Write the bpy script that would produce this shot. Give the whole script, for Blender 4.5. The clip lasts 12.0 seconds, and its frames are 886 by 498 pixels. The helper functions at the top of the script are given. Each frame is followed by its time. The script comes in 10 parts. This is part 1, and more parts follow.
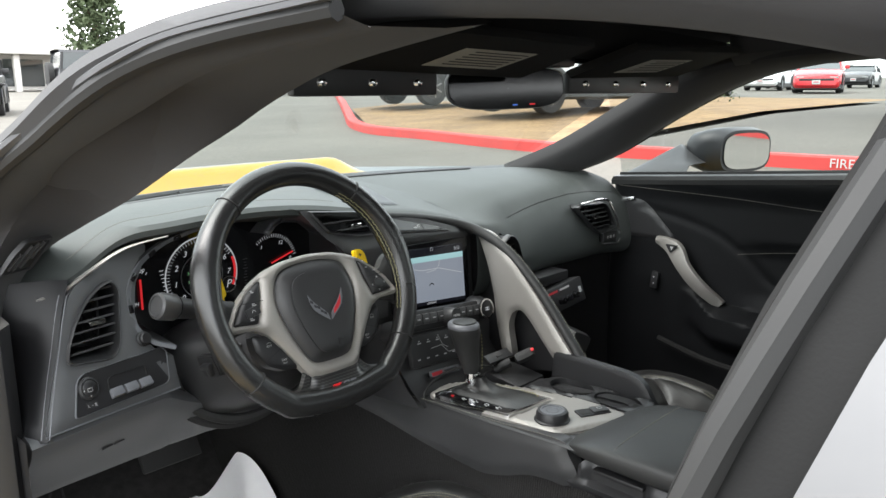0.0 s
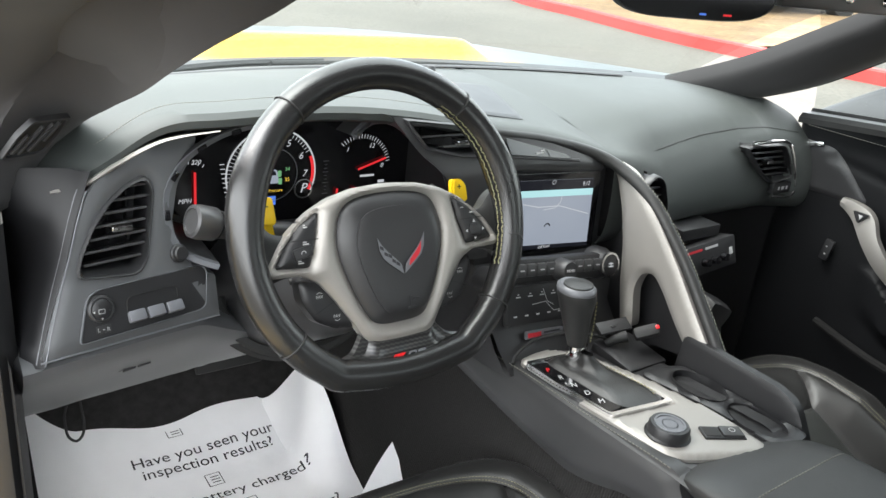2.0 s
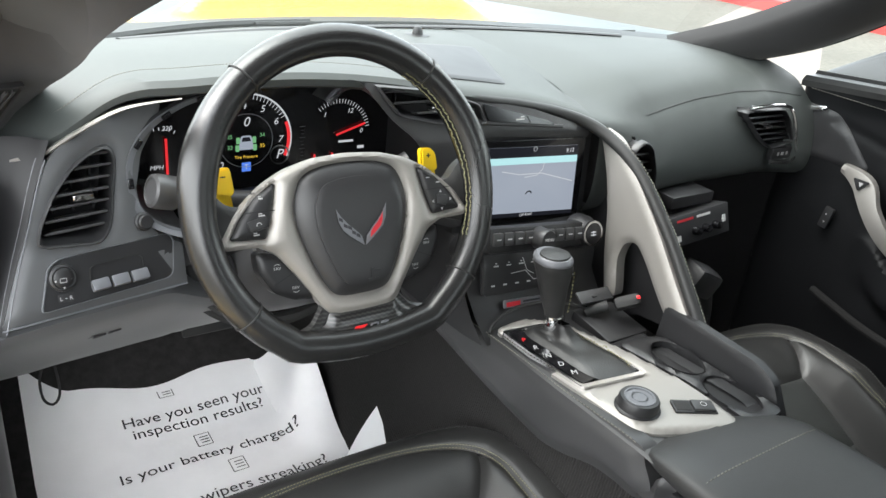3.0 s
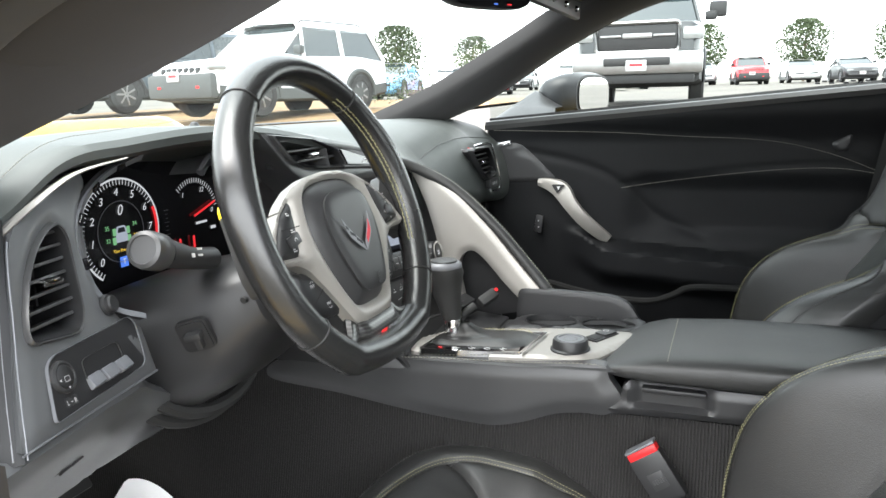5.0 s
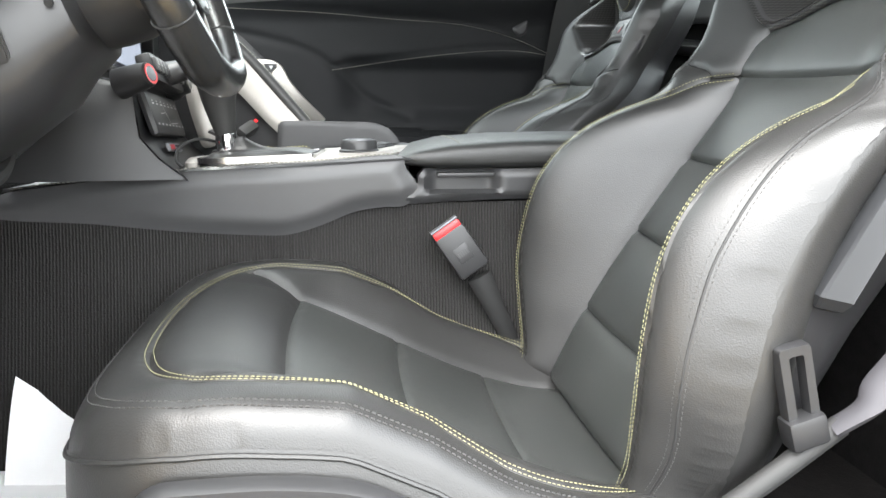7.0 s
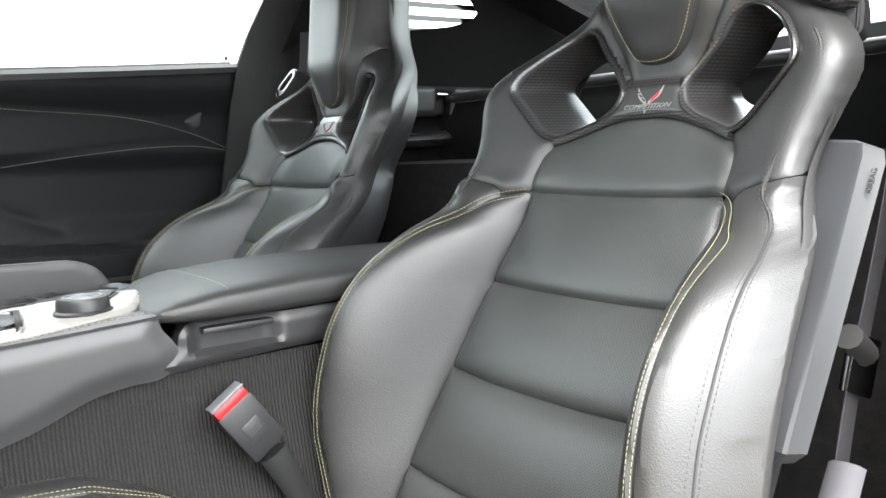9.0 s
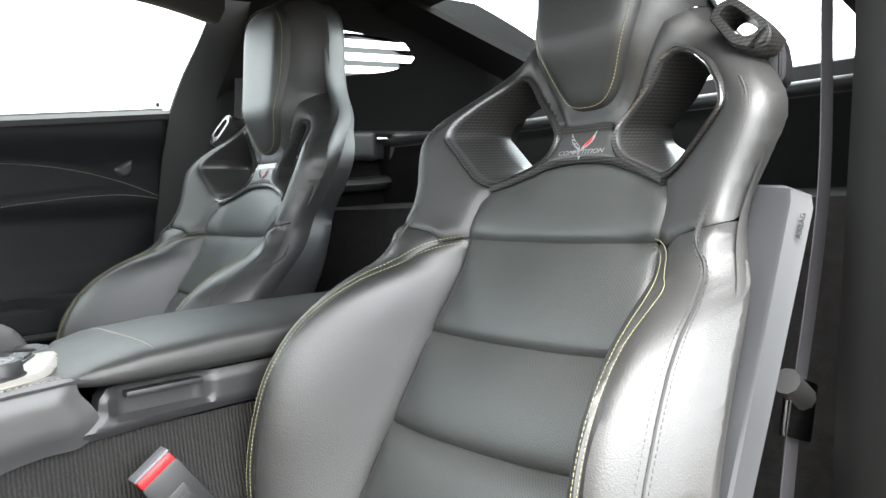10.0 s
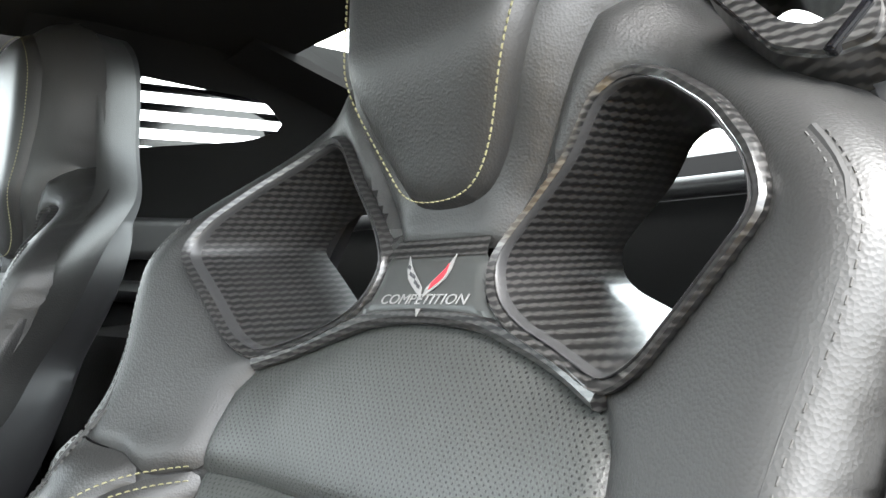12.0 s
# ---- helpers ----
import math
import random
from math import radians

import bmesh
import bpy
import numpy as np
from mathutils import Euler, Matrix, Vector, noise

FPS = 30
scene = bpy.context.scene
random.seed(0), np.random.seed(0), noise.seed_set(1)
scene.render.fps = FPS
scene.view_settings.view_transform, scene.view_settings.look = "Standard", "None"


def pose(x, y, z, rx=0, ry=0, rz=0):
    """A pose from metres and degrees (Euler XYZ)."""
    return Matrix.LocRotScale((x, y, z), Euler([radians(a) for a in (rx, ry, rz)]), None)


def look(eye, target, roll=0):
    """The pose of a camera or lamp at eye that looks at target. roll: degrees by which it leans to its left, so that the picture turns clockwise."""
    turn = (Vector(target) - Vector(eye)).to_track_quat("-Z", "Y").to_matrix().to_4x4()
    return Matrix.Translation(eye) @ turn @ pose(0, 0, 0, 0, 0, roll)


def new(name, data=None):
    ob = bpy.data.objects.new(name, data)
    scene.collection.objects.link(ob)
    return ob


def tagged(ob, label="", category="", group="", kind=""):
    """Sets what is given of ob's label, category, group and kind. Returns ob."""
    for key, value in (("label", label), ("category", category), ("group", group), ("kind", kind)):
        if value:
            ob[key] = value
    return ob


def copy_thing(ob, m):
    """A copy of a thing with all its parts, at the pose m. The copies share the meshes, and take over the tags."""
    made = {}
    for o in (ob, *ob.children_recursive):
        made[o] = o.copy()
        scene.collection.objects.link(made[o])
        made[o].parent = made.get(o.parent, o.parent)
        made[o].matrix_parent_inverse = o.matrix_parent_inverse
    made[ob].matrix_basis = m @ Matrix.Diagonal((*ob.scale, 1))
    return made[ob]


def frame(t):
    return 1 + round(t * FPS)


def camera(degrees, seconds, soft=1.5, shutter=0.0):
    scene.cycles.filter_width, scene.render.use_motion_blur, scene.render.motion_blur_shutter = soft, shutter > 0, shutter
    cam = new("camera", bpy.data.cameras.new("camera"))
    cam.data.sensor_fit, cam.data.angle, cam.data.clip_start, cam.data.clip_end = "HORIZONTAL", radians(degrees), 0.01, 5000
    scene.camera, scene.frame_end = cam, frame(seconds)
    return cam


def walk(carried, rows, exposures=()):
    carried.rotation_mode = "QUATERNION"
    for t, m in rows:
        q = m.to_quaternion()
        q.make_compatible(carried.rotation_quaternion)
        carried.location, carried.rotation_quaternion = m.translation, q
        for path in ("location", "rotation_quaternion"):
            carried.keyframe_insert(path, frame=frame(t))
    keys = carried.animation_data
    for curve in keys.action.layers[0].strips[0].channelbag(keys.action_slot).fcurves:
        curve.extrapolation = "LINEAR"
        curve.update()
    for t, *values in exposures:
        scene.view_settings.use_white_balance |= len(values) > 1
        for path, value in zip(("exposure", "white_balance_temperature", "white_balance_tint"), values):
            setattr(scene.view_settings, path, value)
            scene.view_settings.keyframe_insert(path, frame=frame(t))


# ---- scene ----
cam = camera(60.4, 12.0)
METRES, EYE, TILT, LEAN, TURN = 2.225, 1.1232, -12.0, 0.0, -46.5
START_X, START_Y = -0.981, -0.819
ROWS = [
    (0.0, 0.0, 0.0, 0.0, 0.0, 0.0, 0.0),
    (0.5, -0.0403, 0.0285, 0.0053, 1.72, -1.42, -2.14),
    (1.0, -0.0482, 0.0637, 0.0079, 4.47, -3.73, -4.7),
    (1.5, -0.0318, 0.1001, 0.0199, 7.38, -6.65, -7.04),
    (2.0, -0.0001, 0.1219, 0.0338, 10.06, -10.17, -8.6),
    (2.5, 0.019, 0.1319, 0.0412, 11.68, -12.59, -9.14),
    (3.0, 0.0264, 0.1339, 0.0445, 11.92, -13.75, -8.71),
    (5.0, -0.1747, 0.1127, -0.0445, -22.06, -0.41, 5.9),
    (5.5, -0.2296, 0.1231, -0.1024, -30.77, -0.68, 7.18),
    (6.0, -0.2615, 0.1421, -0.1469, -37.39, -1.86, 7.39),
    (6.5, -0.2736, 0.1658, -0.1616, -43.24, -2.8, 7.94),
    (7.0, -0.2713, 0.1909, -0.1584, -50.86, -3.77, 9.07),
    (7.5, -0.2571, 0.2367, -0.1329, -60.22, -4.55, 10.57),
    (9.5, -0.2391, 0.3163, -0.0996, -84.58, -4.28, 14.16),
    (10.0, -0.23, 0.3075, -0.0975, -85.7, -3.07, 14.48),
    (10.5, -0.1555, 0.2822, -0.0859, -86.3, -1.19, 14.69),
    (11.0, -0.0759, 0.2617, -0.082, -87.46, 0.66, 14.54),
    (11.5, -0.0327, 0.2547, -0.0797, -88.38, 1.8, 14.3),
    (12.0, -0.0161, 0.2547, -0.0837, -89.14, 2.03, 13.87),
]
walk(cam, [(t, pose(START_X, START_Y, EYE, TILT, LEAN, TURN) @ pose(METRES * x, METRES * y, METRES * z, 90 + pitch, roll, yaw)) for t, x, y, z, yaw, pitch, roll in ROWS],
     exposures=[(0.0, 2.0), (0.5, 2.35), (1.5, 2.5), (3.0, 2.6), (5.0, 2.75), (5.5, 2.95), (6.5, 3.15), (7.5, 3.5), (9.5, 3.5), (11.0, 3.6), (12.0, 3.7)])

# ---- light: a bright, thinly overcast sky ----
world = bpy.data.worlds.new("overcast_sky")
scene.world = world
world.use_nodes = True
wn, wl = world.node_tree.nodes, world.node_tree.links
wn.clear()
w_out, w_bg = wn.new("ShaderNodeOutputWorld"), wn.new("ShaderNodeBackground")
w_sky = wn.new("ShaderNodeTexSky")
w_sky.sky_type, w_sky.sun_disc = "NISHITA", False
w_sky.sun_elevation, w_sky.sun_rotation = radians(61.2), radians(301.8)
w_sky.air_density, w_sky.dust_density = 1.0, 3.0
w_co, w_map = wn.new("ShaderNodeTexCoord"), wn.new("ShaderNodeMapping")
w_map.inputs["Scale"].default_value = (1.0, 1.0, 2.6)
w_noise = wn.new("ShaderNodeTexNoise")
w_noise.inputs["Scale"].default_value, w_noise.inputs["Detail"].default_value = 2.2, 7
w_ramp = wn.new("ShaderNodeValToRGB")
w_ramp.color_ramp.elements[0].position, w_ramp.color_ramp.elements[1].position = 0.36, 0.58
w_ramp.color_ramp.elements[0].color = (0.45, 0.45, 0.45, 1)
w_mix = wn.new("ShaderNodeMix")
w_mix.data_type = "RGBA"
w_mix.inputs[7].default_value = (10.5, 10.8, 10.9, 1)
wl.new(w_co.outputs["Generated"], w_map.inputs["Vector"])
wl.new(w_map.outputs["Vector"], w_noise.inputs["Vector"])
wl.new(w_noise.outputs["Fac"], w_ramp.inputs["Fac"])
wl.new(w_ramp.outputs["Color"], w_mix.inputs[0])
wl.new(w_sky.outputs["Color"], w_mix.inputs[6])
wl.new(w_mix.outputs[2], w_bg.inputs["Color"])
w_bg.inputs["Strength"].default_value = 0.13
wl.new(w_bg.outputs["Background"], w_out.inputs["Surface"])
sun = new("sun", bpy.data.lights.new("sun", "SUN"))
sun.data.energy, sun.data.angle, sun.data.color = 1.3, radians(50), (1.0, 0.985, 0.96)
sun.matrix_world = look((-4.2, 2.6, 9.0), (0, 0, 0))


# ---- materials ----
def node_mat(name):
    m = bpy.data.materials.new(name)
    m.use_nodes = True
    nt = m.node_tree
    return m, nt.nodes, nt.links, nt.nodes["Principled BSDF"]


def surface(name, color, rough, metal=0.0, grain=900.0, relief=0.15, vary=0.12, coat=0.0, spec=0.5, dirt=14.0, sheen=0.0):
    """A plain material with fine grain relief and broad uneven wear."""
    m, n, l, b = node_mat(name)
    b.inputs["Roughness"].default_value, b.inputs["Metallic"].default_value = rough, metal
    b.inputs["Coat Weight"].default_value, b.inputs["Specular IOR Level"].default_value = coat, spec
    b.inputs["Coat Roughness"].default_value = 0.08
    b.inputs["Sheen Weight"].default_value = sheen
    co = n.new("ShaderNodeTexCoord")
    broad = n.new("ShaderNodeTexNoise")
    broad.inputs["Scale"].default_value, broad.inputs["Detail"].default_value = dirt, 5
    l.new(co.outputs["Object"], broad.inputs["Vector"])
    ramp = n.new("ShaderNodeMix")
    ramp.data_type = "RGBA"
    ramp.inputs[6].default_value = (*[c * (1 - vary * 1.6) for c in color], 1)
    ramp.inputs[7].default_value = (*[min(1.0, c * (1 + vary * 1.6)) for c in color], 1)
    l.new(broad.outputs["Fac"], ramp.inputs[0])
    l.new(ramp.outputs[2], b.inputs["Base Color"])
    rr = n.new("ShaderNodeMapRange")
    rr.inputs["To Min"].default_value, rr.inputs["To Max"].default_value = max(0.02, rough * (1 - vary)), min(1.0, rough * (1 + vary))
    l.new(broad.outputs["Fac"], rr.inputs["Value"])
    l.new(rr.outputs["Result"], b.inputs["Roughness"])
    if relief:
        fine = n.new("ShaderNodeTexNoise")
        fine.inputs["Scale"].default_value, fine.inputs["Detail"].default_value = grain, 3
        l.new(co.outputs["Object"], fine.inputs["Vector"])
        bump = n.new("ShaderNodeBump")
        bump.inputs["Strength"].default_value, bump.inputs["Distance"].default_value = relief, 0.22 / grain if grain > 250 else 0.001
        l.new(fine.outputs["Fac"], bump.inputs["Height"])
        l.new(bump.outputs["Normal"], b.inputs["Normal"])
    return m


def leather(name, color=(0.02, 0.02, 0.021), rough=0.36, perforated=None, crease=0.35, pebble=720.0, spec=0.68):
    """Grained leather with soft creases; perforated names the two object axes along which rows of tiny holes run."""
    m, n, l, b = node_mat(name)
    co = n.new("ShaderNodeTexCoord")
    cell = n.new("ShaderNodeTexVoronoi")
    cell.inputs["Scale"].default_value = pebble
    wrinkle = n.new("ShaderNodeTexNoise")
    wrinkle.inputs["Scale"].default_value, wrinkle.inputs["Detail"].default_value = 38, 6
    wrinkle.inputs["Distortion"].default_value = 0.6
    patch = n.new("ShaderNodeTexNoise")
    patch.inputs["Scale"].default_value, patch.inputs["Detail"].default_value = 9, 4
    for t in (cell, wrinkle, patch):
        l.new(co.outputs["Object"], t.inputs["Vector"])
    b.inputs["Specular IOR Level"].default_value = spec
    rr = n.new("ShaderNodeMapRange")
    rr.inputs["To Min"].default_value, rr.inputs["To Max"].default_value = rough - 0.08, rough + 0.1
    l.new(patch.outputs["Fac"], rr.inputs["Value"])
    l.new(rr.outputs["Result"], b.inputs["Roughness"])
    tint = n.new("ShaderNodeMix")
    tint.data_type = "RGBA"
    tint.inputs[6].default_value = (*[c * 0.75 for c in color], 1)
    tint.inputs[7].default_value = (*[c * 1.35 for c in color], 1)
    l.new(patch.outputs["Fac"], tint.inputs[0])
    b1, b2 = n.new("ShaderNodeBump"), n.new("ShaderNodeBump")
    b1.inputs["Strength"].default_value, b1.inputs["Distance"].default_value = 0.5, 0.2 / pebble
    b2.inputs["Strength"].default_value, b2.inputs["Distance"].default_value = crease, 0.0018
    l.new(cell.outputs["Distance"], b1.inputs["Height"])
    l.new(wrinkle.outputs["Fac"], b2.inputs["Height"])
    l.new(b1.outputs["Normal"], b2.inputs["Normal"])
    last = b2
    if perforated:
        sep = n.new("ShaderNodeSeparateXYZ")
        l.new(co.outputs["Object"], sep.inputs["Vector"])
        waves = []
        for axis, pitch in perforated:
            mul, sn = n.new("ShaderNodeMath"), n.new("ShaderNodeMath")
            mul.operation, sn.operation = "MULTIPLY", "SINE"
            mul.inputs[1].default_value = 2 * math.pi / pitch
            l.new(sep.outputs[axis], mul.inputs[0])
            l.new(mul.outputs[0], sn.inputs[0])
            waves.append(sn)
        prod, hole = n.new("ShaderNodeMath"), n.new("ShaderNodeMath")
        prod.operation, hole.operation = "MULTIPLY", "GREATER_THAN"
        l.new(waves[0].outputs[0], prod.inputs[0])
        l.new(waves[1].outputs[0], prod.inputs[1])
        l.new(prod.outputs[0], hole.inputs[0])
        hole.inputs[1].default_value = 0.62
        dark = n.new("ShaderNodeMix")
        dark.data_type = "RGBA"
        dark.inputs[7].default_value = (0.003, 0.003, 0.003, 1)
        l.new(hole.outputs[0], dark.inputs[0])
        l.new(tint.outputs[2], dark.inputs[6])
        l.new(dark.outputs[2], b.inputs["Base Color"])
        b3 = n.new("ShaderNodeBump")
        b3.invert = True
        b3.inputs["Strength"].default_value, b3.inputs["Distance"].default_value = 0.6, 0.0008
        l.new(hole.outputs[0], b3.inputs["Height"])
        l.new(last.outputs["Normal"], b3.inputs["Normal"])
        last = b3
    else:
        l.new(tint.outputs[2], b.inputs["Base Color"])
    l.new(last.outputs["Normal"], b.inputs["Normal"])
    return m


def weave(name, pitch=0.0056):
    """Glossy twill carbon fibre: rows of short light tows, each row set over from the last."""
    m, n, l, b = node_mat(name)
    co, sep = n.new("ShaderNodeTexCoord"), n.new("ShaderNodeSeparateXYZ")
    l.new(co.outputs["Object"], sep.inputs["Vector"])

    def math_node(op, a, c=None):
        q = n.new("ShaderNodeMath")
        q.operation = op
        for k, v in enumerate((a, c)):
            if v is None:
                continue
            if isinstance(v, (int, float)):
                q.inputs[k].default_value = v
            else:
                l.new(v, q.inputs[k])
        return q.outputs[0]
    up = math_node("MULTIPLY", sep.outputs["Z"], 2 * math.pi / pitch)
    flat = math_node("ADD", sep.outputs["X"], math_node("MULTIPLY", sep.outputs["Y"], 0.7))
    along = math_node("MULTIPLY", flat, 2 * math.pi / (pitch * 1.7))
    rows = math_node("SINE", up)
    dashes = math_node("SINE", math_node("ADD", along, math_node("MULTIPLY", up, 0.5)))
    tow = math_node("ADD", math_node("MULTIPLY", rows, 0.8), math_node("MULTIPLY", dashes, 0.45))
    lit = n.new("ShaderNodeMapRange")
    lit.inputs["From Min"].default_value, lit.inputs["From Max"].default_value = -0.2, 0.5
    l.new(tow, lit.inputs["Value"])
    mix = n.new("ShaderNodeMix")
    mix.data_type = "RGBA"
    mix.inputs[6].default_value, mix.inputs[7].default_value = (0.008, 0.008, 0.008, 1), (0.04, 0.039, 0.038, 1)
    l.new(lit.outputs["Result"], mix.inputs[0])
    l.new(mix.outputs[2], b.inputs["Base Color"])
    b.inputs["Roughness"].default_value = 0.35
    b.inputs["Coat Weight"].default_value, b.inputs["Coat Roughness"].default_value = 0.4, 0.15
    return m


def ribbed(name, color, pitch=0.004, axis="X"):
    """Ribbed loop carpet."""
    m, n, l, b = node_mat(name)
    co = n.new("ShaderNodeTexCoord")
    wv = n.new("ShaderNodeTexWave")
    wv.bands_direction = axis
    wv.inputs["Scale"].default_value, wv.inputs["Distortion"].default_value = 0.314 / pitch, 1.6
    wv.inputs["Detail"].default_value, wv.inputs["Detail Scale"].default_value = 3, 2.5
    nz = n.new("ShaderNodeTexNoise")
    nz.inputs["Scale"].default_value, nz.inputs["Detail"].default_value = 420, 4
    for t in (wv, nz):
        l.new(co.outputs["Object"], t.inputs["Vector"])
    mul = n.new("ShaderNodeMath")
    mul.operation = "MULTIPLY"
    l.new(wv.outputs["Fac"], mul.inputs[0])
    l.new(nz.outputs["Fac"], mul.inputs[1])
    mix = n.new("ShaderNodeMix")
    mix.data_type = "RGBA"
    mix.inputs[6].default_value = (*[c * 0.6 for c in color], 1)
    mix.inputs[7].default_value = (*[c * 1.4 for c in color], 1)
    l.new(mul.outputs[0], mix.inputs[0])
    l.new(mix.outputs[2], b.inputs["Base Color"])
    bump = n.new("ShaderNodeBump")
    bump.inputs["Strength"].default_value, bump.inputs["Distance"].default_value = 0.9, 0.003
    l.new(mul.outputs[0], bump.inputs["Height"])
    l.new(bump.outputs["Normal"], b.inputs["Normal"])
    b.inputs["Roughness"].default_value = 0.95
    b.inputs["Specular IOR Level"].default_value = 0.1
    return m


def glow(name, color, strength):
    m, n, l, b = node_mat(name)
    b.inputs["Base Color"].default_value = (*[c * 0.1 for c in color], 1)
    b.inputs["Emission Color"].default_value, b.inputs["Emission Strength"].default_value = (*color, 1), strength
    b.inputs["Roughness"].default_value = 0.15
    return m


def glass_mat(name, tint=(1, 1, 1), rough=0.0):
    """Thin pane: lets light straight through and mirrors a little of the sky."""
    m = bpy.data.materials.new(name)
    m.use_nodes = True
    n, l = m.node_tree.nodes, m.node_tree.links
    n.clear()
    out, mix = n.new("ShaderNodeOutputMaterial"), n.new("ShaderNodeMixShader")
    tr, gl, fr = n.new("ShaderNodeBsdfTransparent"), n.new("ShaderNodeBsdfGlossy"), n.new("ShaderNodeFresnel")
    tr.inputs["Color"].default_value = (*tint, 1)
    gl.inputs["Roughness"].default_value = rough
    fr.inputs["IOR"].default_value = 1.45
    l.new(fr.outputs[0], mix.inputs[0])
    l.new(tr.outputs[0], mix.inputs[1])
    l.new(gl.outputs[0], mix.inputs[2])
    l.new(mix.outputs[0], out.inputs["Surface"])
    return m


LEATHER = leather("black_leather", (0.019, 0.019, 0.0187), 0.45, None, 0.06, 720.0, 0.48)
LEATHER_SOFT = leather("worn_black_leather", (0.02, 0.0198, 0.0194), 0.41, None, 0.08, 720.0, 0.55)
PERF_BACK = leather("perforated_leather_back", (0.034, 0.036, 0.0345), 0.42, (("X", 0.0036), ("Z", 0.0036)), 0.1, 720.0, 0.5)
PERF_SEAT = leather("perforated_leather_cushion", (0.034, 0.036, 0.0345), 0.43, (("X", 0.0036), ("Y", 0.0036)), 0.1, 720.0, 0.5)
DASHSKIN = leather("dashboard_skin", (0.046, 0.051, 0.049), 0.56, None, 0.03, 900.0, 0.4)
SUEDE = surface("pillar_fabric", (0.037, 0.036, 0.037), 0.92, 0, 700, 0.3, 0.12, 0, 0.2, 9, 0.1)
PLASTIC = surface("soft_black_plastic", (0.022, 0.022, 0.023), 0.42, 0, 1400, 0.12)
PLASTIC_GREY = surface("dark_grey_plastic", (0.038, 0.038, 0.039), 0.38, 0, 1300, 0.14)
PILLAR_GLOSS = surface("satin_grey_pillar_paint", (0.075, 0.075, 0.079), 0.5, 0, 500, 0.02, 0.08, 0.0, 0.3)
PANEL_GREY = surface("grey_dash_panel", (0.07, 0.072, 0.075), 0.36, 0, 1300, 0.1, 0.1)
PLASTIC_DARK = surface("deep_black_plastic", (0.014, 0.014, 0.015), 0.45, 0, 900, 0.1)
GLOSSBLACK = surface("gloss_black_plastic", (0.006, 0.006, 0.007), 0.12, 0, 300, 0.02, 0.2, 0.3)
SATIN = surface("satin_aluminium_paint", (0.3, 0.285, 0.265), 0.45, 0.5, 1800, 0.05, 0.06)
CHROME = surface("chrome", (0.75, 0.75, 0.75), 0.12, 1.0, 500, 0.0, 0.05)
CARBON = weave("carbon_fibre", 0.0036)
CARPET = ribbed("black_ribbed_carpet", (0.03, 0.029, 0.0285), 0.0042, "Y")
CARPET_PLAIN = surface("black_floor_carpet", (0.024, 0.023, 0.023), 0.97, 0, 260, 1.0, 0.4, 0, 0.1, 60)
HEADLINER = surface("black_headliner", (0.012, 0.012, 0.012), 0.95, 0, 600, 0.3, 0.15, 0, 0.2)
PAPER = surface("white_paper", (0.84, 0.84, 0.85), 0.8, 0, 60, 0.2, 0.03, 0, 0.3, 20)
INK = surface("dark_ink", (0.03, 0.03, 0.035), 0.8, 0, 500, 0.0, 0.1)
YELLOW = surface("yellow_car_paint", (0.42, 0.245, 0.003), 0.3, 0, 400, 0.01, 0.03, 0.8)
YELLOW_PLASTIC = surface("yellow_paddle_plastic", (0.75, 0.5, 0.01), 0.35, 0, 700, 0.03, 0.05)
THREAD = surface("yellow_thread", (0.19, 0.178, 0.095), 0.8, 0, 900, 0.2, 0.1)
THREAD_DARK = surface("dark_thread", (0.034, 0.033, 0.032), 0.8, 0, 900, 0.2, 0.1)
PLATE_GREY = surface("satin_grey_plate", (0.045, 0.047, 0.046), 0.35, 0.2, 1500, 0.05, 0.08)
THREAD_GREY = surface("grey_thread", (0.17, 0.165, 0.14), 0.8, 0, 900, 0.2, 0.1)
RUBBER = surface("black_rubber", (0.012, 0.012, 0.012), 0.7, 0, 500, 0.15)
RED = surface("red_plastic", (0.62, 0.012, 0.015), 0.35, 0, 600, 0.04, 0.06)
PALE_PRINT = surface("pale_grey_print", (0.36, 0.36, 0.36), 0.6, 0, 500, 0.0, 0.03)
SOFT_PRINT = surface("soft_grey_print", (0.17, 0.17, 0.168), 0.6, 0, 500, 0.0, 0.03)
WHITE_PRINT = surface("white_print", (0.42, 0.42, 0.42), 0.6, 0, 500, 0.0, 0.03)
RED_PRINT = surface("red_print", (0.42, 0.015, 0.025), 0.55, 0, 500, 0.0, 0.03)
WEBBING = surface("grey_belt_webbing", (0.032, 0.0305, 0.035), 0.75, 0, 1500, 0.4, 0.08)
SILVERGREY = surface("silver_grey_plastic", (0.13, 0.134, 0.145), 0.42, 0.2, 1200, 0.08, 0.06)
SCREEN_BG = glow("navigation_screen", (0.42, 0.47, 0.56), 0.125)
SCREEN_BAND = glow("screen_light_band", (0.45, 0.75, 0.78), 0.17)
SCREEN_DARK = glow("screen_dark_bar", (0.02, 0.022, 0.03), 0.1)
LIT_WHITE = glow("lit_white_marks", (0.85, 0.88, 0.92), 0.1)
LIT_RED = glow("lit_red_marks", (1.0, 0.04, 0.05), 0.13)
LIT_GREEN = glow("lit_green_marks", (0.3, 0.75, 0.35), 0.085)
LIT_AMBER = glow("lit_amber_marks", (0.9, 0.6, 0.08), 0.15)
LIT_BLUE = glow("lit_blue_marks", (0.1, 0.25, 0.9), 0.15)
GLASS = glass_mat("clear_glass", (0.66, 0.7, 0.685))
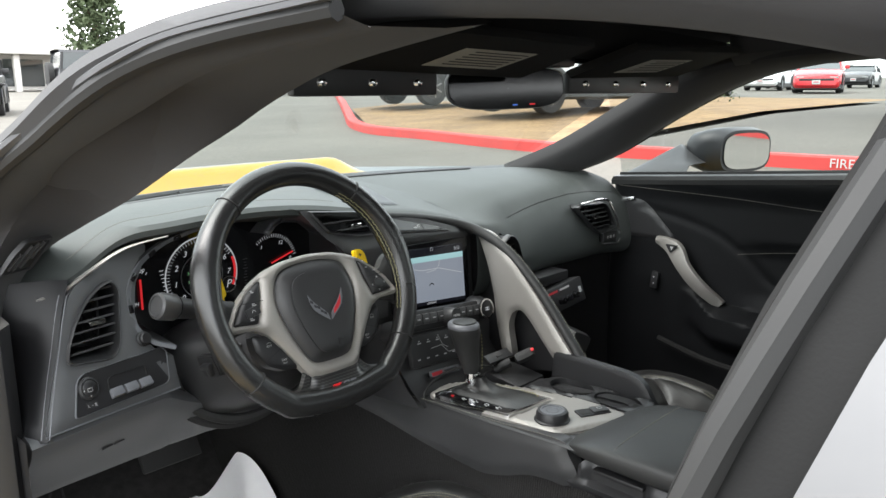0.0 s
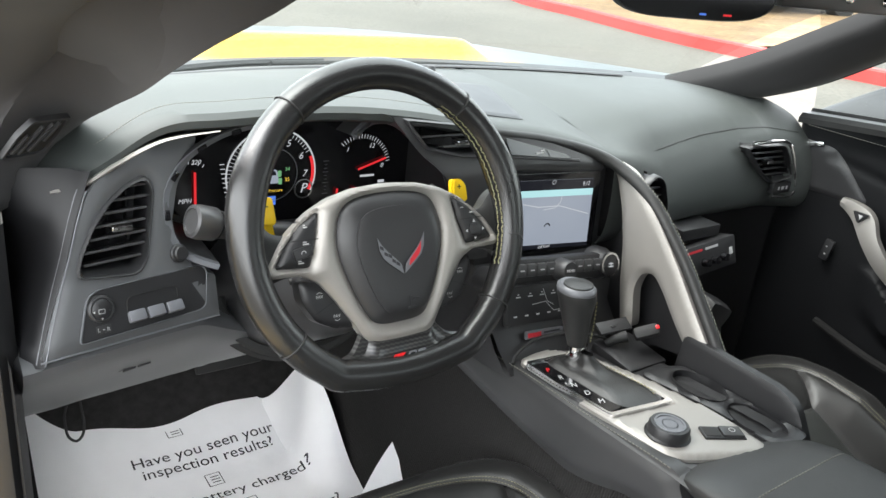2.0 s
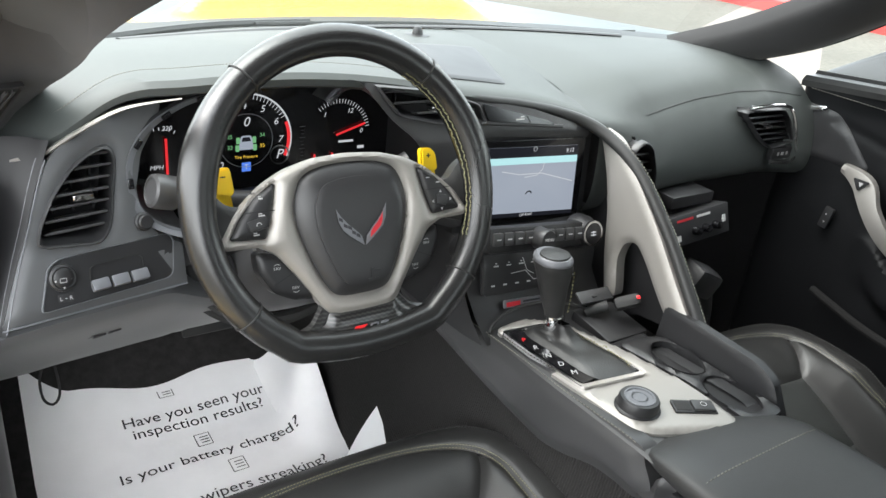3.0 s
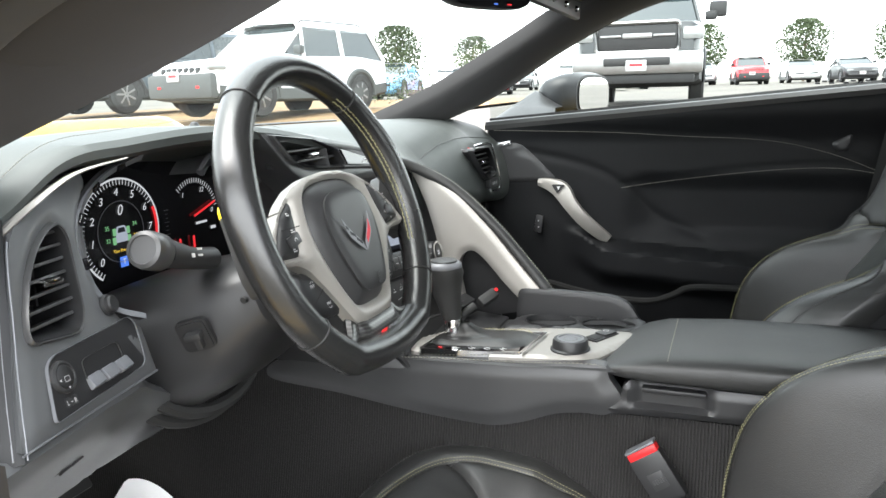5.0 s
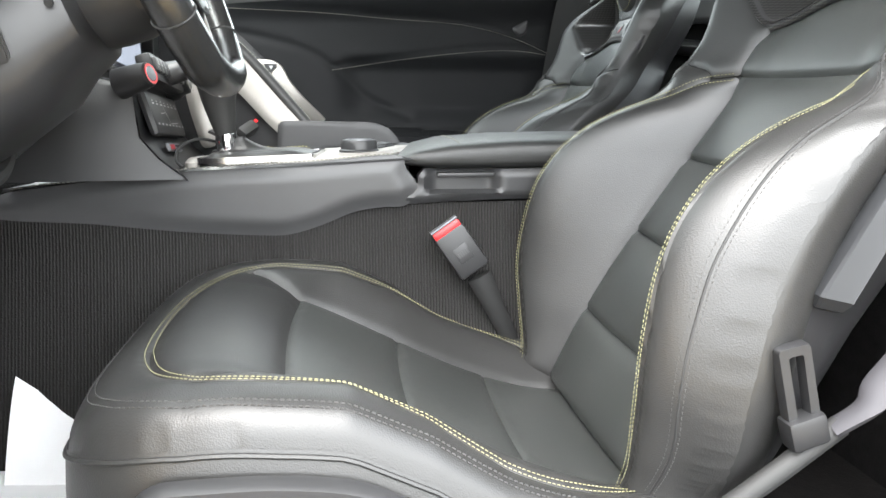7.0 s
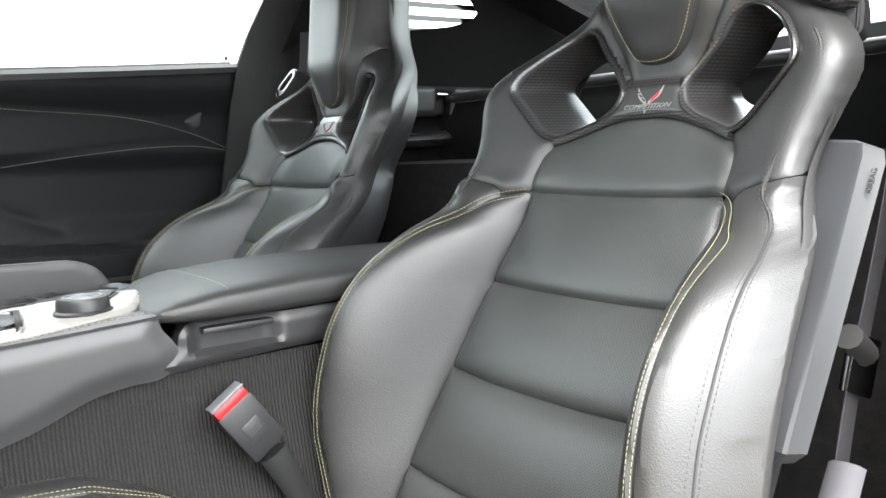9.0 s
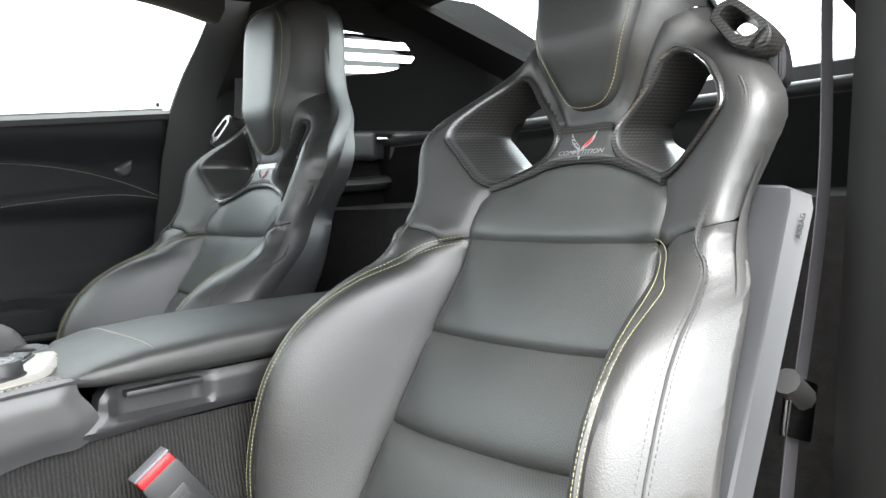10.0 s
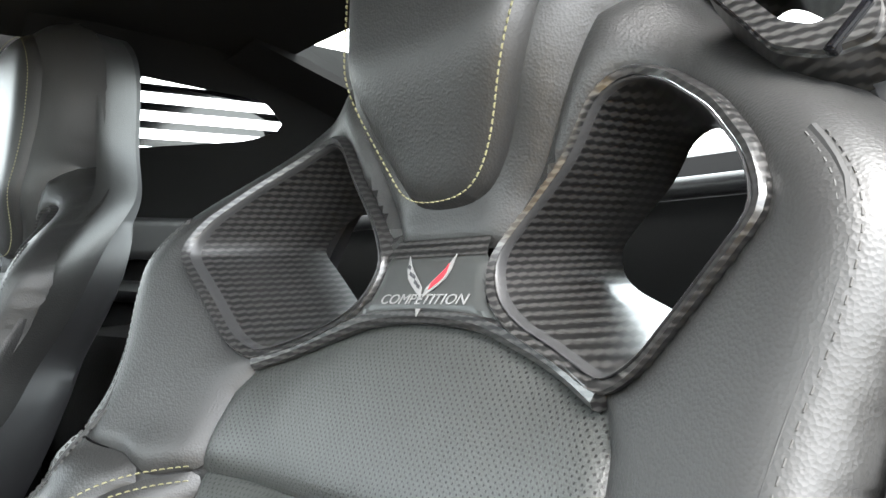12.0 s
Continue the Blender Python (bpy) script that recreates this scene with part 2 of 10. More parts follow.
MIRROR = surface("mirror_silver", (0.8, 0.8, 0.8), 0.02, 1.0, 100, 0.0, 0.0)


# ---- mesh helpers ----
ORIGIN = {}
SIZE = 1.08  # metres for each unit of the plan


def scaled(p):
    return tuple(SIZE * c for c in p)


def thing(name, at, label, category, group="", kind=""):
    ob = new(name)
    ob.location = scaled(at)
    ob.empty_display_size = 0.05
    ORIGIN[ob.name] = Vector(at)
    return tagged(ob, label, category, group, kind)


def part(name, mesh, material, parent=None, label="", smooth=True, angle=40):
    """Links a bmesh or a mesh, given in world coordinates, as one object under a thing or part."""
    if isinstance(mesh, bmesh.types.BMesh):
        bm, mesh = mesh, bpy.data.meshes.new(name)
        bm.to_mesh(mesh)
        bm.free()
    mesh.name = name
    ob = new(name, mesh)
    if parent is not None:
        o = ORIGIN[parent.name]
        mesh.transform(Matrix.Translation(-o))
        ob.parent = parent
        ORIGIN[ob.name] = o
    else:
        ORIGIN[ob.name] = Vector((0, 0, 0))
    mesh.transform(Matrix.Scale(SIZE, 4))
    mesh.materials.clear()
    mesh.materials.append(material)
    if smooth:
        mesh.shade_smooth()
        mesh.set_sharp_from_angle(angle=radians(angle))
    return tagged(ob, label)


def setting(name, mesh, material, label, category, kind="structure", smooth=True, angle=40):
    return tagged(part(name, mesh, material, None, "", smooth, angle), label, category, "", kind)


def smoothstep(x, a, b):
    t = np.clip((np.asarray(x, float) - a) / (b - a), 0, 1)
    return t * t * (3 - 2 * t)


def spline(pts, n=60, closed=False):
    """Points evenly spread along a smooth curve through pts."""
    p = np.array(pts, float)
    k = len(p)
    idx = lambda i: p[i % k] if closed else p[min(max(i, 0), k - 1)]
    out = []
    for i in range(k if closed else k - 1):
        a, b, c, d = idx(i - 1), idx(i), idx(i + 1), idx(i + 2)
        for s in np.linspace(0, 1, 16, endpoint=False):
            out.append(0.5 * ((2 * b) + (c - a) * s + (2 * a - 5 * b + 4 * c - d) * s * s + (3 * b - a - 3 * c + d) * s ** 3))
    out.append(p[0] if closed else p[-1])
    out = np.array(out)
    seg = np.r_[0, np.cumsum(np.linalg.norm(np.diff(out, axis=0), axis=1))]
    at = np.linspace(0, seg[-1], n, endpoint=not closed)
    return np.stack([np.interp(at, seg, out[:, j]) for j in range(p.shape[1])], 1)


def rounded(pts, r, k=4):
    """A polygon with its corners rounded."""
    p = np.array(pts, float)
    out = []
    for i in range(len(p)):
        a, b, c = p[i - 1], p[i], p[(i + 1) % len(p)]
        da, dc = a - b, c - b
        la, lc = np.linalg.norm(da), np.linalg.norm(dc)
        q = min(r, la * 0.48, lc * 0.48)
        s, e = b + da / la * q, b + dc / lc * q
        for t in np.linspace(0, 1, k):
            out.append((1 - t) ** 2 * s + 2 * t * (1 - t) * b + t * t * e)
    return np.array(out)


def sdf(P, poly):
    """Signed distance (inside negative) and nearest boundary point of a closed polygon."""
    best, near, inside = np.full(len(P), 1e9), np.zeros_like(P), np.zeros(len(P), bool)
    for i in range(len(poly)):
        a, b = poly[i - 1], poly[i]
        ab = b - a
        t = np.clip(((P - a) @ ab) / max(ab @ ab, 1e-12), 0, 1)
        q = a + t[:, None] * ab
        d = np.linalg.norm(P - q, axis=1)
        m = d < best
        best[m], near[m] = d[m], q[m]
        cross = ((a[1] > P[:, 1]) != (b[1] > P[:, 1]))
        with np.errstate(divide="ignore", invalid="ignore"):
            xs = (b[0] - a[0]) * (P[:, 1] - a[1]) / (b[1] - a[1]) + a[0]
        inside ^= cross & (P[:, 0] < xs)
    return np.where(inside, -best, best), near


def field(name, outline, fn, step=0.006, holes=(), skirt=None, flip=False):
    """A mesh over the inside of a plane outline. fn(a, b, depth inside the edge) gives places; skirt moves the rim back to give thickness."""
    outline = np.array(outline, float)
    lo, hi = outline.min(0) - step, outline.max(0) + step
    na, nb = int((hi[0] - lo[0]) / step) + 2, int((hi[1] - lo[1]) / step) + 2
    A, B = np.meshgrid(np.linspace(lo[0], hi[0], na), np.linspace(lo[1], hi[1], nb), indexing="ij")
    P = np.stack([A.ravel(), B.ravel()], 1)
    s, near = sdf(P, outline)
    for h in holes:
        sh, nh = sdf(P, np.array(h, float))
        m = -sh > s
        s[m], near[m] = -sh[m], nh[m]
    ids = np.arange(na * nb).reshape(na, nb)
    quads = np.stack([ids[:-1, :-1], ids[1:, :-1], ids[1:, 1:], ids[:-1, 1:]], -1).reshape(-1, 4)
    ok = s[quads].mean(1) < 0
    quads = quads[ok]
    used = np.unique(quads)
    e = np.sort(np.concatenate([quads[:, [i, (i + 1) % 4]] for i in range(4)]), 1)
    e, count = np.unique(e, axis=0, return_counts=True)
    snap = np.unique(e[count == 1])
    P[snap], s[snap] = near[snap], 0.0
    remap = np.full(na * nb, -1)
    remap[used] = np.arange(len(used))
    faces = remap[quads]
    V = fn(P[used, 0], P[used, 1], -s[used])
    if flip:
        faces = faces[:, ::-1]
    verts, faces = V.tolist(), faces.tolist()
    if skirt is not None:
        edges = {}
        for f in faces:
            for i in range(4):
                e = (f[i], f[(i + 1) % 4])
                edges[e] = edges.get(e, 0) + 1
        rim = [e for e in edges if (e[1], e[0]) not in edges]
        low = {}
        for e in rim:
            for v in e:
                if v not in low:
                    low[v] = len(verts)
                    verts.append((np.array(verts[v]) + np.array(skirt)).tolist())
        faces += [[e[1], e[0], low[e[0]], low[e[1]]] for e in rim]
    me = bpy.data.meshes.new(name)
    me.from_pydata(verts, [], faces)
    me.validate()
    return me


def loft(rows, closed=False, cap=False, ring=False):
    """A skin over rows of points; closed joins each row's ends, ring joins the last row to the first."""
    bm = bmesh.new()
    vs = [[bm.verts.new(p) for p in r] for r in rows]
    n = len(rows[0])
    pairs = list(zip(vs, vs[1:])) + ([(vs[-1], vs[0])] if ring else [])
    for r, q in pairs:
        for i in range(n if closed else n - 1):
            j = (i + 1) % n
            try:
                bm.faces.new((r[i], r[j], q[j], q[i]))
            except ValueError:
                pass
    if cap:
        for r in (vs[0][::-1], vs[-1]):
            bm.faces.new(r)
    bmesh.ops.recalc_face_normals(bm, faces=bm.faces)
    return bm


def facing(bm, target):
    """Turns every face towards a point."""
    t = Vector(target)
    bm.normal_update()
    away = [f for f in bm.faces if f.normal.dot(t - f.calc_center_median()) < 0]
    bmesh.ops.reverse_faces(bm, faces=away)
    return bm


def tube(path, r, n=8, closed=False, flat=1.0, up=(0, 0, 1)):
    """A round or flattened rod along a path; r is one radius or one for each point."""
    path = [Vector(p) for p in path]
    k = len(path)
    rs = [r] * k if np.isscalar(r) else list(r)
    rows = []
    for i, p in enumerate(path):
        a, b = path[i - 1] if (i or closed) else p, path[(i + 1) % k] if (i < k - 1 or closed) else p
        d = (b - a).normalized()
        side = d.cross(Vector(up))
        side = side.normalized() if side.length > 1e-4 else d.orthogonal().normalized()
        top = side.cross(d).normalized()
        rows.append([p + (side * math.cos(t) + top * math.sin(t) * flat) * rs[i] for t in np.linspace(0, 2 * math.pi, n, endpoint=False)])
    return loft(rows, True, not closed, closed)


def box(sx, sy, sz, bevel=0.002, m=Matrix(), seg=2):
    bm = bmesh.new()
    bmesh.ops.create_cube(bm, size=1, matrix=Matrix.Diagonal((sx, sy, sz, 1)))
    if bevel:
        bmesh.ops.bevel(bm, geom=bm.edges[:], offset=bevel, segments=seg, profile=0.6, affect="EDGES")
    bm.transform(m)
    return bm


def slab(outline, thick, m=Matrix(), bevel=0.001):
    """A flat plate: outline in its own xy plane, thickness along z from 0 up."""
    bm = bmesh.new()
    f = bm.faces.new([bm.verts.new((p[0], p[1], 0)) for p in outline])
    g = bmesh.ops.extrude_face_region(bm, geom=[f])
    bmesh.ops.translate(bm, verts=[v for v in g["geom"] if isinstance(v, bmesh.types.BMVert)], vec=(0, 0, thick))
    bmesh.ops.recalc_face_normals(bm, faces=bm.faces)
    if bevel:
        top = [e for e in bm.edges if all(v.co.z > thick * 0.5 for v in e.verts) and len(e.link_faces) == 2]
        bmesh.ops.bevel(bm, geom=top, offset=bevel, segments=2, affect="EDGES")
    bm.transform(m)
    return bm


def frame_plate(outer, inner, thick, m=Matrix()):
    """A flat frame between two outlines of equal length."""
    rows = [[(p[0], p[1], 0) for p in outer], [(p[0], p[1], thick * 0.7) for p in outer],
            [(p[0] * 0.9 + q[0] * 0.1, p[1] * 0.9 + q[1] * 0.1, thick) for p, q in zip(outer, inner)],
            [(p[0] * 0.1 + q[0] * 0.9, p[1] * 0.1 + q[1] * 0.9, thick) for p, q in zip(outer, inner)], [(p[0], p[1], thick * 0.5) for p in inner], [(p[0], p[1], 0) for p in inner]]
    bm = loft(rows, True, False, True)
    bm.transform(m)
    return bm


def lathe(profile, m=Matrix(), n=28):
    """A turned piece: profile of (radius, height) about its own z."""
    rows = [[(r * math.cos(t), r * math.sin(t), h) for t in np.linspace(0, 2 * math.pi, n, endpoint=False)] for r, h in profile]
    bm = loft(rows, True, True)
    bm.transform(m)
    return bm


def join(*bms):
    out = bmesh.new()
    for b in bms:
        me = bpy.data.meshes.new("piece")
        b.to_mesh(me)
        b.free()
        out.from_mesh(me)
        bpy.data.meshes.remove(me)
    return out


def place(at, x, y):
    """A pose whose own x and y run along the given ways and whose z stands out of them."""
    x = Vector(x).normalized()
    z = x.cross(Vector(y)).normalized()
    y = z.cross(x)
    m = Matrix((x, y, z)).transposed().to_4x4()
    m.translation = at
    return m


def stitches(path, normal, width=0.0008, gap=0.0048, long=0.0036, lift=0.0002):
    """A row of short raised threads along a path; normal(i) or one vector."""
    path = np.array(path, float)
    seg = np.r_[0, np.cumsum(np.linalg.norm(np.diff(path, axis=0), axis=1))]
    verts, faces = [], []
    for c in np.arange(gap / 2, seg[-1], gap):
        a, b = [np.array([np.interp(c + s * long / 2, seg, path[:, j]) for j in range(3)]) for s in (-1, 1)]
        d = b - a
        if np.linalg.norm(d) < 1e-6:
            continue
        d /= np.linalg.norm(d)
        nn = np.array(normal(0.5 * (a + b)) if callable(normal) else normal, float)
        nn -= d * (nn @ d)
        nn /= max(np.linalg.norm(nn), 1e-6)
        w = np.cross(d, nn) * width * 0.5
        k = len(verts)
        mid = (a + b) / 2 + nn * (lift + width * 0.8)
        verts += [a + w - nn * width * 0.4, a - w - nn * width * 0.4, b - w - nn * width * 0.4, b + w - nn * width * 0.4,
                  mid - d * long * 0.3 + w * 0.6, mid - d * long * 0.3 - w * 0.6, mid + d * long * 0.3 - w * 0.6, mid + d * long * 0.3 + w * 0.6]
        faces += [[k + v for v in f] for f in ((0, 1, 5, 4), (1, 2, 6, 5), (2, 3, 7, 6), (3, 0, 4, 7), (4, 5, 6, 7))]
    me = bpy.data.meshes.new("stitching")
    me.from_pydata([tuple(v) for v in verts], [], faces)
    return me


def lettering(text, size, m, thick=0.0002, align="CENTER", shear=0.0, stretch=1.0):
    """Writing as a mesh: its own x along the line, y up, z towards the reader."""
    cu = bpy.data.curves.new("lettering", "FONT")
    cu.body, cu.size, cu.extrude, cu.align_x, cu.align_y, cu.shear = text, size, thick, align, "CENTER", shear
    cu.resolution_u = 3
    ob = bpy.data.objects.new("lettering", cu)
    scene.collection.objects.link(ob)
    bpy.context.view_layer.update()
    me = bpy.data.meshes.new_from_object(ob.evaluated_get(bpy.context.evaluated_depsgraph_get()))
    bpy.data.objects.remove(ob)
    bpy.data.curves.remove(cu)
    me.transform(m @ Matrix.Diagonal((stretch, 1, 1, 1)))
    return me


def bars(rects, m, thick=0.0003):
    """Plain printed bars (x, y, width, height) standing for marks too small to read."""
    out = []
    for x, y, w, h in rects:
        out.append(box(w, h, thick, 0, m @ Matrix.Translation((x, y, thick / 2))))
    return join(*out)


def arc_pts(cx, cy, r, a0, a1, n):
    return [(cx + r * math.cos(radians(a)), cy + r * math.sin(radians(a))) for a in np.linspace(a0, a1, n)]


def strip(path2d, w, m, thick=0.0004):
    """A thin flat line drawn along a plane path."""
    p = np.array(path2d, float)
    d = np.gradient(p, axis=0)
    d /= np.maximum(np.linalg.norm(d, axis=1), 1e-9)[:, None]
    nrm = np.stack([-d[:, 1], d[:, 0]], 1) * w / 2
    rows = [[(*(q + k), thick) for q, k in zip(p, nrm)], [(*(q - k), thick) for q, k in zip(p, nrm)]]
    bm = loft(rows)
    bm.transform(m)
    return bm


def flag_emblem(parent, m, size, pale, name="emblem"):
    """Two swept racing flags as plain shapes: a pale one with dark checks and a red one, each in a pale outline."""
    def blade(s, lift, grow):
        pts = [(0.015, -0.34), (0.05, -0.17), (0.16, -0.05), (0.3, 0.08), (0.42, 0.22), (0.5, 0.36), (0.47, 0.12), (0.4, -0.03), (0.28, -0.14), (0.15, -0.24)]
        c = np.mean(pts, 0)
        pts = [((x - c[0]) * grow + c[0], (y - c[1]) * grow + c[1]) for x, y in pts]
        pts = [(s * x * size, y * size) for x, y in pts]
        return slab(pts if s < 0 else pts[::-1], lift, m, 0)
    part(name, blade(-1, 0.0005, 1.0), pale, parent, "pale checked flag of the emblem", False)
    checks = []
    for a, b in ((0.43, 0.16), (0.35, 0.04), (0.27, 0.0), (0.2, -0.1), (0.12, -0.16)):
        q = [(-(a + dx) * size, (b + dy) * size) for dx, dy in ((-0.035, -0.04), (0.04, 0.0), (0.035, 0.06), (-0.03, 0.02))]
        checks.append(slab(q, 0.0008, m, 0))
    part(name, join(*checks), INK, parent, "dark checks of the emblem", False)
    part(name, blade(1, 0.0005, 1.0), pale, parent, "pale outline of the red flag", False)
    part(name, blade(1, 0.0009, 0.6), RED_PRINT, parent, "red flag of the emblem", False)


# ---- the two sports seats ----
SEAT_X = -0.331
SPINE = np.polyfit([0.28, 0.33, 0.386, 0.482, 0.5675, 0.662, 0.72, 0.755, 0.8, 0.85, 0.95, 1.06], [-0.385, -0.405, -0.432, -0.486, -0.549, -0.606, -0.64, -0.66, -0.678, -0.69, -0.706, -0.722], 5)
RISE_TABLE = ([0.28, 0.326, 0.35, 0.384, 0.415, 0.455, 0.495, 0.529, 0.561, 0.591, 0.615, 0.632, 0.645, 0.657, 0.668], [0.03, 0.034, 0.046, 0.064, 0.083, 0.105, 0.124, 0.138, 0.143, 0.137, 0.118, 0.09, 0.055, 0.02, 0.0])
CREST_TABLE = ([0.28, 0.326, 0.35, 0.384, 0.415, 0.455, 0.495, 0.54, 0.57, 0.6, 0.63, 0.645, 0.657, 0.668, 1.1], [0.163, 0.168, 0.184, 0.19, 0.199, 0.2, 0.196, 0.193, 0.19, 0.186, 0.176, 0.168, 0.16, 0.155, 0.155])
SLOPE_TABLE = ([0.28, 0.45, 0.51, 0.544, 0.579, 0.614, 0.64, 0.653, 0.668, 0.69, 0.71, 1.1], [-0.012, -0.028, -0.032, -0.036, -0.035, -0.022, 0.004, 0.018, 0.016, 0.006, 0, 0])


def eased(table, soft=0.013):
    """A function that runs smoothly along a table of heights and values."""
    z = np.linspace(0.26, 1.12, 431)
    k = np.exp(-0.5 * (np.arange(-20, 21) * 0.002 / soft) ** 2)
    v = np.convolve(np.pad(np.interp(z, *table), 20, "edge"), k / k.sum(), "valid")
    return lambda q: np.interp(q, z, v)


rise_at, crest_u, slope_at = eased(RISE_TABLE), eased(CREST_TABLE), eased(SLOPE_TABLE)


def centre_half(z):
    """Half the width of the flat perforated middle."""
    return np.interp(z, [0.28, 0.386, 0.48, 0.57, 0.663, 1.1], [0.143, 0.135, 0.129, 0.127, 0.119, 0.119])


def crest_at(z):
    """Where the bolster's crest lies on the upholstery, counted outward over its swell."""
    return crest_u(z) + 0.5 * rise_at(z)


def back_at(a, z, out=0.0):
    """The seat back's face; a runs outward over the upholstery, z is the height."""
    a, z = np.broadcast_arrays(np.asarray(a, float), np.asarray(z, float))
    s, m = np.sign(a), np.abs(a)
    c, top, us, h = centre_half(z), crest_at(z), crest_u(z), rise_at(z)
    t = np.clip((m - c) / (top - c), 0, 1)
    over = np.maximum(m - top, 0)
    u = np.where(m < c, m, c + (us - c) * t) + over
    low = h * (0.35 * t + 0.65 * np.sin(0.5 * math.pi * t) ** 1.35) + slope_at(z) * smoothstep(over, 0.0, 0.05)
    wing = 0.06 * smoothstep(m, 0.07, 0.22) * smoothstep(z, 0.635, 0.68) * (1 - smoothstep(z, 0.79, 0.9))
    head = 0.03 * smoothstep(z, 0.79, 0.875) * (1 - smoothstep(m, 0.045, 0.12))
    lumbar = 0.004 * np.exp(-((z - 0.5) / 0.1) ** 2) * (1 - smoothstep(m, 0.05, 0.13))
    return np.stack([SEAT_X + s * u, np.polyval(SPINE, z) + low + wing + head + lumbar + out, z], -1)


OUT_Z = [0.28, 0.3, 0.33, 0.37, 0.415, 0.455, 0.5, 0.55, 0.59, 0.62, 0.64, 0.655, 0.668, 0.69, 0.72, 0.75, 0.775, 0.795, 0.82, 0.845, 0.87, 0.893, 0.93, 0.98, 1.03, 1.052]
OUT_W = [0.19, 0.222, 0.24, 0.27, 0.292, 0.304, 0.312, 0.316, 0.307, 0.285, 0.254, 0.228, 0.208, 0.199, 0.204, 0.213, 0.216, 0.206, 0.179, 0.148, 0.119, 0.101, 0.096, 0.096, 0.085, 0.05]
BACK_EDGE = spline([(w, z) for z, w in zip(OUT_Z, OUT_W)] + [(-w, z) for z, w in zip(OUT_Z[::-1], OUT_W[::-1])], 260, True)
RIGHT_EDGE = BACK_EDGE[BACK_EDGE[:, 0] > 0.045]
RIGHT_EDGE = RIGHT_EDGE[np.argsort(RIGHT_EDGE[:, 1])]


def half_width(z):
    return np.interp(z, RIGHT_EDGE[:, 1], RIGHT_EDGE[:, 0])


def back_panel(puff, width=0.012, edge=0.034):
    """Places for one upholstered panel of the back: puffed up from its seams and rolled off at the seat's outer edge."""
    def fn(a, b, d):
        so, _ = sdf(np.stack([a, b], 1), BACK_EDGE)
        depth = np.clip(-so, 0, edge)
        roll = edge - np.sqrt(np.maximum(edge ** 2 - (edge - depth) ** 2, 0))
        rise = puff * (1 - np.exp(-d / width)) - 0.004 * np.exp(-d / 0.003)
        return back_at(a, b, rise - roll)
    return fn


def mirror_u(pts):
    return [(-a, b) for a, b in pts][::-1]


HOLE = rounded([(0.037, 0.768), (0.043, 0.751), (0.057, 0.7405), (0.085, 0.7295), (0.108, 0.722), (0.124, 0.7305), (0.148, 0.757), (0.168, 0.779), (0.161, 0.796), (0.14, 0.817), (0.112, 0.836), (0.096, 0.841), (0.083, 0.834), (0.07, 0.81), (0.048, 0.784)], 0.008, 4)
YOKE_TOP = [(-0.109, 0.7145), (-0.085, 0.7225), (-0.06, 0.731), (-0.035, 0.738), (0, 0.7405), (0.035, 0.738), (0.06, 0.731), (0.085, 0.7225), (0.109, 0.7145)]
HEAD_SIDE = [(0.098, 0.884), (0.08, 0.87), (0.066, 0.838), (0.05, 0.805), (0.036, 0.782), (0.03, 0.773)]


def seam_thread(seat, path, normal, mat, label, parent=None, gap=0.0042, wide=0.00045):
    tagged(part("stitching", stitches(path, normal, wide, gap, gap * 0.74), mat, parent or seat, label, False), "", "", "", "stuff")


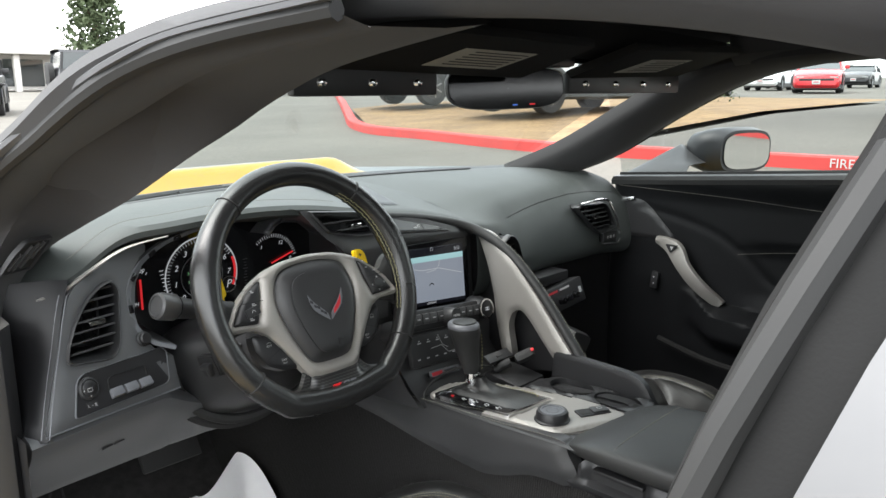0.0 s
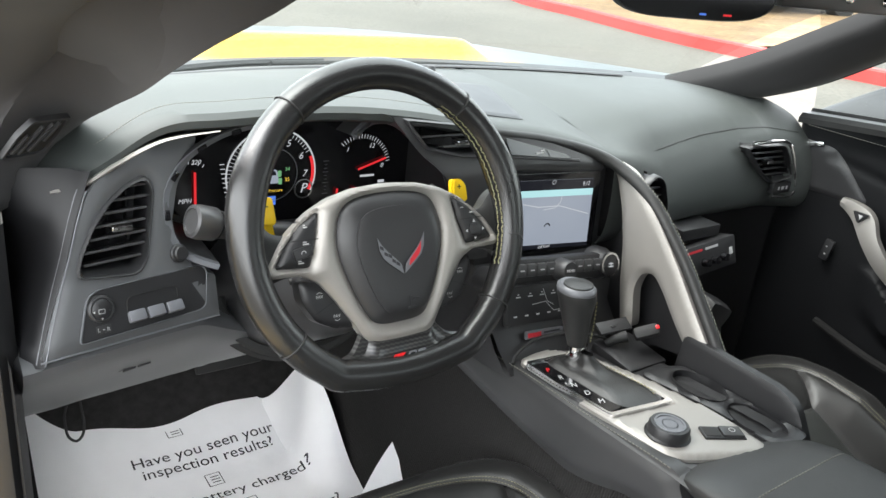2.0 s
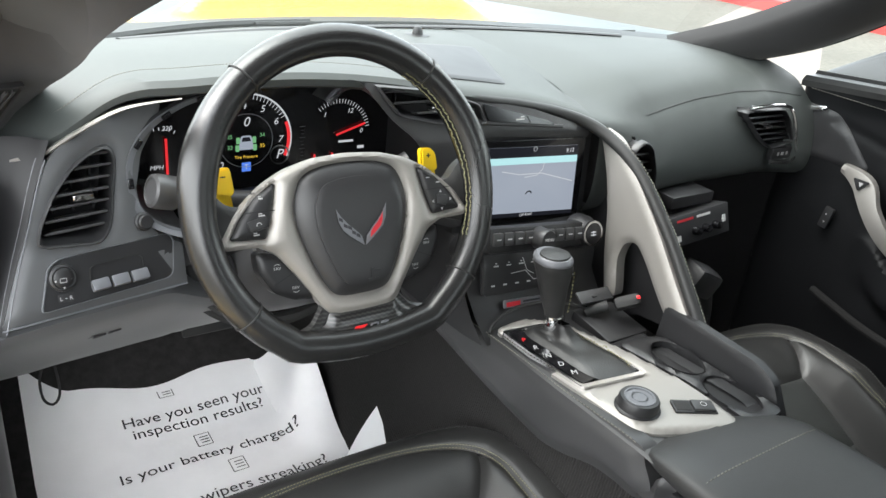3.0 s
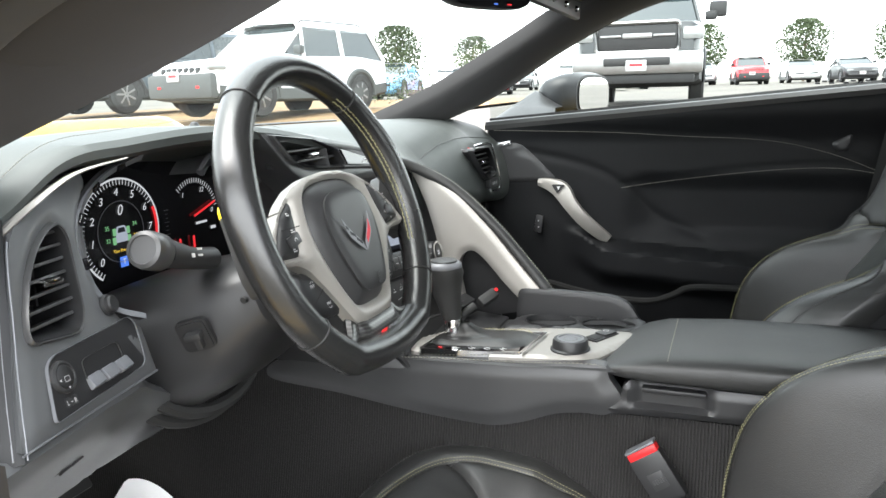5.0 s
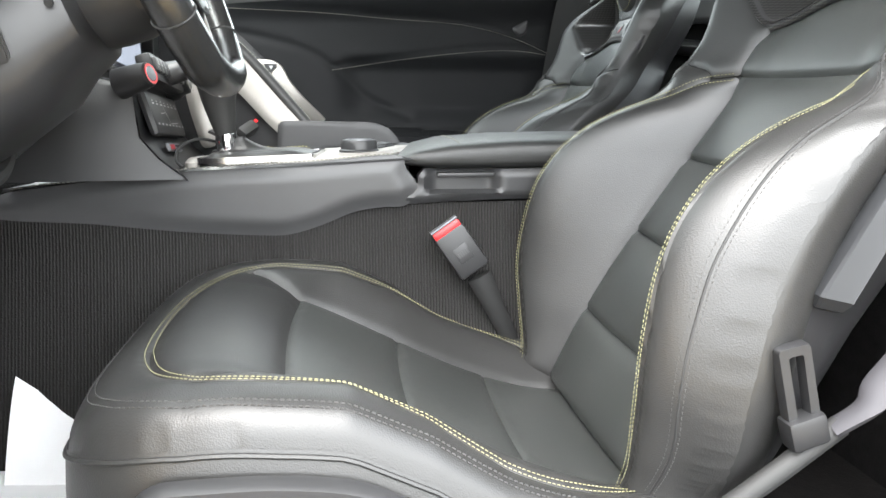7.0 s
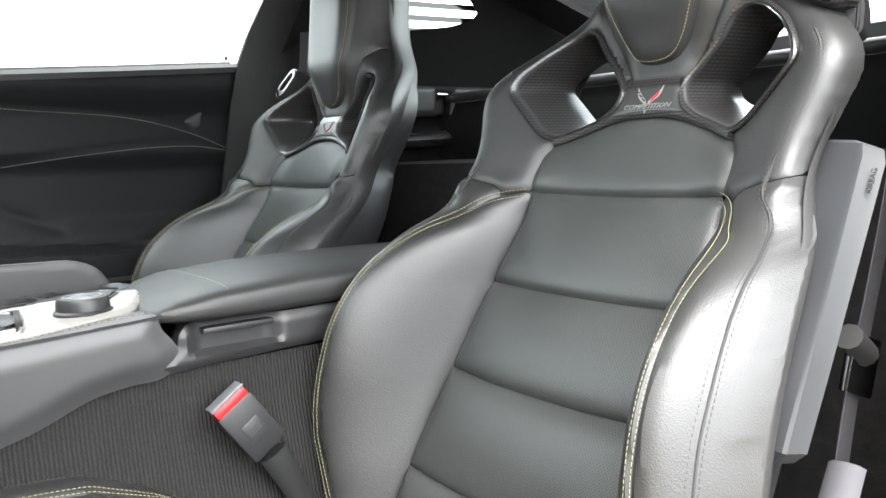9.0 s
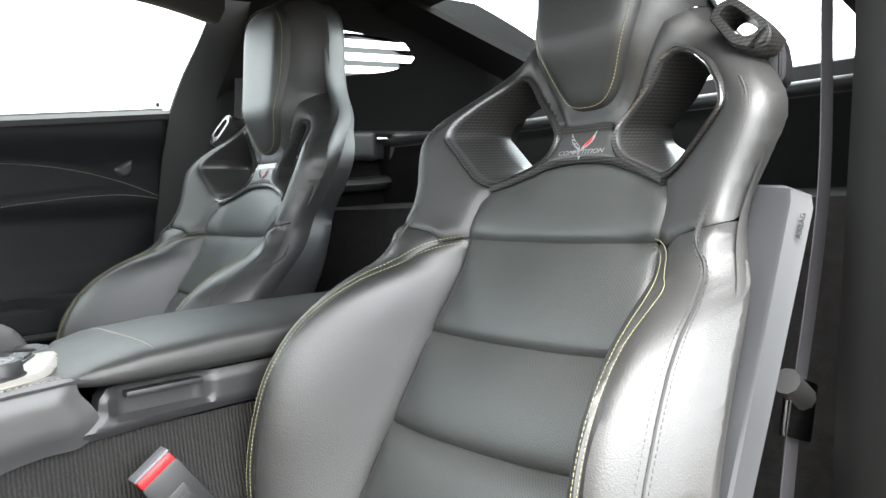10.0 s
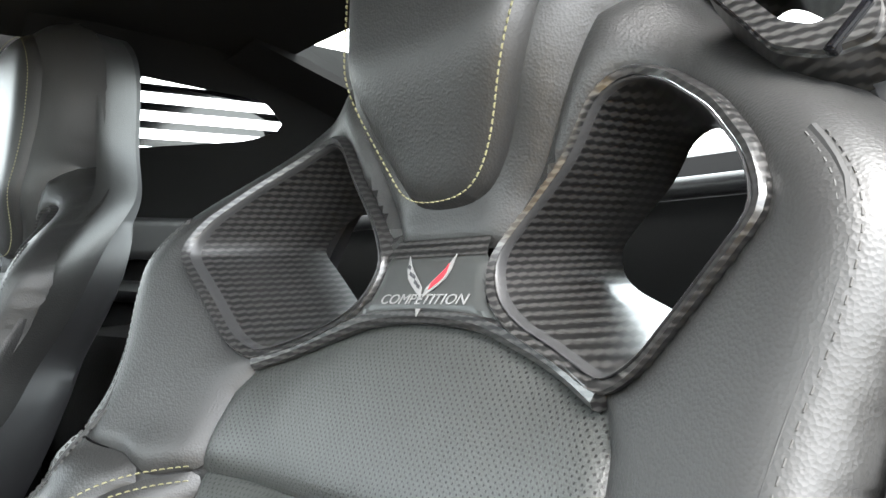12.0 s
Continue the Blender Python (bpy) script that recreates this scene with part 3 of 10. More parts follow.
def build_seat():
    seat = thing("sports_seat", (SEAT_X, -0.2, 0.18), "black leather sports seat with yellow stitching and carbon-trimmed openings", "car seat", "front seats")
    zs = [0.663, 0.5685, 0.482, 0.386, 0.29]
    for i in range(4):
        z1, z0 = zs[i], zs[i + 1]
        dip = 0.003
        top = [(u, z1 - dip * (1 - (u / centre_half(z1)) ** 2)) for u in np.linspace(-centre_half(z1), centre_half(z1), 12)]
        low = [(u, z0 - dip * (1 - (u / centre_half(z0)) ** 2)) for u in np.linspace(centre_half(z0), -centre_half(z0), 12)]
        part("backrest_panel", field("backrest_panel", top + low, back_panel(0.0085, 0.016), 0.0055), PERF_BACK, seat, "perforated leather centre panel")
    yoke = [(u, 0.663 - 0.003 * (1 - (u / 0.119) ** 2)) for u in np.linspace(0.119, -0.119, 14)] + [(-0.1195, 0.685), (-0.117, 0.702)] + YOKE_TOP + [(0.117, 0.702), (0.1195, 0.685)]
    part("upper_back_panel", field("upper_back_panel", yoke, back_panel(0.007, 0.013), 0.0055), PERF_BACK, seat, "perforated leather upper back panel")
    # the seam that runs from the yoke's corner over the top of the bolster and down its crest
    crest = spline([(0.119, 0.6635), (0.14, 0.661), (0.16, 0.6555), (0.185, 0.644)] + [(float(crest_at(z)), z) for z in (0.63, 0.61, 0.58, 0.54, 0.5, 0.46, 0.42, 0.385, 0.35, 0.32, 0.292)], 90)
    for sgn in (1, -1):
        turn = lambda pts: np.array(pts if sgn > 0 else mirror_u(pts))
        inner = [(float(centre_half(z)), z) for z in np.linspace(0.292, 0.66, 16)]
        part("backrest_bolster", field("backrest_bolster", turn(inner + [tuple(p) for p in crest[1:-1]]), back_panel(0.007, 0.018), 0.0055), LEATHER_SOFT, seat, "creased leather inner face of the side bolster")
        outer = [(float(half_width(z)), z) for z in np.linspace(0.292, 0.683, 40)]
        band = [tuple(p) for p in crest[::-1] if p[0] > 0.143] + [(0.144, 0.6615), (0.158, 0.672)] + outer[::-1]
        part("bolster_band", field("bolster_band", turn(band), back_panel(0.004, 0.01), 0.0055), LEATHER_SOFT, seat, "smooth leather band round the outside of the bolster")
        sh = [(0.119, 0.6645), (0.144, 0.662), (0.158, 0.6725)] + [(float(half_width(z)), z) for z in np.linspace(0.684, 0.884, 26)] + HEAD_SIDE + [(0.032, 0.742)] + YOKE_TOP[5:] + [(0.117, 0.702), (0.1195, 0.685)]
        hole = turn([tuple(p) for p in HOLE])
        part("shoulder_wing", field("shoulder_wing", turn(sh), back_panel(0.004, 0.01), 0.0045, [hole]), LEATHER, seat, "smooth leather shoulder wing round an opening")
        # the deep moulded surround of the opening
        c = np.array((sgn * 0.1, 0.782))
        ring = lambda k, out: [tuple(p) for p in back_at(c[0] + (hole[:, 0] - c[0]) * k, c[1] + (hole[:, 1] - c[1]) * k, out)]
        part("opening_lip", loft([ring(1.085, -0.002), ring(1.075, 0.004), ring(1.05, 0.0062), ring(1.0, 0.0045), ring(0.985, 0.0)], True), CARBON, seat, "carbon fibre lip of the opening")
        part("opening_rim", loft([ring(0.992, 0.0035), ring(0.982, 0.0052), ring(0.968, 0.004), ring(0.962, -0.001)], True), PLASTIC_GREY, seat, "thin satin edge of the opening")
        part("opening_surround", loft([ring(0.964, 0.0), ring(0.945, -0.006), ring(0.86, -0.026), ring(0.775, -0.046), ring(0.755, -0.054), ring(0.77, -0.075)], True), CARBON, seat, "deep carbon fibre surround of the opening")
        # twin rows of thread either side of the crest seam
        way = np.gradient(crest, axis=0)
        way = np.stack([way[:, 1], -way[:, 0]], 1) / np.linalg.norm(way, axis=1)[:, None]
        for off in (-0.0036, 0.0036):
            row = crest + way * off
            pts = back_at(sgn * row[:, 0], row[:, 1], 0.0035)
            seam_thread(seat, pts, (sgn * 0.45, 0.85, 0.3), THREAD, "yellow twin-row stitching along the bolster")
        # quieter grey row along the outer seam
        zz = np.linspace(0.3, 0.8, 90)
        for off in (0.0185, 0.024):
            row = back_panel(0.004, 0.01)(sgn * (half_width(zz) - off), zz, np.full(90, 0.01))
            seam_thread(seat, row + [0, 0.0004, 0], (sgn * 0.6, 0.8, 0), THREAD_DARK, "dark stitching along the outer seam", None, 0.0046, 0.0007)
        row = back_panel(0.004, 0.01)(sgn * (half_width(zz) - 0.0212), zz, np.full(90, 0.01))
        part("piping", tube(row - [0, 0.0006, 0], 0.0016, 6), RUBBER, seat, "seam down the outside of the bolster")
    # head section and its stitched pad
    head = [(float(half_width(z)), z) for z in np.linspace(0.886, 1.05, 14)] + [(0, 1.06)] + [(-float(half_width(z)), z) for z in np.linspace(1.05, 0.886, 14)] + [(-a, b) for a, b in HEAD_SIDE] + HEAD_SIDE[::-1]
    part("head_section", field("head_section", np.array(head), back_panel(0.005, 0.012), 0.0055), LEATHER, seat, "smooth leather head section")
    padline = spline([(0, 0.793), (0.022, 0.797), (0.036, 0.813), (0.05, 0.842), (0.06, 0.87), (0.066, 0.905), (0.069, 0.95), (0.066, 1.0), (0.045, 1.03), (0, 1.038),
                      (-0.045, 1.03), (-0.066, 1.0), (-0.069, 0.95), (-0.066, 0.905), (-0.06, 0.87), (-0.05, 0.842), (-0.036, 0.813), (-0.022, 0.797)], 120, True)
    pad = lambda a, b, d: back_at(a, b, 0.004 + 0.013 * (1 - np.exp(-d / 0.007)))
    part("head_pad", field("head_pad", padline, pad, 0.0045, (), (0, -0.014, 0)), LEATHER, seat, "raised head pad with a stitched edge")
    inner = padline * [0.925, 0.972] + [0, 0.0255]
    pts = back_at(np.r_[inner[:, 0], inner[:1, 0]], np.r_[inner[:, 1], inner[:1, 1]], 0.0135)
    seam_thread(seat, pts, (0, 1, 0), THREAD, "yellow stitching round the head pad", None, 0.0036, 0.0006)
    # name plate between the openings
    plate = [(-0.033, 0.771), (-0.034, 0.76), (-0.038, 0.75), (-0.052, 0.7405), (-0.03, 0.7435), (0, 0.745), (0.03, 0.7435), (0.052, 0.7405), (0.038, 0.75), (0.034, 0.76), (0.033, 0.771)]
    part("name_plate", field("name_plate", np.array(plate), lambda a, b, d: back_at(a, b, 0.0035 + 0.002 * smoothstep(d, 0, 0.003)), 0.003), PLATE_GREY, seat, "grey plate between the openings")
    part("carbon_bridge", field("carbon_bridge", np.array([(-0.033, 0.7705), (0.033, 0.7705), (0.03, 0.779), (-0.03, 0.779)]), lambda a, b, d: back_at(a, b, 0.002 + 0.003 * smoothstep(b, 0.779, 0.7705)), 0.003), CARBON, seat, "carbon strip above the plate")
    part("yoke_rim", tube(spline(back_at([p[0] for p in YOKE_TOP], [p[1] + 0.0025 for p in YOKE_TOP], 0.001), 50), 0.0042, 8), CARBON, seat, "carbon rim above the upper back panel")
    at = back_at(0.0, 0.7505, 0.0062)
    up = Vector(back_at(0.0, 0.765, 0.006) - back_at(0.0, 0.744, 0.006))
    m = place(Vector(at), (-1, 0, 0), up)
    part("lettering", lettering("COMPETITION", 0.0072, m, 0.0002, "CENTER", 0.3, 1.2), SOFT_PRINT, seat, "white lettering on the plate", False)
    flag_emblem(seat, m @ Matrix.Translation((0, 0.0112, 0)), 0.031, SOFT_PRINT)
    part("emblem", slab([(-0.0016, -0.0045), (0.0016, -0.0045), (0, -0.0085)], 0.0004, m, 0), SOFT_PRINT, seat, "", False)
    # sides and shell
    rim = back_at(BACK_EDGE[:, 0], BACK_EDGE[:, 1], -0.034)
    soft = np.exp(-0.5 * (np.arange(-9, 10) / 3.5) ** 2)
    rim = np.stack([np.convolve(np.r_[rim[-9:, k], rim[:, k], rim[:9, k]], soft / soft.sum(), "valid") for k in range(3)], 1)
    spine = np.polyval(SPINE, rim[:, 2])

    high = 0.55 + 0.45 * smoothstep(rim[:, 2], 0.655, 0.7) + 0.7 * smoothstep(rim[:, 2], 0.84, 0.92)

    def ring2(k, back, follow=0.0, taper=0.0):
        y = (rim[:, 1] - back) * (1 - follow) + (spine - 0.06) * follow
        return [tuple(p) for p in np.stack([SEAT_X + (rim[:, 0] - SEAT_X) * (k - taper * high), y, rim[:, 2]], 1)]
    part("backrest_side", loft([ring2(0.99, -0.006), ring2(1.003, 0.0, 0, 0.006), ring2(1.012, 0.012, 0, 0.035), ring2(1.005, 0.03, 0, 0.075), ring2(0.985, 0.046, 0, 0.12)], True), LEATHER_SOFT, seat, "leather side of the backrest")
    part("backrest_shell", loft([ring2(0.98, 0.044, 0, 0.12), ring2(0.95, 0.06, 0.3, 0.12), ring2(0.92, 0.07, 0.8, 0.12), ring2(0.88, 0.075, 1.1, 0.12)], True), PLASTIC_DARK, seat, "black back shell")
    base_fill = field("backrest_core", BACK_EDGE * [0.86, 0.985], lambda a, b, d: back_at(a, b, -0.01), 0.008, [HOLE * [1.0, 1.0], np.array(mirror_u([tuple(p) for p in HOLE]))])
    part("backrest_core", base_fill, LEATHER, seat)
    # cushion: dished middle, raised nose and side bolsters with a crest seam
    cz_fit = np.polyfit([0.09, 0.06, 0.02, -0.03, -0.09, -0.15, -0.2, -0.26, -0.31, -0.38, -0.45], [0.38, 0.41, 0.426, 0.424, 0.407, 0.381, 0.357, 0.325, 0.301, 0.29, 0.292], 5)
    half = [(0.21, -0.44), (0.24, -0.38), (0.252, -0.28), (0.252, -0.14), (0.249, -0.04), (0.238, 0.012), (0.205, 0.053), (0.15, 0.076), (0.08, 0.087)]
    edge = spline(half + [(0, 0.09)] + [(-a, b) for a, b in half[::-1]], 180, True)
    mid = lambda y: np.interp(y, [-0.45, -0.3, -0.1, -0.09], [0.128, 0.132, 0.134, 0.134])
    CROWN = [(0.165, -0.43), (0.182, -0.38), (0.198, -0.34), (0.207, -0.29), (0.204, -0.24), (0.197, -0.19), (0.191, -0.14), (0.191, -0.09), (0.19, -0.055), (0.179, -0.022), (0.15, 0.005), (0.1, 0.023), (0.05, 0.03)]
    crown = spline(CROWN + [(0, 0.032)] + [(-a, b) for a, b in CROWN[::-1]], 180)

    def seat_at(u, y, out=0.0):
        u, y = np.broadcast_arrays(np.asarray(u, float), np.asarray(y, float))
        side = np.interp(y, [-0.45, -0.4, -0.32, -0.26, -0.2, -0.14, -0.09, -0.03, 0.02], [0.03, 0.034, 0.036, 0.036, 0.046, 0.044, 0.026, 0.008, 0.0])
        z = np.polyval(cz_fit, y) + side * smoothstep(np.abs(u), 0.122, 0.198) - 0.12 * np.maximum(np.abs(u) - 0.2, 0) + out
        return np.stack([SEAT_X + u, y, z], -1)

    def cushion_panel(puff, width=0.016, r=0.026):
        def fn(a, b, d):
            so, _ = sdf(np.stack([a, b], 1), edge)
            dep = np.clip(-so, 0, r)
            roll = r - np.sqrt(np.maximum(r ** 2 - (r - dep) ** 2, 0))
            return seat_at(a, b, puff * (1 - np.exp(-d / width)) - 0.004 * np.exp(-d / 0.003) - roll)
        return fn
    cuts = [-0.09, -0.202, -0.307, -0.44]
    bow = lambda y0: [(u, y0 + 0.006 * (1 - (u / mid(y0)) ** 2)) for u in np.linspace(-mid(y0), mid(y0), 12)]
    corner = [(0.179, -0.022), (0.168, -0.045), (0.152, -0.068)]
    nose_front = [tuple(p) for p in crown if p[1] > -0.02]
    if nose_front[0][0] > 0:
        nose_front = nose_front[::-1]
    nose = nose_front + corner + bow(-0.09)[::-1] + [(-a, b) for a, b in corner[::-1]]
    part("cushion_panel", field("cushion_panel", np.array(nose), cushion_panel(0.006), 0.0055), LEATHER, seat, "smooth front cushion panel")
    for y1, y0 in zip(cuts, cuts[1:]):
        side = [(float(mid(y)), y) for y in np.linspace(y1, y0, 7)[1:-1]]
        part("cushion_panel", field("cushion_panel", np.array(bow(y1) + side + bow(y0)[::-1] + [(-a, b) for a, b in side[::-1]]), cushion_panel(0.006), 0.0055), PERF_SEAT, seat, "perforated cushion panel")
    for sgn in (1, -1):
        run = [tuple(p) for p in spline(CROWN, 120) if p[1] < -0.024]
        loop = run + corner + [(float(mid(y)), y) for y in np.linspace(-0.09, -0.43, 24)]
        part("cushion_bolster", field("cushion_bolster", np.array(loop if sgn > 0 else mirror_u(loop)), cushion_panel(0.006, 0.014), 0.005), LEATHER_SOFT, seat, "glossy leather inner face of the cushion's bolster")
    part("cushion_band", field("cushion_band", edge, cushion_panel(0.005, 0.012), 0.005, [np.vstack([crown, [(-0.15, -0.46), (0.15, -0.46)]])]), LEATHER_SOFT, seat, "leather band wrapping round the cushion")
    way = np.gradient(crown, axis=0)
    way = np.stack([-way[:, 1], way[:, 0]], 1) / np.linalg.norm(way, axis=1)[:, None]
    for off in (-0.0036, 0.0036):
        w = crown + way * off
        seam_thread(seat, seat_at(w[:, 0], w[:, 1], 0.0022), (0, 0, 1), THREAD, "yellow twin-row stitching round the cushion")
    for k in (0.0165, 0.022):
        w = edge[(edge[:, 1] > -0.42)]
        w = w * [1 - k / 0.25, 1 - k / 0.16] + [0, -0.07 * k / 0.16]
        pts = cushion_panel(0.005, 0.012)(w[:, 0], w[:, 1], np.full(len(w), 0.02))
        seam_thread(seat, pts + [0, 0, 0.0003], (0, 0, 1), THREAD_DARK, "dark twin-row stitching along the cushion's edge", None, 0.0046, 0.0007)
    top_rim = seat_at(edge[:, 0], edge[:, 1], -0.026)
    front = edge[:, 1] > -0.43
    ringc = lambda k, dz: [(SEAT_X + x * k, y * (k if y > 0 else 1), z - dz) for (x, y), z in zip(edge, top_rim[:, 2])]
    ringf = lambda k, z1, mixz: [(SEAT_X + x * k, y * (k if y > 0 else 1), z1 * mixz + (z - 0.03) * (1 - mixz)) for (x, y), z in zip(edge, top_rim[:, 2])]
    part("cushion_side", loft([ringc(0.995, -0.006), ringc(1.01, 0.004), ringc(1.022, 0.025), ringf(1.03, 0.3, 0.7), ringf(1.02, 0.29, 0.85)], True), LEATHER_SOFT, seat, "leather side of the cushion")
    pip = np.array(ringc(1.006, -0.002))[front]
    part("piping", tube(pip[1:-1], 0.002, 6), LEATHER, seat, "piped seam round the cushion")
    skirt_top = [(x, y, min(z + 0.01, 0.345)) for x, y, z in ringf(1.02, 0.3, 0.75)]
    skirt = [skirt_top, [(SEAT_X + (x - SEAT_X) * 1.02, y, z - 0.006) for x, y, z in skirt_top], [(SEAT_X + (x - SEAT_X) * 1.02, y, 0.24) for x, y, z in skirt_top], [(x, y * 0.95, 0.2) for x, y, z in skirt_top]]
    part("seat_base", loft(skirt, True), PLASTIC_DARK, seat, "black plastic seat base")
    # side trim with its recess and switches on both sides
    for sgn in (-1, 1):
        x0 = SEAT_X + sgn * 0.259
        tm = place((x0, -0.15, 0.312), (0, sgn, 0), (0, 0, 1))
        outer = rounded([(-0.158, -0.09), (0.2, -0.09), (0.225, -0.03), (0.12, 0.035), (0.04, 0.052), (0.0, 0.075), (-0.06, 0.083), (-0.14, 0.082), (-0.16, 0.06)], 0.03, 5)[::-sgn] * [-sgn, 1]
        inner = rounded([(-0.115, -0.07), (0.15, -0.075), (0.165, -0.045), (0.09, 0.005), (0.02, 0.03), (-0.02, 0.052), (-0.06, 0.058), (-0.11, 0.056), (-0.125, 0.04)], 0.02, 5)[::-sgn] * [-sgn, 1]
        trim = part("side_trim", frame_plate(outer, inner, 0.016, tm), PLASTIC, seat, "black plastic side trim with a recess")
        part("recess", slab(inner * 1.02, 0.003, tm, 0), RUBBER, trim)
        part("switch", box(0.014, 0.03, 0.034, 0.005, tm @ Matrix.Translation((-sgn * 0.0, 0.03, 0.012)) @ pose(0, 0, 0, 0, 0, 12 * sgn)), PLASTIC_GREY, trim, "grey seat adjuster switch")
        part("switch", box(0.06, 0.014, 0.024, 0.005, tm @ Matrix.Translation((sgn * 0.07, 0.018, 0.01))), PLASTIC, trim, "black seat adjuster switch")
    return seat


driver_seat = build_seat()
passenger_seat = copy_thing(driver_seat, pose(*scaled((-SEAT_X, -0.2, 0.18))))
ORIGIN[passenger_seat.name] = Vector((-SEAT_X, -0.2, 0.18))


def belt_guide(seat, sgn, shift):
    """A faceted loop moulded on the outer shoulder through which the belt runs, with a tail behind the shoulder."""
    m = place((SEAT_X + shift + sgn * 0.164, -0.695, 0.838), (-1, 0, 0), (0, -0.35, 0.94))
    flat = lambda pts, r: np.array(rounded([((u - 0.16) * -sgn, (z - 0.845) * 1.06) for u, z in pts][::-sgn], r, 4))
    outer = flat(((0.127, 0.858), (0.132, 0.87), (0.145, 0.875), (0.156, 0.87), (0.188, 0.843), (0.192, 0.832), (0.19, 0.822), (0.174, 0.8195), (0.156, 0.826)), 0.004)
    inner = flat(((0.1355, 0.8595), (0.139, 0.8655), (0.145, 0.868), (0.152, 0.865), (0.178, 0.844), (0.1815, 0.839), (0.179, 0.834), (0.17, 0.831), (0.158, 0.836)), 0.003)
    hollow = inner * 0.82 + inner.mean(0) * 0.18
    mid = outer * 0.93 + inner.mean(0) * 0.07
    loop = part("belt_guide", frame_plate(outer, hollow, 0.03, m), CARBON, seat, "glossy carbon belt guide on the shoulder", True, 30)
    part("guide_rim", frame_plate(mid, hollow, 0.0325, m), CARBON, loop, "raised rim of the belt guide", True, 30)
    tail = flat(((0.189, 0.84), (0.195, 0.822), (0.197, 0.803), (0.192, 0.798), (0.18, 0.815), (0.176, 0.826)), 0.004)
    part("guide_tail", slab(tail, 0.016, m @ Matrix.Translation((0, 0, -0.004)), 0.003), PLASTIC_DARK, loop, "tail of the belt guide")
    chamfer = flat(((0.1835, 0.837), (0.1865, 0.8355), (0.176, 0.8215), (0.1725, 0.8225)), 0.0008)
    part("guide_bar", slab(chamfer, 0.0345, m, 0.0008), GLOSSBLACK, loop, "glossy chamfer of the belt guide")


belt_guide(driver_seat, -1, 0.0)
belt_guide(passenger_seat, 1, -2 * SEAT_X)


# ---- dashboard ----
dash = thing("dashboard", (0, 0.35, 0.18), "black leather-wrapped dashboard with grey panels, gauges and screen", "dashboard")


def face_y(z, x=-0.6):
    return 0.127 + (np.asarray(z, float) - 0.66) * 0.33 + (np.asarray(x, float) + 0.6) * 0.217


def face_xz(x, z):
    """The left face falls away towards the column: its own width and height to the plan's."""
    return x + 0.09 * (x + 0.6), z - 0.11 * (x + 0.6)


def cowl_y(x):
    return 0.575 - 0.42 * x * x


EDGE_X = [-0.645, -0.58, -0.505, -0.44, -0.33, -0.22, -0.1, 0.0, 0.06, 0.115]
EDGE_Y = [0.27, 0.207, 0.192, 0.178, 0.168, 0.164, 0.157, 0.158, 0.156, 0.13]
EDGE_Z = [0.792, 0.81, 0.858, 0.868, 0.874, 0.866, 0.846, 0.831, 0.817, 0.798]
rim = spline(list(zip(EDGE_X, EDGE_Y, EDGE_Z)), 90)


def crease(x):
    return np.interp(x, [0.115, 0.158, 0.19, 0.25, 0.3, 0.373, 0.474, 0.55, 0.64], [0.765, 0.768, 0.772, 0.776, 0.783, 0.792, 0.799, 0.798, 0.79])


rows = []
for x, y, z in rim:
    back = cowl_y(x)
    row = [(x, back + 0.03, 0.835)]
    for t in np.linspace(0, 1, 16):
        row.append((x, back + (y - back) * t, 0.845 + (z - 0.845) * t ** 1.5 + 0.014 * math.sin(math.pi * t)))
    row += [(x, y - 0.006, z - 0.006), (x, y - 0.004, z - 0.014), (x, y + 0.012, z - 0.02), (x, y + 0.06, z - 0.02), (x, 0.31, max(z - 0.045, 0.8) if x < -0.08 else z - 0.02)]
    rows.append(row)
part("top_pad", loft(rows), DASHSKIN, dash, "stitched black top pad and gauge hood")
def pass_near(x):
    return 0.15 + 0.02 * smoothstep(x, 0.15, 0.4) - 0.03 * smoothstep(x, 0.56, 0.66)


def pad_z(x, y):
    """Height of the top pad."""
    back, yr, zr = cowl_y(x), np.interp(x, EDGE_X, EDGE_Y), np.interp(x, EDGE_X, EDGE_Z)
    t = np.clip((np.asarray(y, float) - back) / (yr - back), 0, 1)
    return 0.845 + (zr - 0.845) * t ** 1.5 + 0.014 * np.sin(math.pi * t)


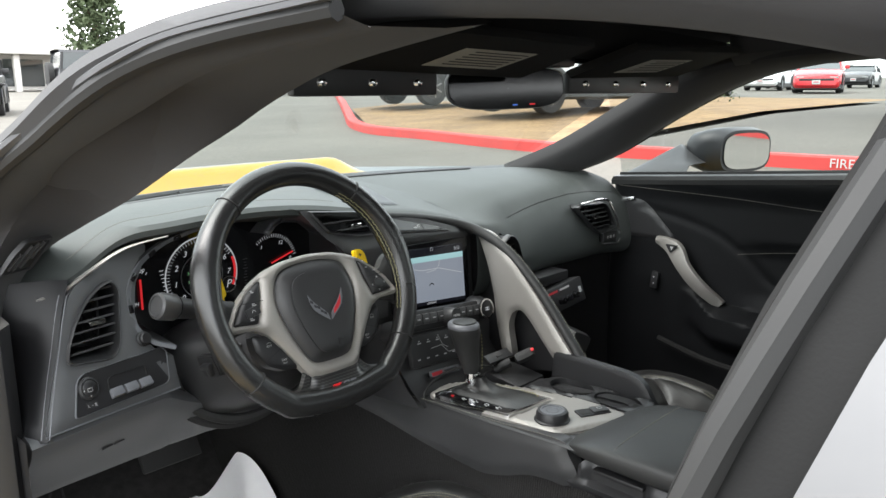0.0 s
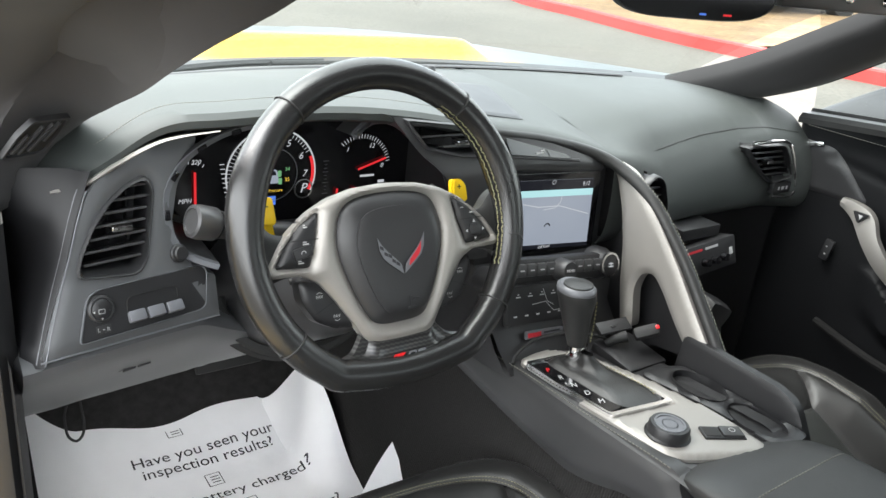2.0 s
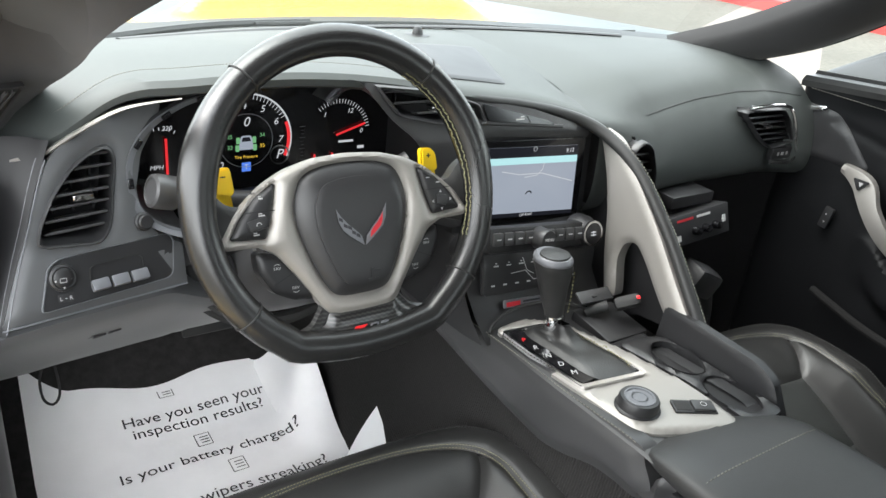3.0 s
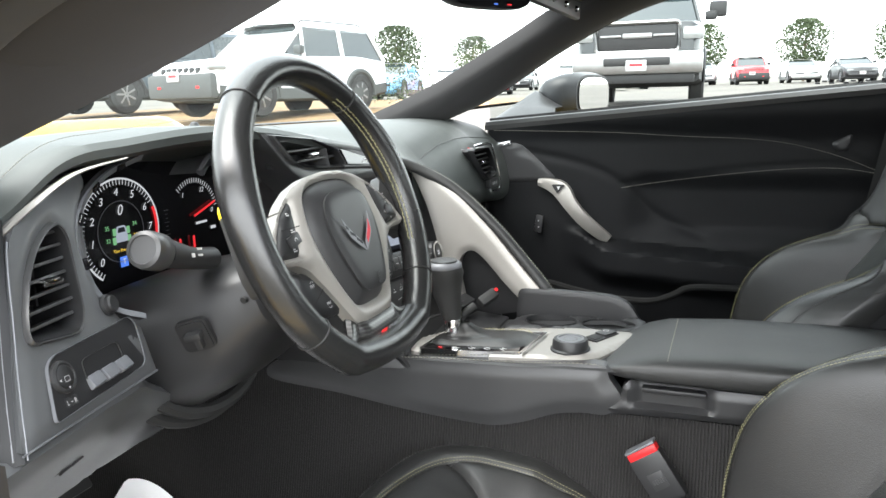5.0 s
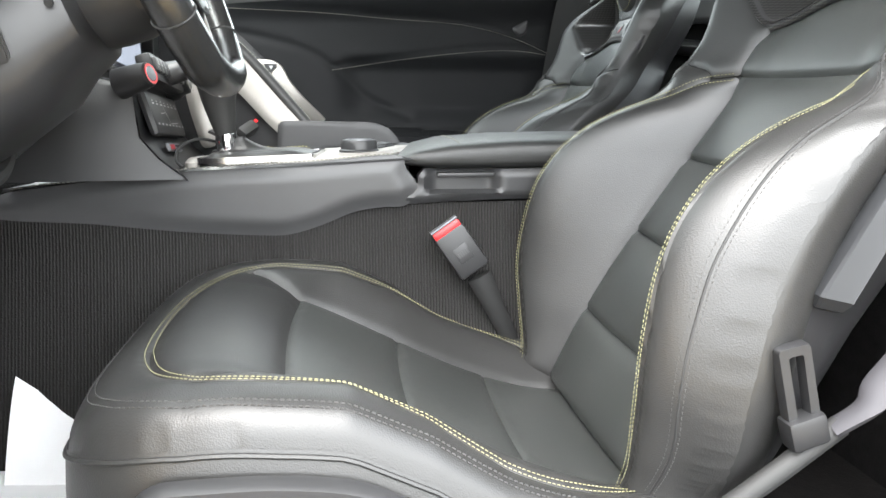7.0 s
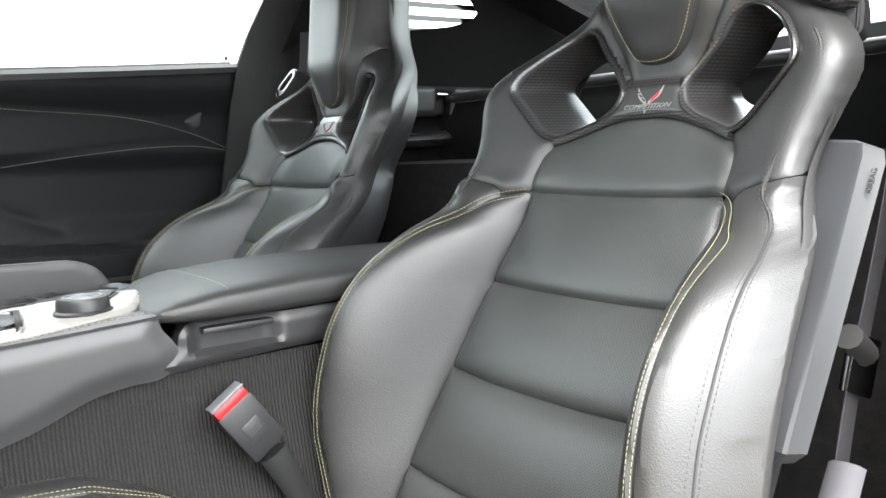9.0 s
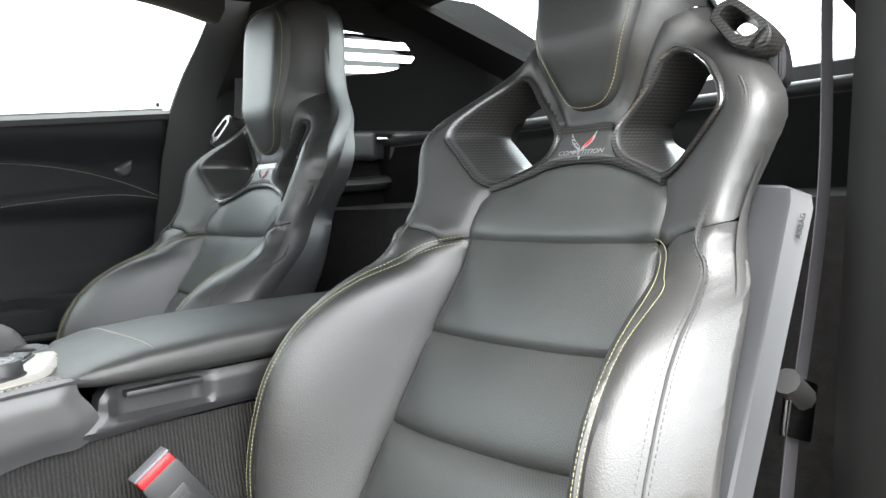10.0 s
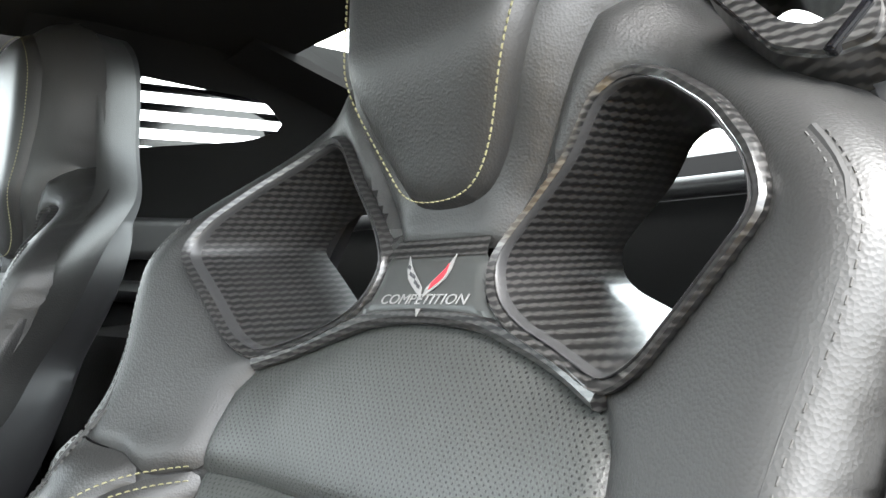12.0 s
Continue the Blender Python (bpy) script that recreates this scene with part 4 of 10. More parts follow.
OVAL_VENT = rounded([(0.17, 0.757), (0.19, 0.77), (0.208, 0.758), (0.225, 0.722), (0.23, 0.69), (0.221, 0.681), (0.203, 0.704), (0.18, 0.735)], 0.008, 3)
SIDE_VENT = rounded([(0.455, 0.787), (0.47, 0.7905), (0.56, 0.787), (0.582, 0.768), (0.604, 0.73), (0.545, 0.722), (0.512, 0.74), (0.478, 0.768)], 0.008, 3)
pr = []
for x in np.linspace(0.11, 0.645, 160):
    c, back = crease(x), cowl_y(x)
    near = pass_near(x)
    prof = [(back + 0.03, 0.835), (back, 0.845), (back - 0.08, 0.85), (near + 0.12, 0.852 - 0.2 * max(0, 0.815 - c)), (near + 0.05, 0.5 * (0.846 + c) + 0.012), (near + 0.012, c + 0.012), (near - 0.004, c - 0.006),
            (near - 0.02, c - 0.045), (near - 0.026, 0.7), (near - 0.016, 0.672), (near + 0.02, 0.662), (near + 0.2, 0.655)]
    edge_prof = [(back + 0.03, 0.835), (back, 0.845), (back - 0.08, float(pad_z(0.115, back - 0.08))), (0.27, float(pad_z(0.115, 0.27))), (0.19, float(pad_z(0.115, 0.19))), (0.142, float(pad_z(0.115, 0.142))), (0.128, 0.789), (0.122, 0.745), (0.122, 0.7), (0.13, 0.672), (0.15, 0.662), (0.32, 0.655)]
    w = smoothstep(x, 0.11, 0.26)
    prof = [(a * (1 - w) + c_ * w, b * (1 - w) + d_ * w) for (a, b), (c_, d_) in zip(edge_prof, prof)]
    pr.append([(x, a, b) for a, b in spline(prof, 90)])
panel_bm = loft(pr)
for hole in (OVAL_VENT, SIDE_VENT):
    c0 = np.mean(hole, 0)
    ring0 = c0 + (np.array(hole) - c0) * 0.97
    mid = np.array([tuple(f.calc_center_median()) for f in panel_bm.faces])
    inside = (sdf(mid[:, [0, 2]], ring0)[0] < 0) & (mid[:, 1] < 0.2)
    gone = [f for f, k in zip(list(panel_bm.faces), inside) if k]
    bmesh.ops.delete(panel_bm, geom=gone, context="FACES")
part("passenger_panel", panel_bm, DASHSKIN, dash, "smooth black passenger side panel")
pts = [(x, pass_near(x) + 0.0125, crease(x) + 0.0125) for x in np.linspace(0.22, 0.63, 80)]
part("seam", tube(pts, 0.0012, 5), LEATHER, dash, "seam along the passenger panel")
# raised stitch lines on the gauge hood
hood = np.array([(x, y + 0.022, z + 0.0035 + 0.014 * math.sin(math.pi * 0.93)) for x, y, z in rim if x < -0.16])
tagged(part("stitching", stitches(hood, (0, -0.3, 1), 0.0005, 0.0036, 0.0027), THREAD_GREY, dash, "stitching along the gauge hood", False), "", "", "", "stuff")
grip = np.array([(-0.606, 0.2, 0.79), (-0.58, 0.19, 0.797), (-0.55, 0.184, 0.817), (-0.505, 0.178, 0.841), (-0.45, 0.169, 0.851)])
part("hood_edge_trim", tube(spline(grip, 30), [0.005] * 10 + list(np.linspace(0.005, 0.0015, 20)), 6, False, 0.5), SATIN, dash, "satin strip under the gauge hood")

# left face with vent, light switch and buttons
VENT = rounded([(-0.597, 0.722), (-0.545, 0.72), (-0.535, 0.735), (-0.5235, 0.797), (-0.529, 0.8085), (-0.545, 0.802), (-0.562, 0.788), (-0.579, 0.766), (-0.592, 0.74)], 0.008, 4)
face_line = [(-0.636, 0.648), (-0.626, 0.678), (-0.615, 0.708), (-0.603, 0.738), (-0.592, 0.768), (-0.581, 0.794), (-0.566, 0.812), (-0.53, 0.838), (-0.47, 0.852), (-0.478, 0.83), (-0.497, 0.80), (-0.506, 0.765), (-0.504, 0.735), (-0.488, 0.715), (-0.468, 0.705), (-0.468, 0.663), (-0.55, 0.656)]
fn = lambda a, b, d: np.stack([a, face_y(b, a) - 0.004 * smoothstep(d, 0, 0.012), b], 1)
VENT = np.array([face_xz(a, b) for a, b in VENT])
face_line = [face_xz(a, b) for a, b in face_line]
part("left_panel", field("left_panel", np.array(face_line), fn, 0.006, [VENT], (0, 0.02, 0)), PANEL_GREY, dash, "grey panel beside the gauges")
end_x = lambda z: np.interp(z, [0.648, 0.678, 0.708, 0.738, 0.768, 0.794, 0.806], [-0.636, -0.626, -0.615, -0.603, -0.592, -0.581, -0.572])
for dx, dy, r in ((0.0, -0.0008, 0.0008), (-0.0065, 0.006, 0.0008)):
    part("side_strip", tube([(float(end_x(z)) + dx, float(face_y(z, end_x(z))) + dy, z) for z in np.linspace(0.648, 0.796, 24)], r, 6), SILVERGREY, dash, "thin silver strip at the panel's end")
part("lower_strip", tube([(x, float(face_y(z, x)) - 0.001, z) for x, z in (face_xz(-0.636, 0.648), face_xz(-0.55, 0.656), face_xz(-0.468, 0.663))], 0.0009, 6), SILVERGREY, dash, "thin silver strip along the panel's foot")
cap = [[(float(end_x(z)) - 0.001, float(face_y(z, end_x(z))) + 0.002, z), (float(end_x(z)) - 0.008, float(face_y(z, end_x(z))) + 0.006, z), (float(end_x(z)) - 0.02, float(face_y(z, end_x(z))) + 0.02, z), (-0.652, 0.22, z), (-0.65, 0.42, z)] for z in np.linspace(0.645, 0.812, 12)]
part("end_cap", loft(cap), surface("polished_black_plastic", (0.01, 0.01, 0.011), 0.4, 0, 900, 0.04, 0.1, 0.0, 0.25), dash, "glossy black end cap facing the door")


def vent(outline, y, parent, label, slats=6, tab=True, turn=0, depth=0.05):
    """A grille: dark throat, bright rim, curved slats and a thumb tab. outline in x and z; y may follow z."""
    outline = np.array(outline)
    yy = y if y is face_y else (lambda z, x: y(z)) if callable(y) else (lambda z, x: y + 0 * z)
    lo, hi = outline.min(0), outline.max(0)
    c = outline.mean(0)
    ring = lambda k, dy: [(c[0] + (a - c[0]) * k, float(yy(b, a)) + dy, c[1] + (b - c[1]) * k) for a, b in outline]
    grille = part("air_vent", loft([ring(1.04, 0.001), ring(1.035, -0.005), ring(1.0, -0.006), ring(0.97, 0.003), ring(0.95, depth), ring(0.3, depth + 0.005), ring(0.02, depth + 0.006)], True), PLASTIC_DARK, parent, label)
    part("rim", loft([ring(1.09, 0.004), ring(1.075, -0.0055), ring(1.03, -0.0075), ring(0.995, -0.003)], True), PLASTIC_GREY, grille, "grey vent rim")
    for i in range(slats):
        z = lo[1] + (hi[1] - lo[1]) * (i + 0.8) / (slats + 0.6)
        xs = [q for q in np.linspace(lo[0], hi[0], 60) if sdf(np.array([[q, z]]), outline)[0][0] < -0.001]
        if len(xs) < 2:
            continue
        w, mx = xs[-1] - xs[0], (xs[-1] + xs[0]) / 2
        m = Matrix.Translation((mx, float(yy(z, mx)) + 0.014, z)) @ pose(0, 0, 0, -18, 0, turn)
        part("slat", box(w, 0.022, 0.0028, 0.001, m), PLASTIC_GREY, grille)
    for i in range(3):
        x = lo[0] + (hi[0] - lo[0]) * (i + 1) / 4
        part("slat", box(0.002, 0.012, (hi[1] - lo[1]) * 0.7, 0, Matrix.Translation((x, float(yy(c[1], x)) + 0.035, c[1]))), PLASTIC_DARK, grille)
    if tab:
        part("thumb_tab", box(0.02, 0.016, 0.006, 0.002, Matrix.Translation((c[0] + 0.002, float(yy(c[1], c[0])) + 0.002, c[1] - 0.002))), CHROME, grille, "chrome thumb tab")
    return grille


vent(VENT, face_y, dash, "tall slatted air vent", 7, True, 12)


def on_face(x, z, out=0.0045):
    """A pose on the left face, reading towards the driver."""
    x, z = face_xz(x, z)
    return place((x, float(face_y(z, x)) - out, z), (1, 0.217, -0.09), (0, 0.33, 0.95))


ctrl = rounded([(-0.6, 0.702), (-0.59, 0.7085), (-0.478, 0.7175), (-0.471, 0.711), (-0.476, 0.676), (-0.482, 0.672), (-0.611, 0.6615)], 0.005, 4)
m0 = on_face(-0.54, 0.69, 0.0035)
loc = np.array([((x + 0.54), (z - 0.69) * 1.05) for x, z in ctrl])
panel = part("switch_panel", slab(loc, 0.002, m0, 0.0008), PLASTIC_DARK, dash, "black switch panel with a silver outline")
part("outline", frame_plate((loc - loc.mean(0)) * 1.016 + loc.mean(0), loc, 0.0028, m0), SILVERGREY, panel)
on_p = lambda x, z, out=0.0062: on_face(x, z, out)
part("switch_ring", lathe([(0.0105, 0.0032), (0.0112, 0.0045), (0.0132, 0.0035), (0.0138, 0.0)], on_p(-0.583, 0.691), 32), PLASTIC, panel, "ring round the mirror switch")
part("mirror_switch", lathe([(0.0, 0.006), (0.007, 0.0058), (0.0095, 0.0042), (0.0105, 0.0)][::-1], on_p(-0.583, 0.691), 28), PLASTIC_DARK, panel, "round black mirror switch")
for k in range(4):
    c, q = (0.0072 * math.cos(k * math.pi / 2), 0.0072 * math.sin(k * math.pi / 2)), []
    for t in (0, 120, 240):
        q.append((c[0] + 0.0013 * math.cos(k * math.pi / 2 + radians(t)), c[1] + 0.0013 * math.sin(k * math.pi / 2 + radians(t))))
    part("symbol", slab(q, 0.0003, on_p(-0.583, 0.691, 0.0121), 0), PALE_PRINT, panel, "", False)
part("symbol", strip(rounded([(-0.003, -0.002), (0.003, -0.002), (0.003, 0.002), (-0.003, 0.002), (-0.003, -0.0019)], 0.0006, 3), 0.0006, on_p(-0.583, 0.691, 0.0123)), PALE_PRINT, panel, "", False)
part("selector_button", box(0.0155, 0.008, 0.003, 0.001, on_p(-0.5825, 0.6718)), PLASTIC, panel)
for ch, dx in (("L", -0.0042), ("R", 0.0042)):
    part("lettering", lettering(ch, 0.0055, on_p(-0.5825 + dx, 0.6718, 0.0079), 0.0001), PALE_PRINT, panel, "", False)
part("symbol", bars([(0, 0, 0.0018, 0.0007)], on_p(-0.5825, 0.6718, 0.0078)), PALE_PRINT, panel, "", False)
inset = rounded([(-0.0275, -0.012), (0.0265, -0.0085), (0.026, 0.0065), (0.022, 0.0085), (-0.023, 0.005), (-0.027, 0.002)], 0.003, 4)
part("inset", frame_plate(inset * 1.05, inset, 0.0012, on_p(-0.5345, 0.694)), RUBBER, panel, "shallow recess above the toggles")
for i in range(3):
    x, z = -0.5515 + i * 0.0183, 0.6795 + i * 0.0016
    part("toggle_button", box(0.0179, 0.0115, 0.007, 0.0018, on_p(x, z, 0.0075) @ pose(0, 0, 0, -22, 0, 5)), SILVERGREY, panel, "grey toggle button")
    if i == 1:
        part("lettering", lettering("INFO", 0.0042, on_p(x, z, 0.0118) @ pose(0, 0, 0, -22, 0, 5), 0.0001), WHITE_PRINT, panel, "", False)
    else:
        part("symbol", bars([(0.001, 0, 0.005, 0.003), (-0.004, 0, 0.002, 0.0012)], on_p(x, z, 0.0116) @ pose(0, 0, 0, -22, 0, 5)), PALE_PRINT, panel, "", False)
part("dimmer_knob", lathe([(0.0, 0.008), (0.0065, 0.008), (0.0078, 0.0068), (0.0082, 0.003), (0.0098, 0.002), (0.01, 0.0)][::-1], on_face(-0.504, 0.733, 0.003), 28), PLASTIC_DARK, dash, "small round dimmer knob")
part("symbol", strip(arc_pts(0, 0, 0.003, -60, 200, 14), 0.0008, on_face(-0.504, 0.733, 0.0112)), PALE_PRINT, dash, "", False)

# knee panel under the face, scooped out below the column and reaching the console
KNEE_X = [-0.655, -0.6, -0.54, -0.475, -0.445, -0.41, -0.36, -0.3, -0.25, -0.2, -0.13]
KNEE_Z = [0.645, 0.646, 0.647, 0.645, 0.625, 0.604, 0.594, 0.594, 0.604, 0.625, 0.64]
rowsk = []
for x in np.linspace(-0.655, -0.13, 46):
    zt = float(np.interp(x, KNEE_X, KNEE_Z))
    low_y, low_z = float(np.interp(x, [-0.655, -0.54, -0.44, -0.32, -0.13], [0.215, 0.25, 0.28, 0.305, 0.32])), float(np.interp(x, [-0.655, -0.54, -0.44, -0.32, -0.13], [0.532, 0.52, 0.507, 0.494, 0.49]))
    yt = 0.125 + 0.217 * (x + 0.6) * (x < -0.46) + 0.03 * (x >= -0.46) + 0.55 * (0.647 - zt)
    prof = [(yt + 0.05, zt + 0.012), (yt + 0.006, zt + 0.003), (yt, zt), (yt + (low_y - yt) * 0.12, zt - (zt - low_z) * 0.2), (yt + (low_y - yt) * 0.55, zt - (zt - low_z) * 0.6), (low_y - 0.01, low_z + 0.008), (low_y, low_z), (low_y + 0.012, low_z + 0.004), (low_y + 0.14, low_z + 0.02)]
    rowsk.append([(x, a, b) for a, b in spline(prof, 26)])
hook = spline([(-0.6, 0.24, 0.53), (-0.607, 0.235, 0.51), (-0.606, 0.23, 0.485), (-0.596, 0.23, 0.475), (-0.588, 0.232, 0.49), (-0.59, 0.24, 0.527)], 30)
part("pull_strap", tube(hook, 0.0016, 6), RUBBER, dash, "thin black strap hanging under the knee panel")
part("knee_panel", loft(rowsk), PANEL_GREY, dash, "grey knee panel below the switches")
part("knee_end", loft([rowsk[0], [(x - 0.008, y + 0.02, z) for x, y, z in rowsk[0]], [(x - 0.01, 0.36, z) for x, y, z in rowsk[0]]]), PLASTIC, dash)
km = place((-0.54, 0.188, 0.586), (1, 0.25, -0.02), (0, -0.72, 0.69))
hatch = part("small_hatch", slab(rounded([(-0.022, -0.007), (0.02, -0.006), (0.026, 0.004), (-0.016, 0.008)], 0.003), 0.002, km, 0.0006), PLASTIC_DARK, dash, "small dark switch hatch")
part("button", box(0.014, 0.005, 0.003, 0.001, km @ Matrix.Translation((-0.007, 0.0, 0.003))), PLASTIC_GREY, hatch)
part("button", box(0.014, 0.005, 0.003, 0.001, km @ Matrix.Translation((0.01, 0.001, 0.003))), PLASTIC_GREY, hatch)
# gauges
CY0 = 0.297
back_plate = rounded([(-0.5, 0.655), (-0.085, 0.655), (-0.085, 0.77), (-0.12, 0.815), (-0.18, 0.84), (-0.4, 0.84), (-0.455, 0.82), (-0.495, 0.76)], 0.02, 5)
cl_m = place((0, CY0, 0), (1, 0, 0), (0, 0, 1))
cluster = part("instrument_panel", slab(back_plate, 0.002, cl_m, 0), GLOSSBLACK, dash, "dark gauge cluster with lit dials")
RIM_L = [(-0.452, 0.166, 0.703), (-0.482, 0.171, 0.718), (-0.497, 0.178, 0.742), (-0.4985, 0.187, 0.777), (-0.485, 0.197, 0.801), (-0.463, 0.205, 0.818), (-0.43, 0.211, 0.833), (-0.385, 0.214, 0.843)]
ringL = spline(RIM_L, 30)
mid_l = np.array((-0.4, 0.0, 0.755))
grow = lambda k, dy: [tuple(np.array((mid_l[0] + (x - mid_l[0]) * k, y + dy, mid_l[2] + (z - mid_l[2]) * k))) for x, y, z in ringL]
part("gauge_surround", loft([grow(1.1, 0.001), grow(1.06, -0.004), grow(1.0, 0.0), grow(0.97, 0.03), grow(0.93, 0.11)]), PLASTIC_DARK, dash, "dark surround of the gauges")
part("gauge_rim", loft([grow(1.075, -0.001), grow(1.07, -0.0055), grow(1.0, -0.002), grow(0.985, 0.006)]), SILVERGREY, dash, "satin gauge rim")
for k in (4, 9, 14, 19, 24):
    a, b = ringL[k], ringL[k + 2]
    a, b = mid_l + (a - mid_l) * [1.035, 1, 1.035], mid_l + (b - mid_l) * [1.035, 1, 1.035]
    m = place(((a[0] + b[0]) / 2, (a[1] + b[1]) / 2 - 0.0035, (a[2] + b[2]) / 2), b - a, (0, 1, 0.3))
    part("rim_clip", box(0.011, 0.005, 0.006, 0.001, m), GLOSSBLACK, dash)
FACE_EDGE = [(-0.272, 0.866), (-0.256, 0.864), (-0.242, 0.85), (-0.214, 0.818), (-0.182, 0.79), (-0.155, 0.74), (-0.145, 0.68)]
mid_y = lambda z: 0.138 + 0.3 * np.maximum(0, np.asarray(z, float) - 0.79)
ringR = spline([(-0.25, 0.815), (-0.225, 0.834), (-0.18, 0.83), (-0.14, 0.805), (-0.112, 0.77), (-0.1, 0.73), (-0.1, 0.68)], 30)
stackL = spline(FACE_EDGE, 30)
part("gauge_surround", loft([[(x, 0.295, z - 0.003) for x, z in ringR], [(x, 0.25, z) for x, z in ringR], [(x * 0.45 + a * 0.55, 0.19, z * 0.45 + b * 0.55) for (x, z), (a, b) in zip(ringR, stackL)], [(x, float(mid_y(z)) - 0.002, z) for x, z in stackL]]), PANEL_GREY, dash, "grey surround of the gauges")
part("gauge_rim", tube([(x, 0.248, z) for x, z in ringR], 0.0055, 8), SILVERGREY, dash, "black gauge rim")
part("gauge_hood_lining", loft([[(x, 0.2, np.interp(x, EDGE_X, EDGE_Z) - 0.018) for x in np.linspace(-0.5, -0.1, 20)], [(x, 0.3, 0.842) for x in np.linspace(-0.5, -0.1, 20)]]), PLASTIC_DARK, dash)

dial = lambda x, z, out=0.003: cl_m @ Matrix.Translation((x, z, out))


def ticks(cx, cz, r0, r1, a0, a1, n, w, mat, name="tick_scale"):
    out = []
    for a in np.linspace(a0, a1, n):
        c, s = math.cos(radians(a)), math.sin(radians(a))
        out.append(box(r1 - r0, w, 0.0004, 0, dial(cx, cz) @ pose(0, 0, 0, 0, 0, a) @ Matrix.Translation(((r0 + r1) / 2, 0, 0))))
    part(name, join(*out), mat, cluster, "", False)


def numeral(text, x, z, size, mat=LIT_WHITE, shear=0.25):
    part("numeral", lettering(text, size, dial(x, z, 0.0035), 0.0001, "CENTER", shear), mat, cluster, "", False)


tx, tz, tr = -0.338, 0.757, 0.06
part("dial_ring", strip(arc_pts(tx, tz, tr, -25, 235, 60), 0.0022, dial(0, 0)), LIT_WHITE, cluster, "lit white ring of the rev counter", False)
part("dial_ring", strip(arc_pts(tx, tz, tr - 0.003, -25, 22, 20), 0.0045, dial(0, 0)), LIT_RED, cluster, "red zone of the rev counter", False)
part("dial_ring", strip(arc_pts(tx, tz, tr * 0.58, 0, 360, 60), 0.0012, dial(0, 0)), SILVERGREY, cluster, "inner ring of the rev counter", False)
ticks(tx, tz, tr - 0.007, tr - 0.001, 30, 235, 42, 0.0006, LIT_WHITE)
for k, a in enumerate((222, 190, 158, 126, 94, 62, 30, -2)):
    numeral(str(k), tx + 0.045 * math.cos(radians(a)), tz + 0.045 * math.sin(radians(a)), 0.0125)
numeral("0", tx + 0.0, tz + 0.024, 0.017)
part("tyre_picture", slab(rounded([(-0.0095, -0.009), (0.0095, -0.009), (0.0085, 0.004), (0.006, 0.0095), (-0.006, 0.0095), (-0.0085, 0.004)], 0.002), 0.0003, dial(tx, tz - 0.003), 0), SCREEN_BG, cluster, "grey car picture on the display", False)
for cx, cy in ((-0.0105, 0.0035), (0.0105, 0.0035), (-0.0115, -0.0065), (0.0115, -0.0065)):
    part("tyre_picture", slab(rounded([(cx - 0.0024, cy - 0.0042), (cx + 0.0024, cy - 0.0042), (cx + 0.0024, cy + 0.0042), (cx - 0.0024, cy + 0.0042)], 0.0012), 0.0005, dial(tx, tz - 0.003), 0), LIT_GREEN, cluster, "green tyre on the display", False)
part("tyre_picture", slab(rounded([(-0.006, 0.002), (0.006, 0.002), (0.0045, 0.0075), (-0.0045, 0.0075)], 0.001), 0.0005, dial(tx, tz - 0.003), 0), SCREEN_DARK, cluster, "", False)
for tx2, tz2, txt, mt in ((-0.021, 0.006, "35", LIT_GREEN), (0.021, 0.006, "34", LIT_GREEN), (-0.021, -0.008, "32", LIT_GREEN), (0.021, -0.008, "35", LIT_AMBER)):
    numeral(txt, tx + tx2, tz + tz2, 0.007, mt, 0)
numeral("Tire Pressure", tx, tz - 0.0215, 0.0055, LIT_AMBER, 0)
part("indicator", slab(rounded([(-0.006, -0.006), (0.006, -0.006), (0.006, 0.006), (-0.006, 0.006)], 0.001), 0.0003, dial(tx, tz - 0.035), 0), LIT_BLUE, cluster, "blue indicator", False)
numeral("T", tx, tz - 0.035, 0.009, LIT_WHITE, 0)
part("gear_ring", strip(arc_pts(-0.294, 0.735, 0.0125, 0, 360, 30), 0.002, dial(0, 0, 0.004)), CHROME, cluster, "chrome ring round the gear letter", False)
numeral("P", -0.294, 0.735, 0.018)
gx, gz = -0.21, 0.757
ticks(gx, gz, 0.041, 0.047, 10, 130, 22, 0.0006, LIT_WHITE)
for text, a in (("0", 2), ("12", 62), ("1", 128)):
    numeral(text, gx + 0.034 * math.cos(radians(a)), gz + 0.034 * math.sin(radians(a)), 0.009)
part("needle", box(0.045, 0.0024, 0.002, 0.0005, dial(gx, gz, 0.006) @ pose(0, 0, 0, 0, 0, 18) @ Matrix.Translation((0.018, 0, 0))), LIT_RED, cluster, "red needle")
part("symbol", bars([(gx + 0.012, gz - 0.012, 0.022, 0.003), (gx + 0.035, gz - 0.022, 0.01, 0.004)], dial(0, 0)), LIT_WHITE, cluster, "", False)
for k in (0, 1):
    part("needle", box(0.0025, 0.016, 0.002, 0.0005, dial(gx - 0.035 + k * 0.026, gz - 0.034, 0.006)), LIT_RED, cluster, "red needle")
part("scale", bars([(-0.262, 0.77 - 0.005 * k, 0.004 if k % 3 else 0.008, 0.0006) for k in range(10)], dial(0, 0)), SILVERGREY, cluster, "", False)
sx, sz = -0.445, 0.742
ticks(sx, sz, 0.036, 0.04, 60, 200, 16, 0.0008, LIT_WHITE)
numeral("MPH", sx - 0.004, sz - 0.01, 0.008, LIT_WHITE)
numeral("220", sx + 0.01, sz + 0.038, 0.008)
numeral("0", sx - 0.028, sz - 0.012, 0.008)
part("needle", box(0.0028, 0.045, 0.002, 0.0005, dial(sx + 0.008, sz + 0.004, 0.006)), LIT_RED, cluster, "red needle")
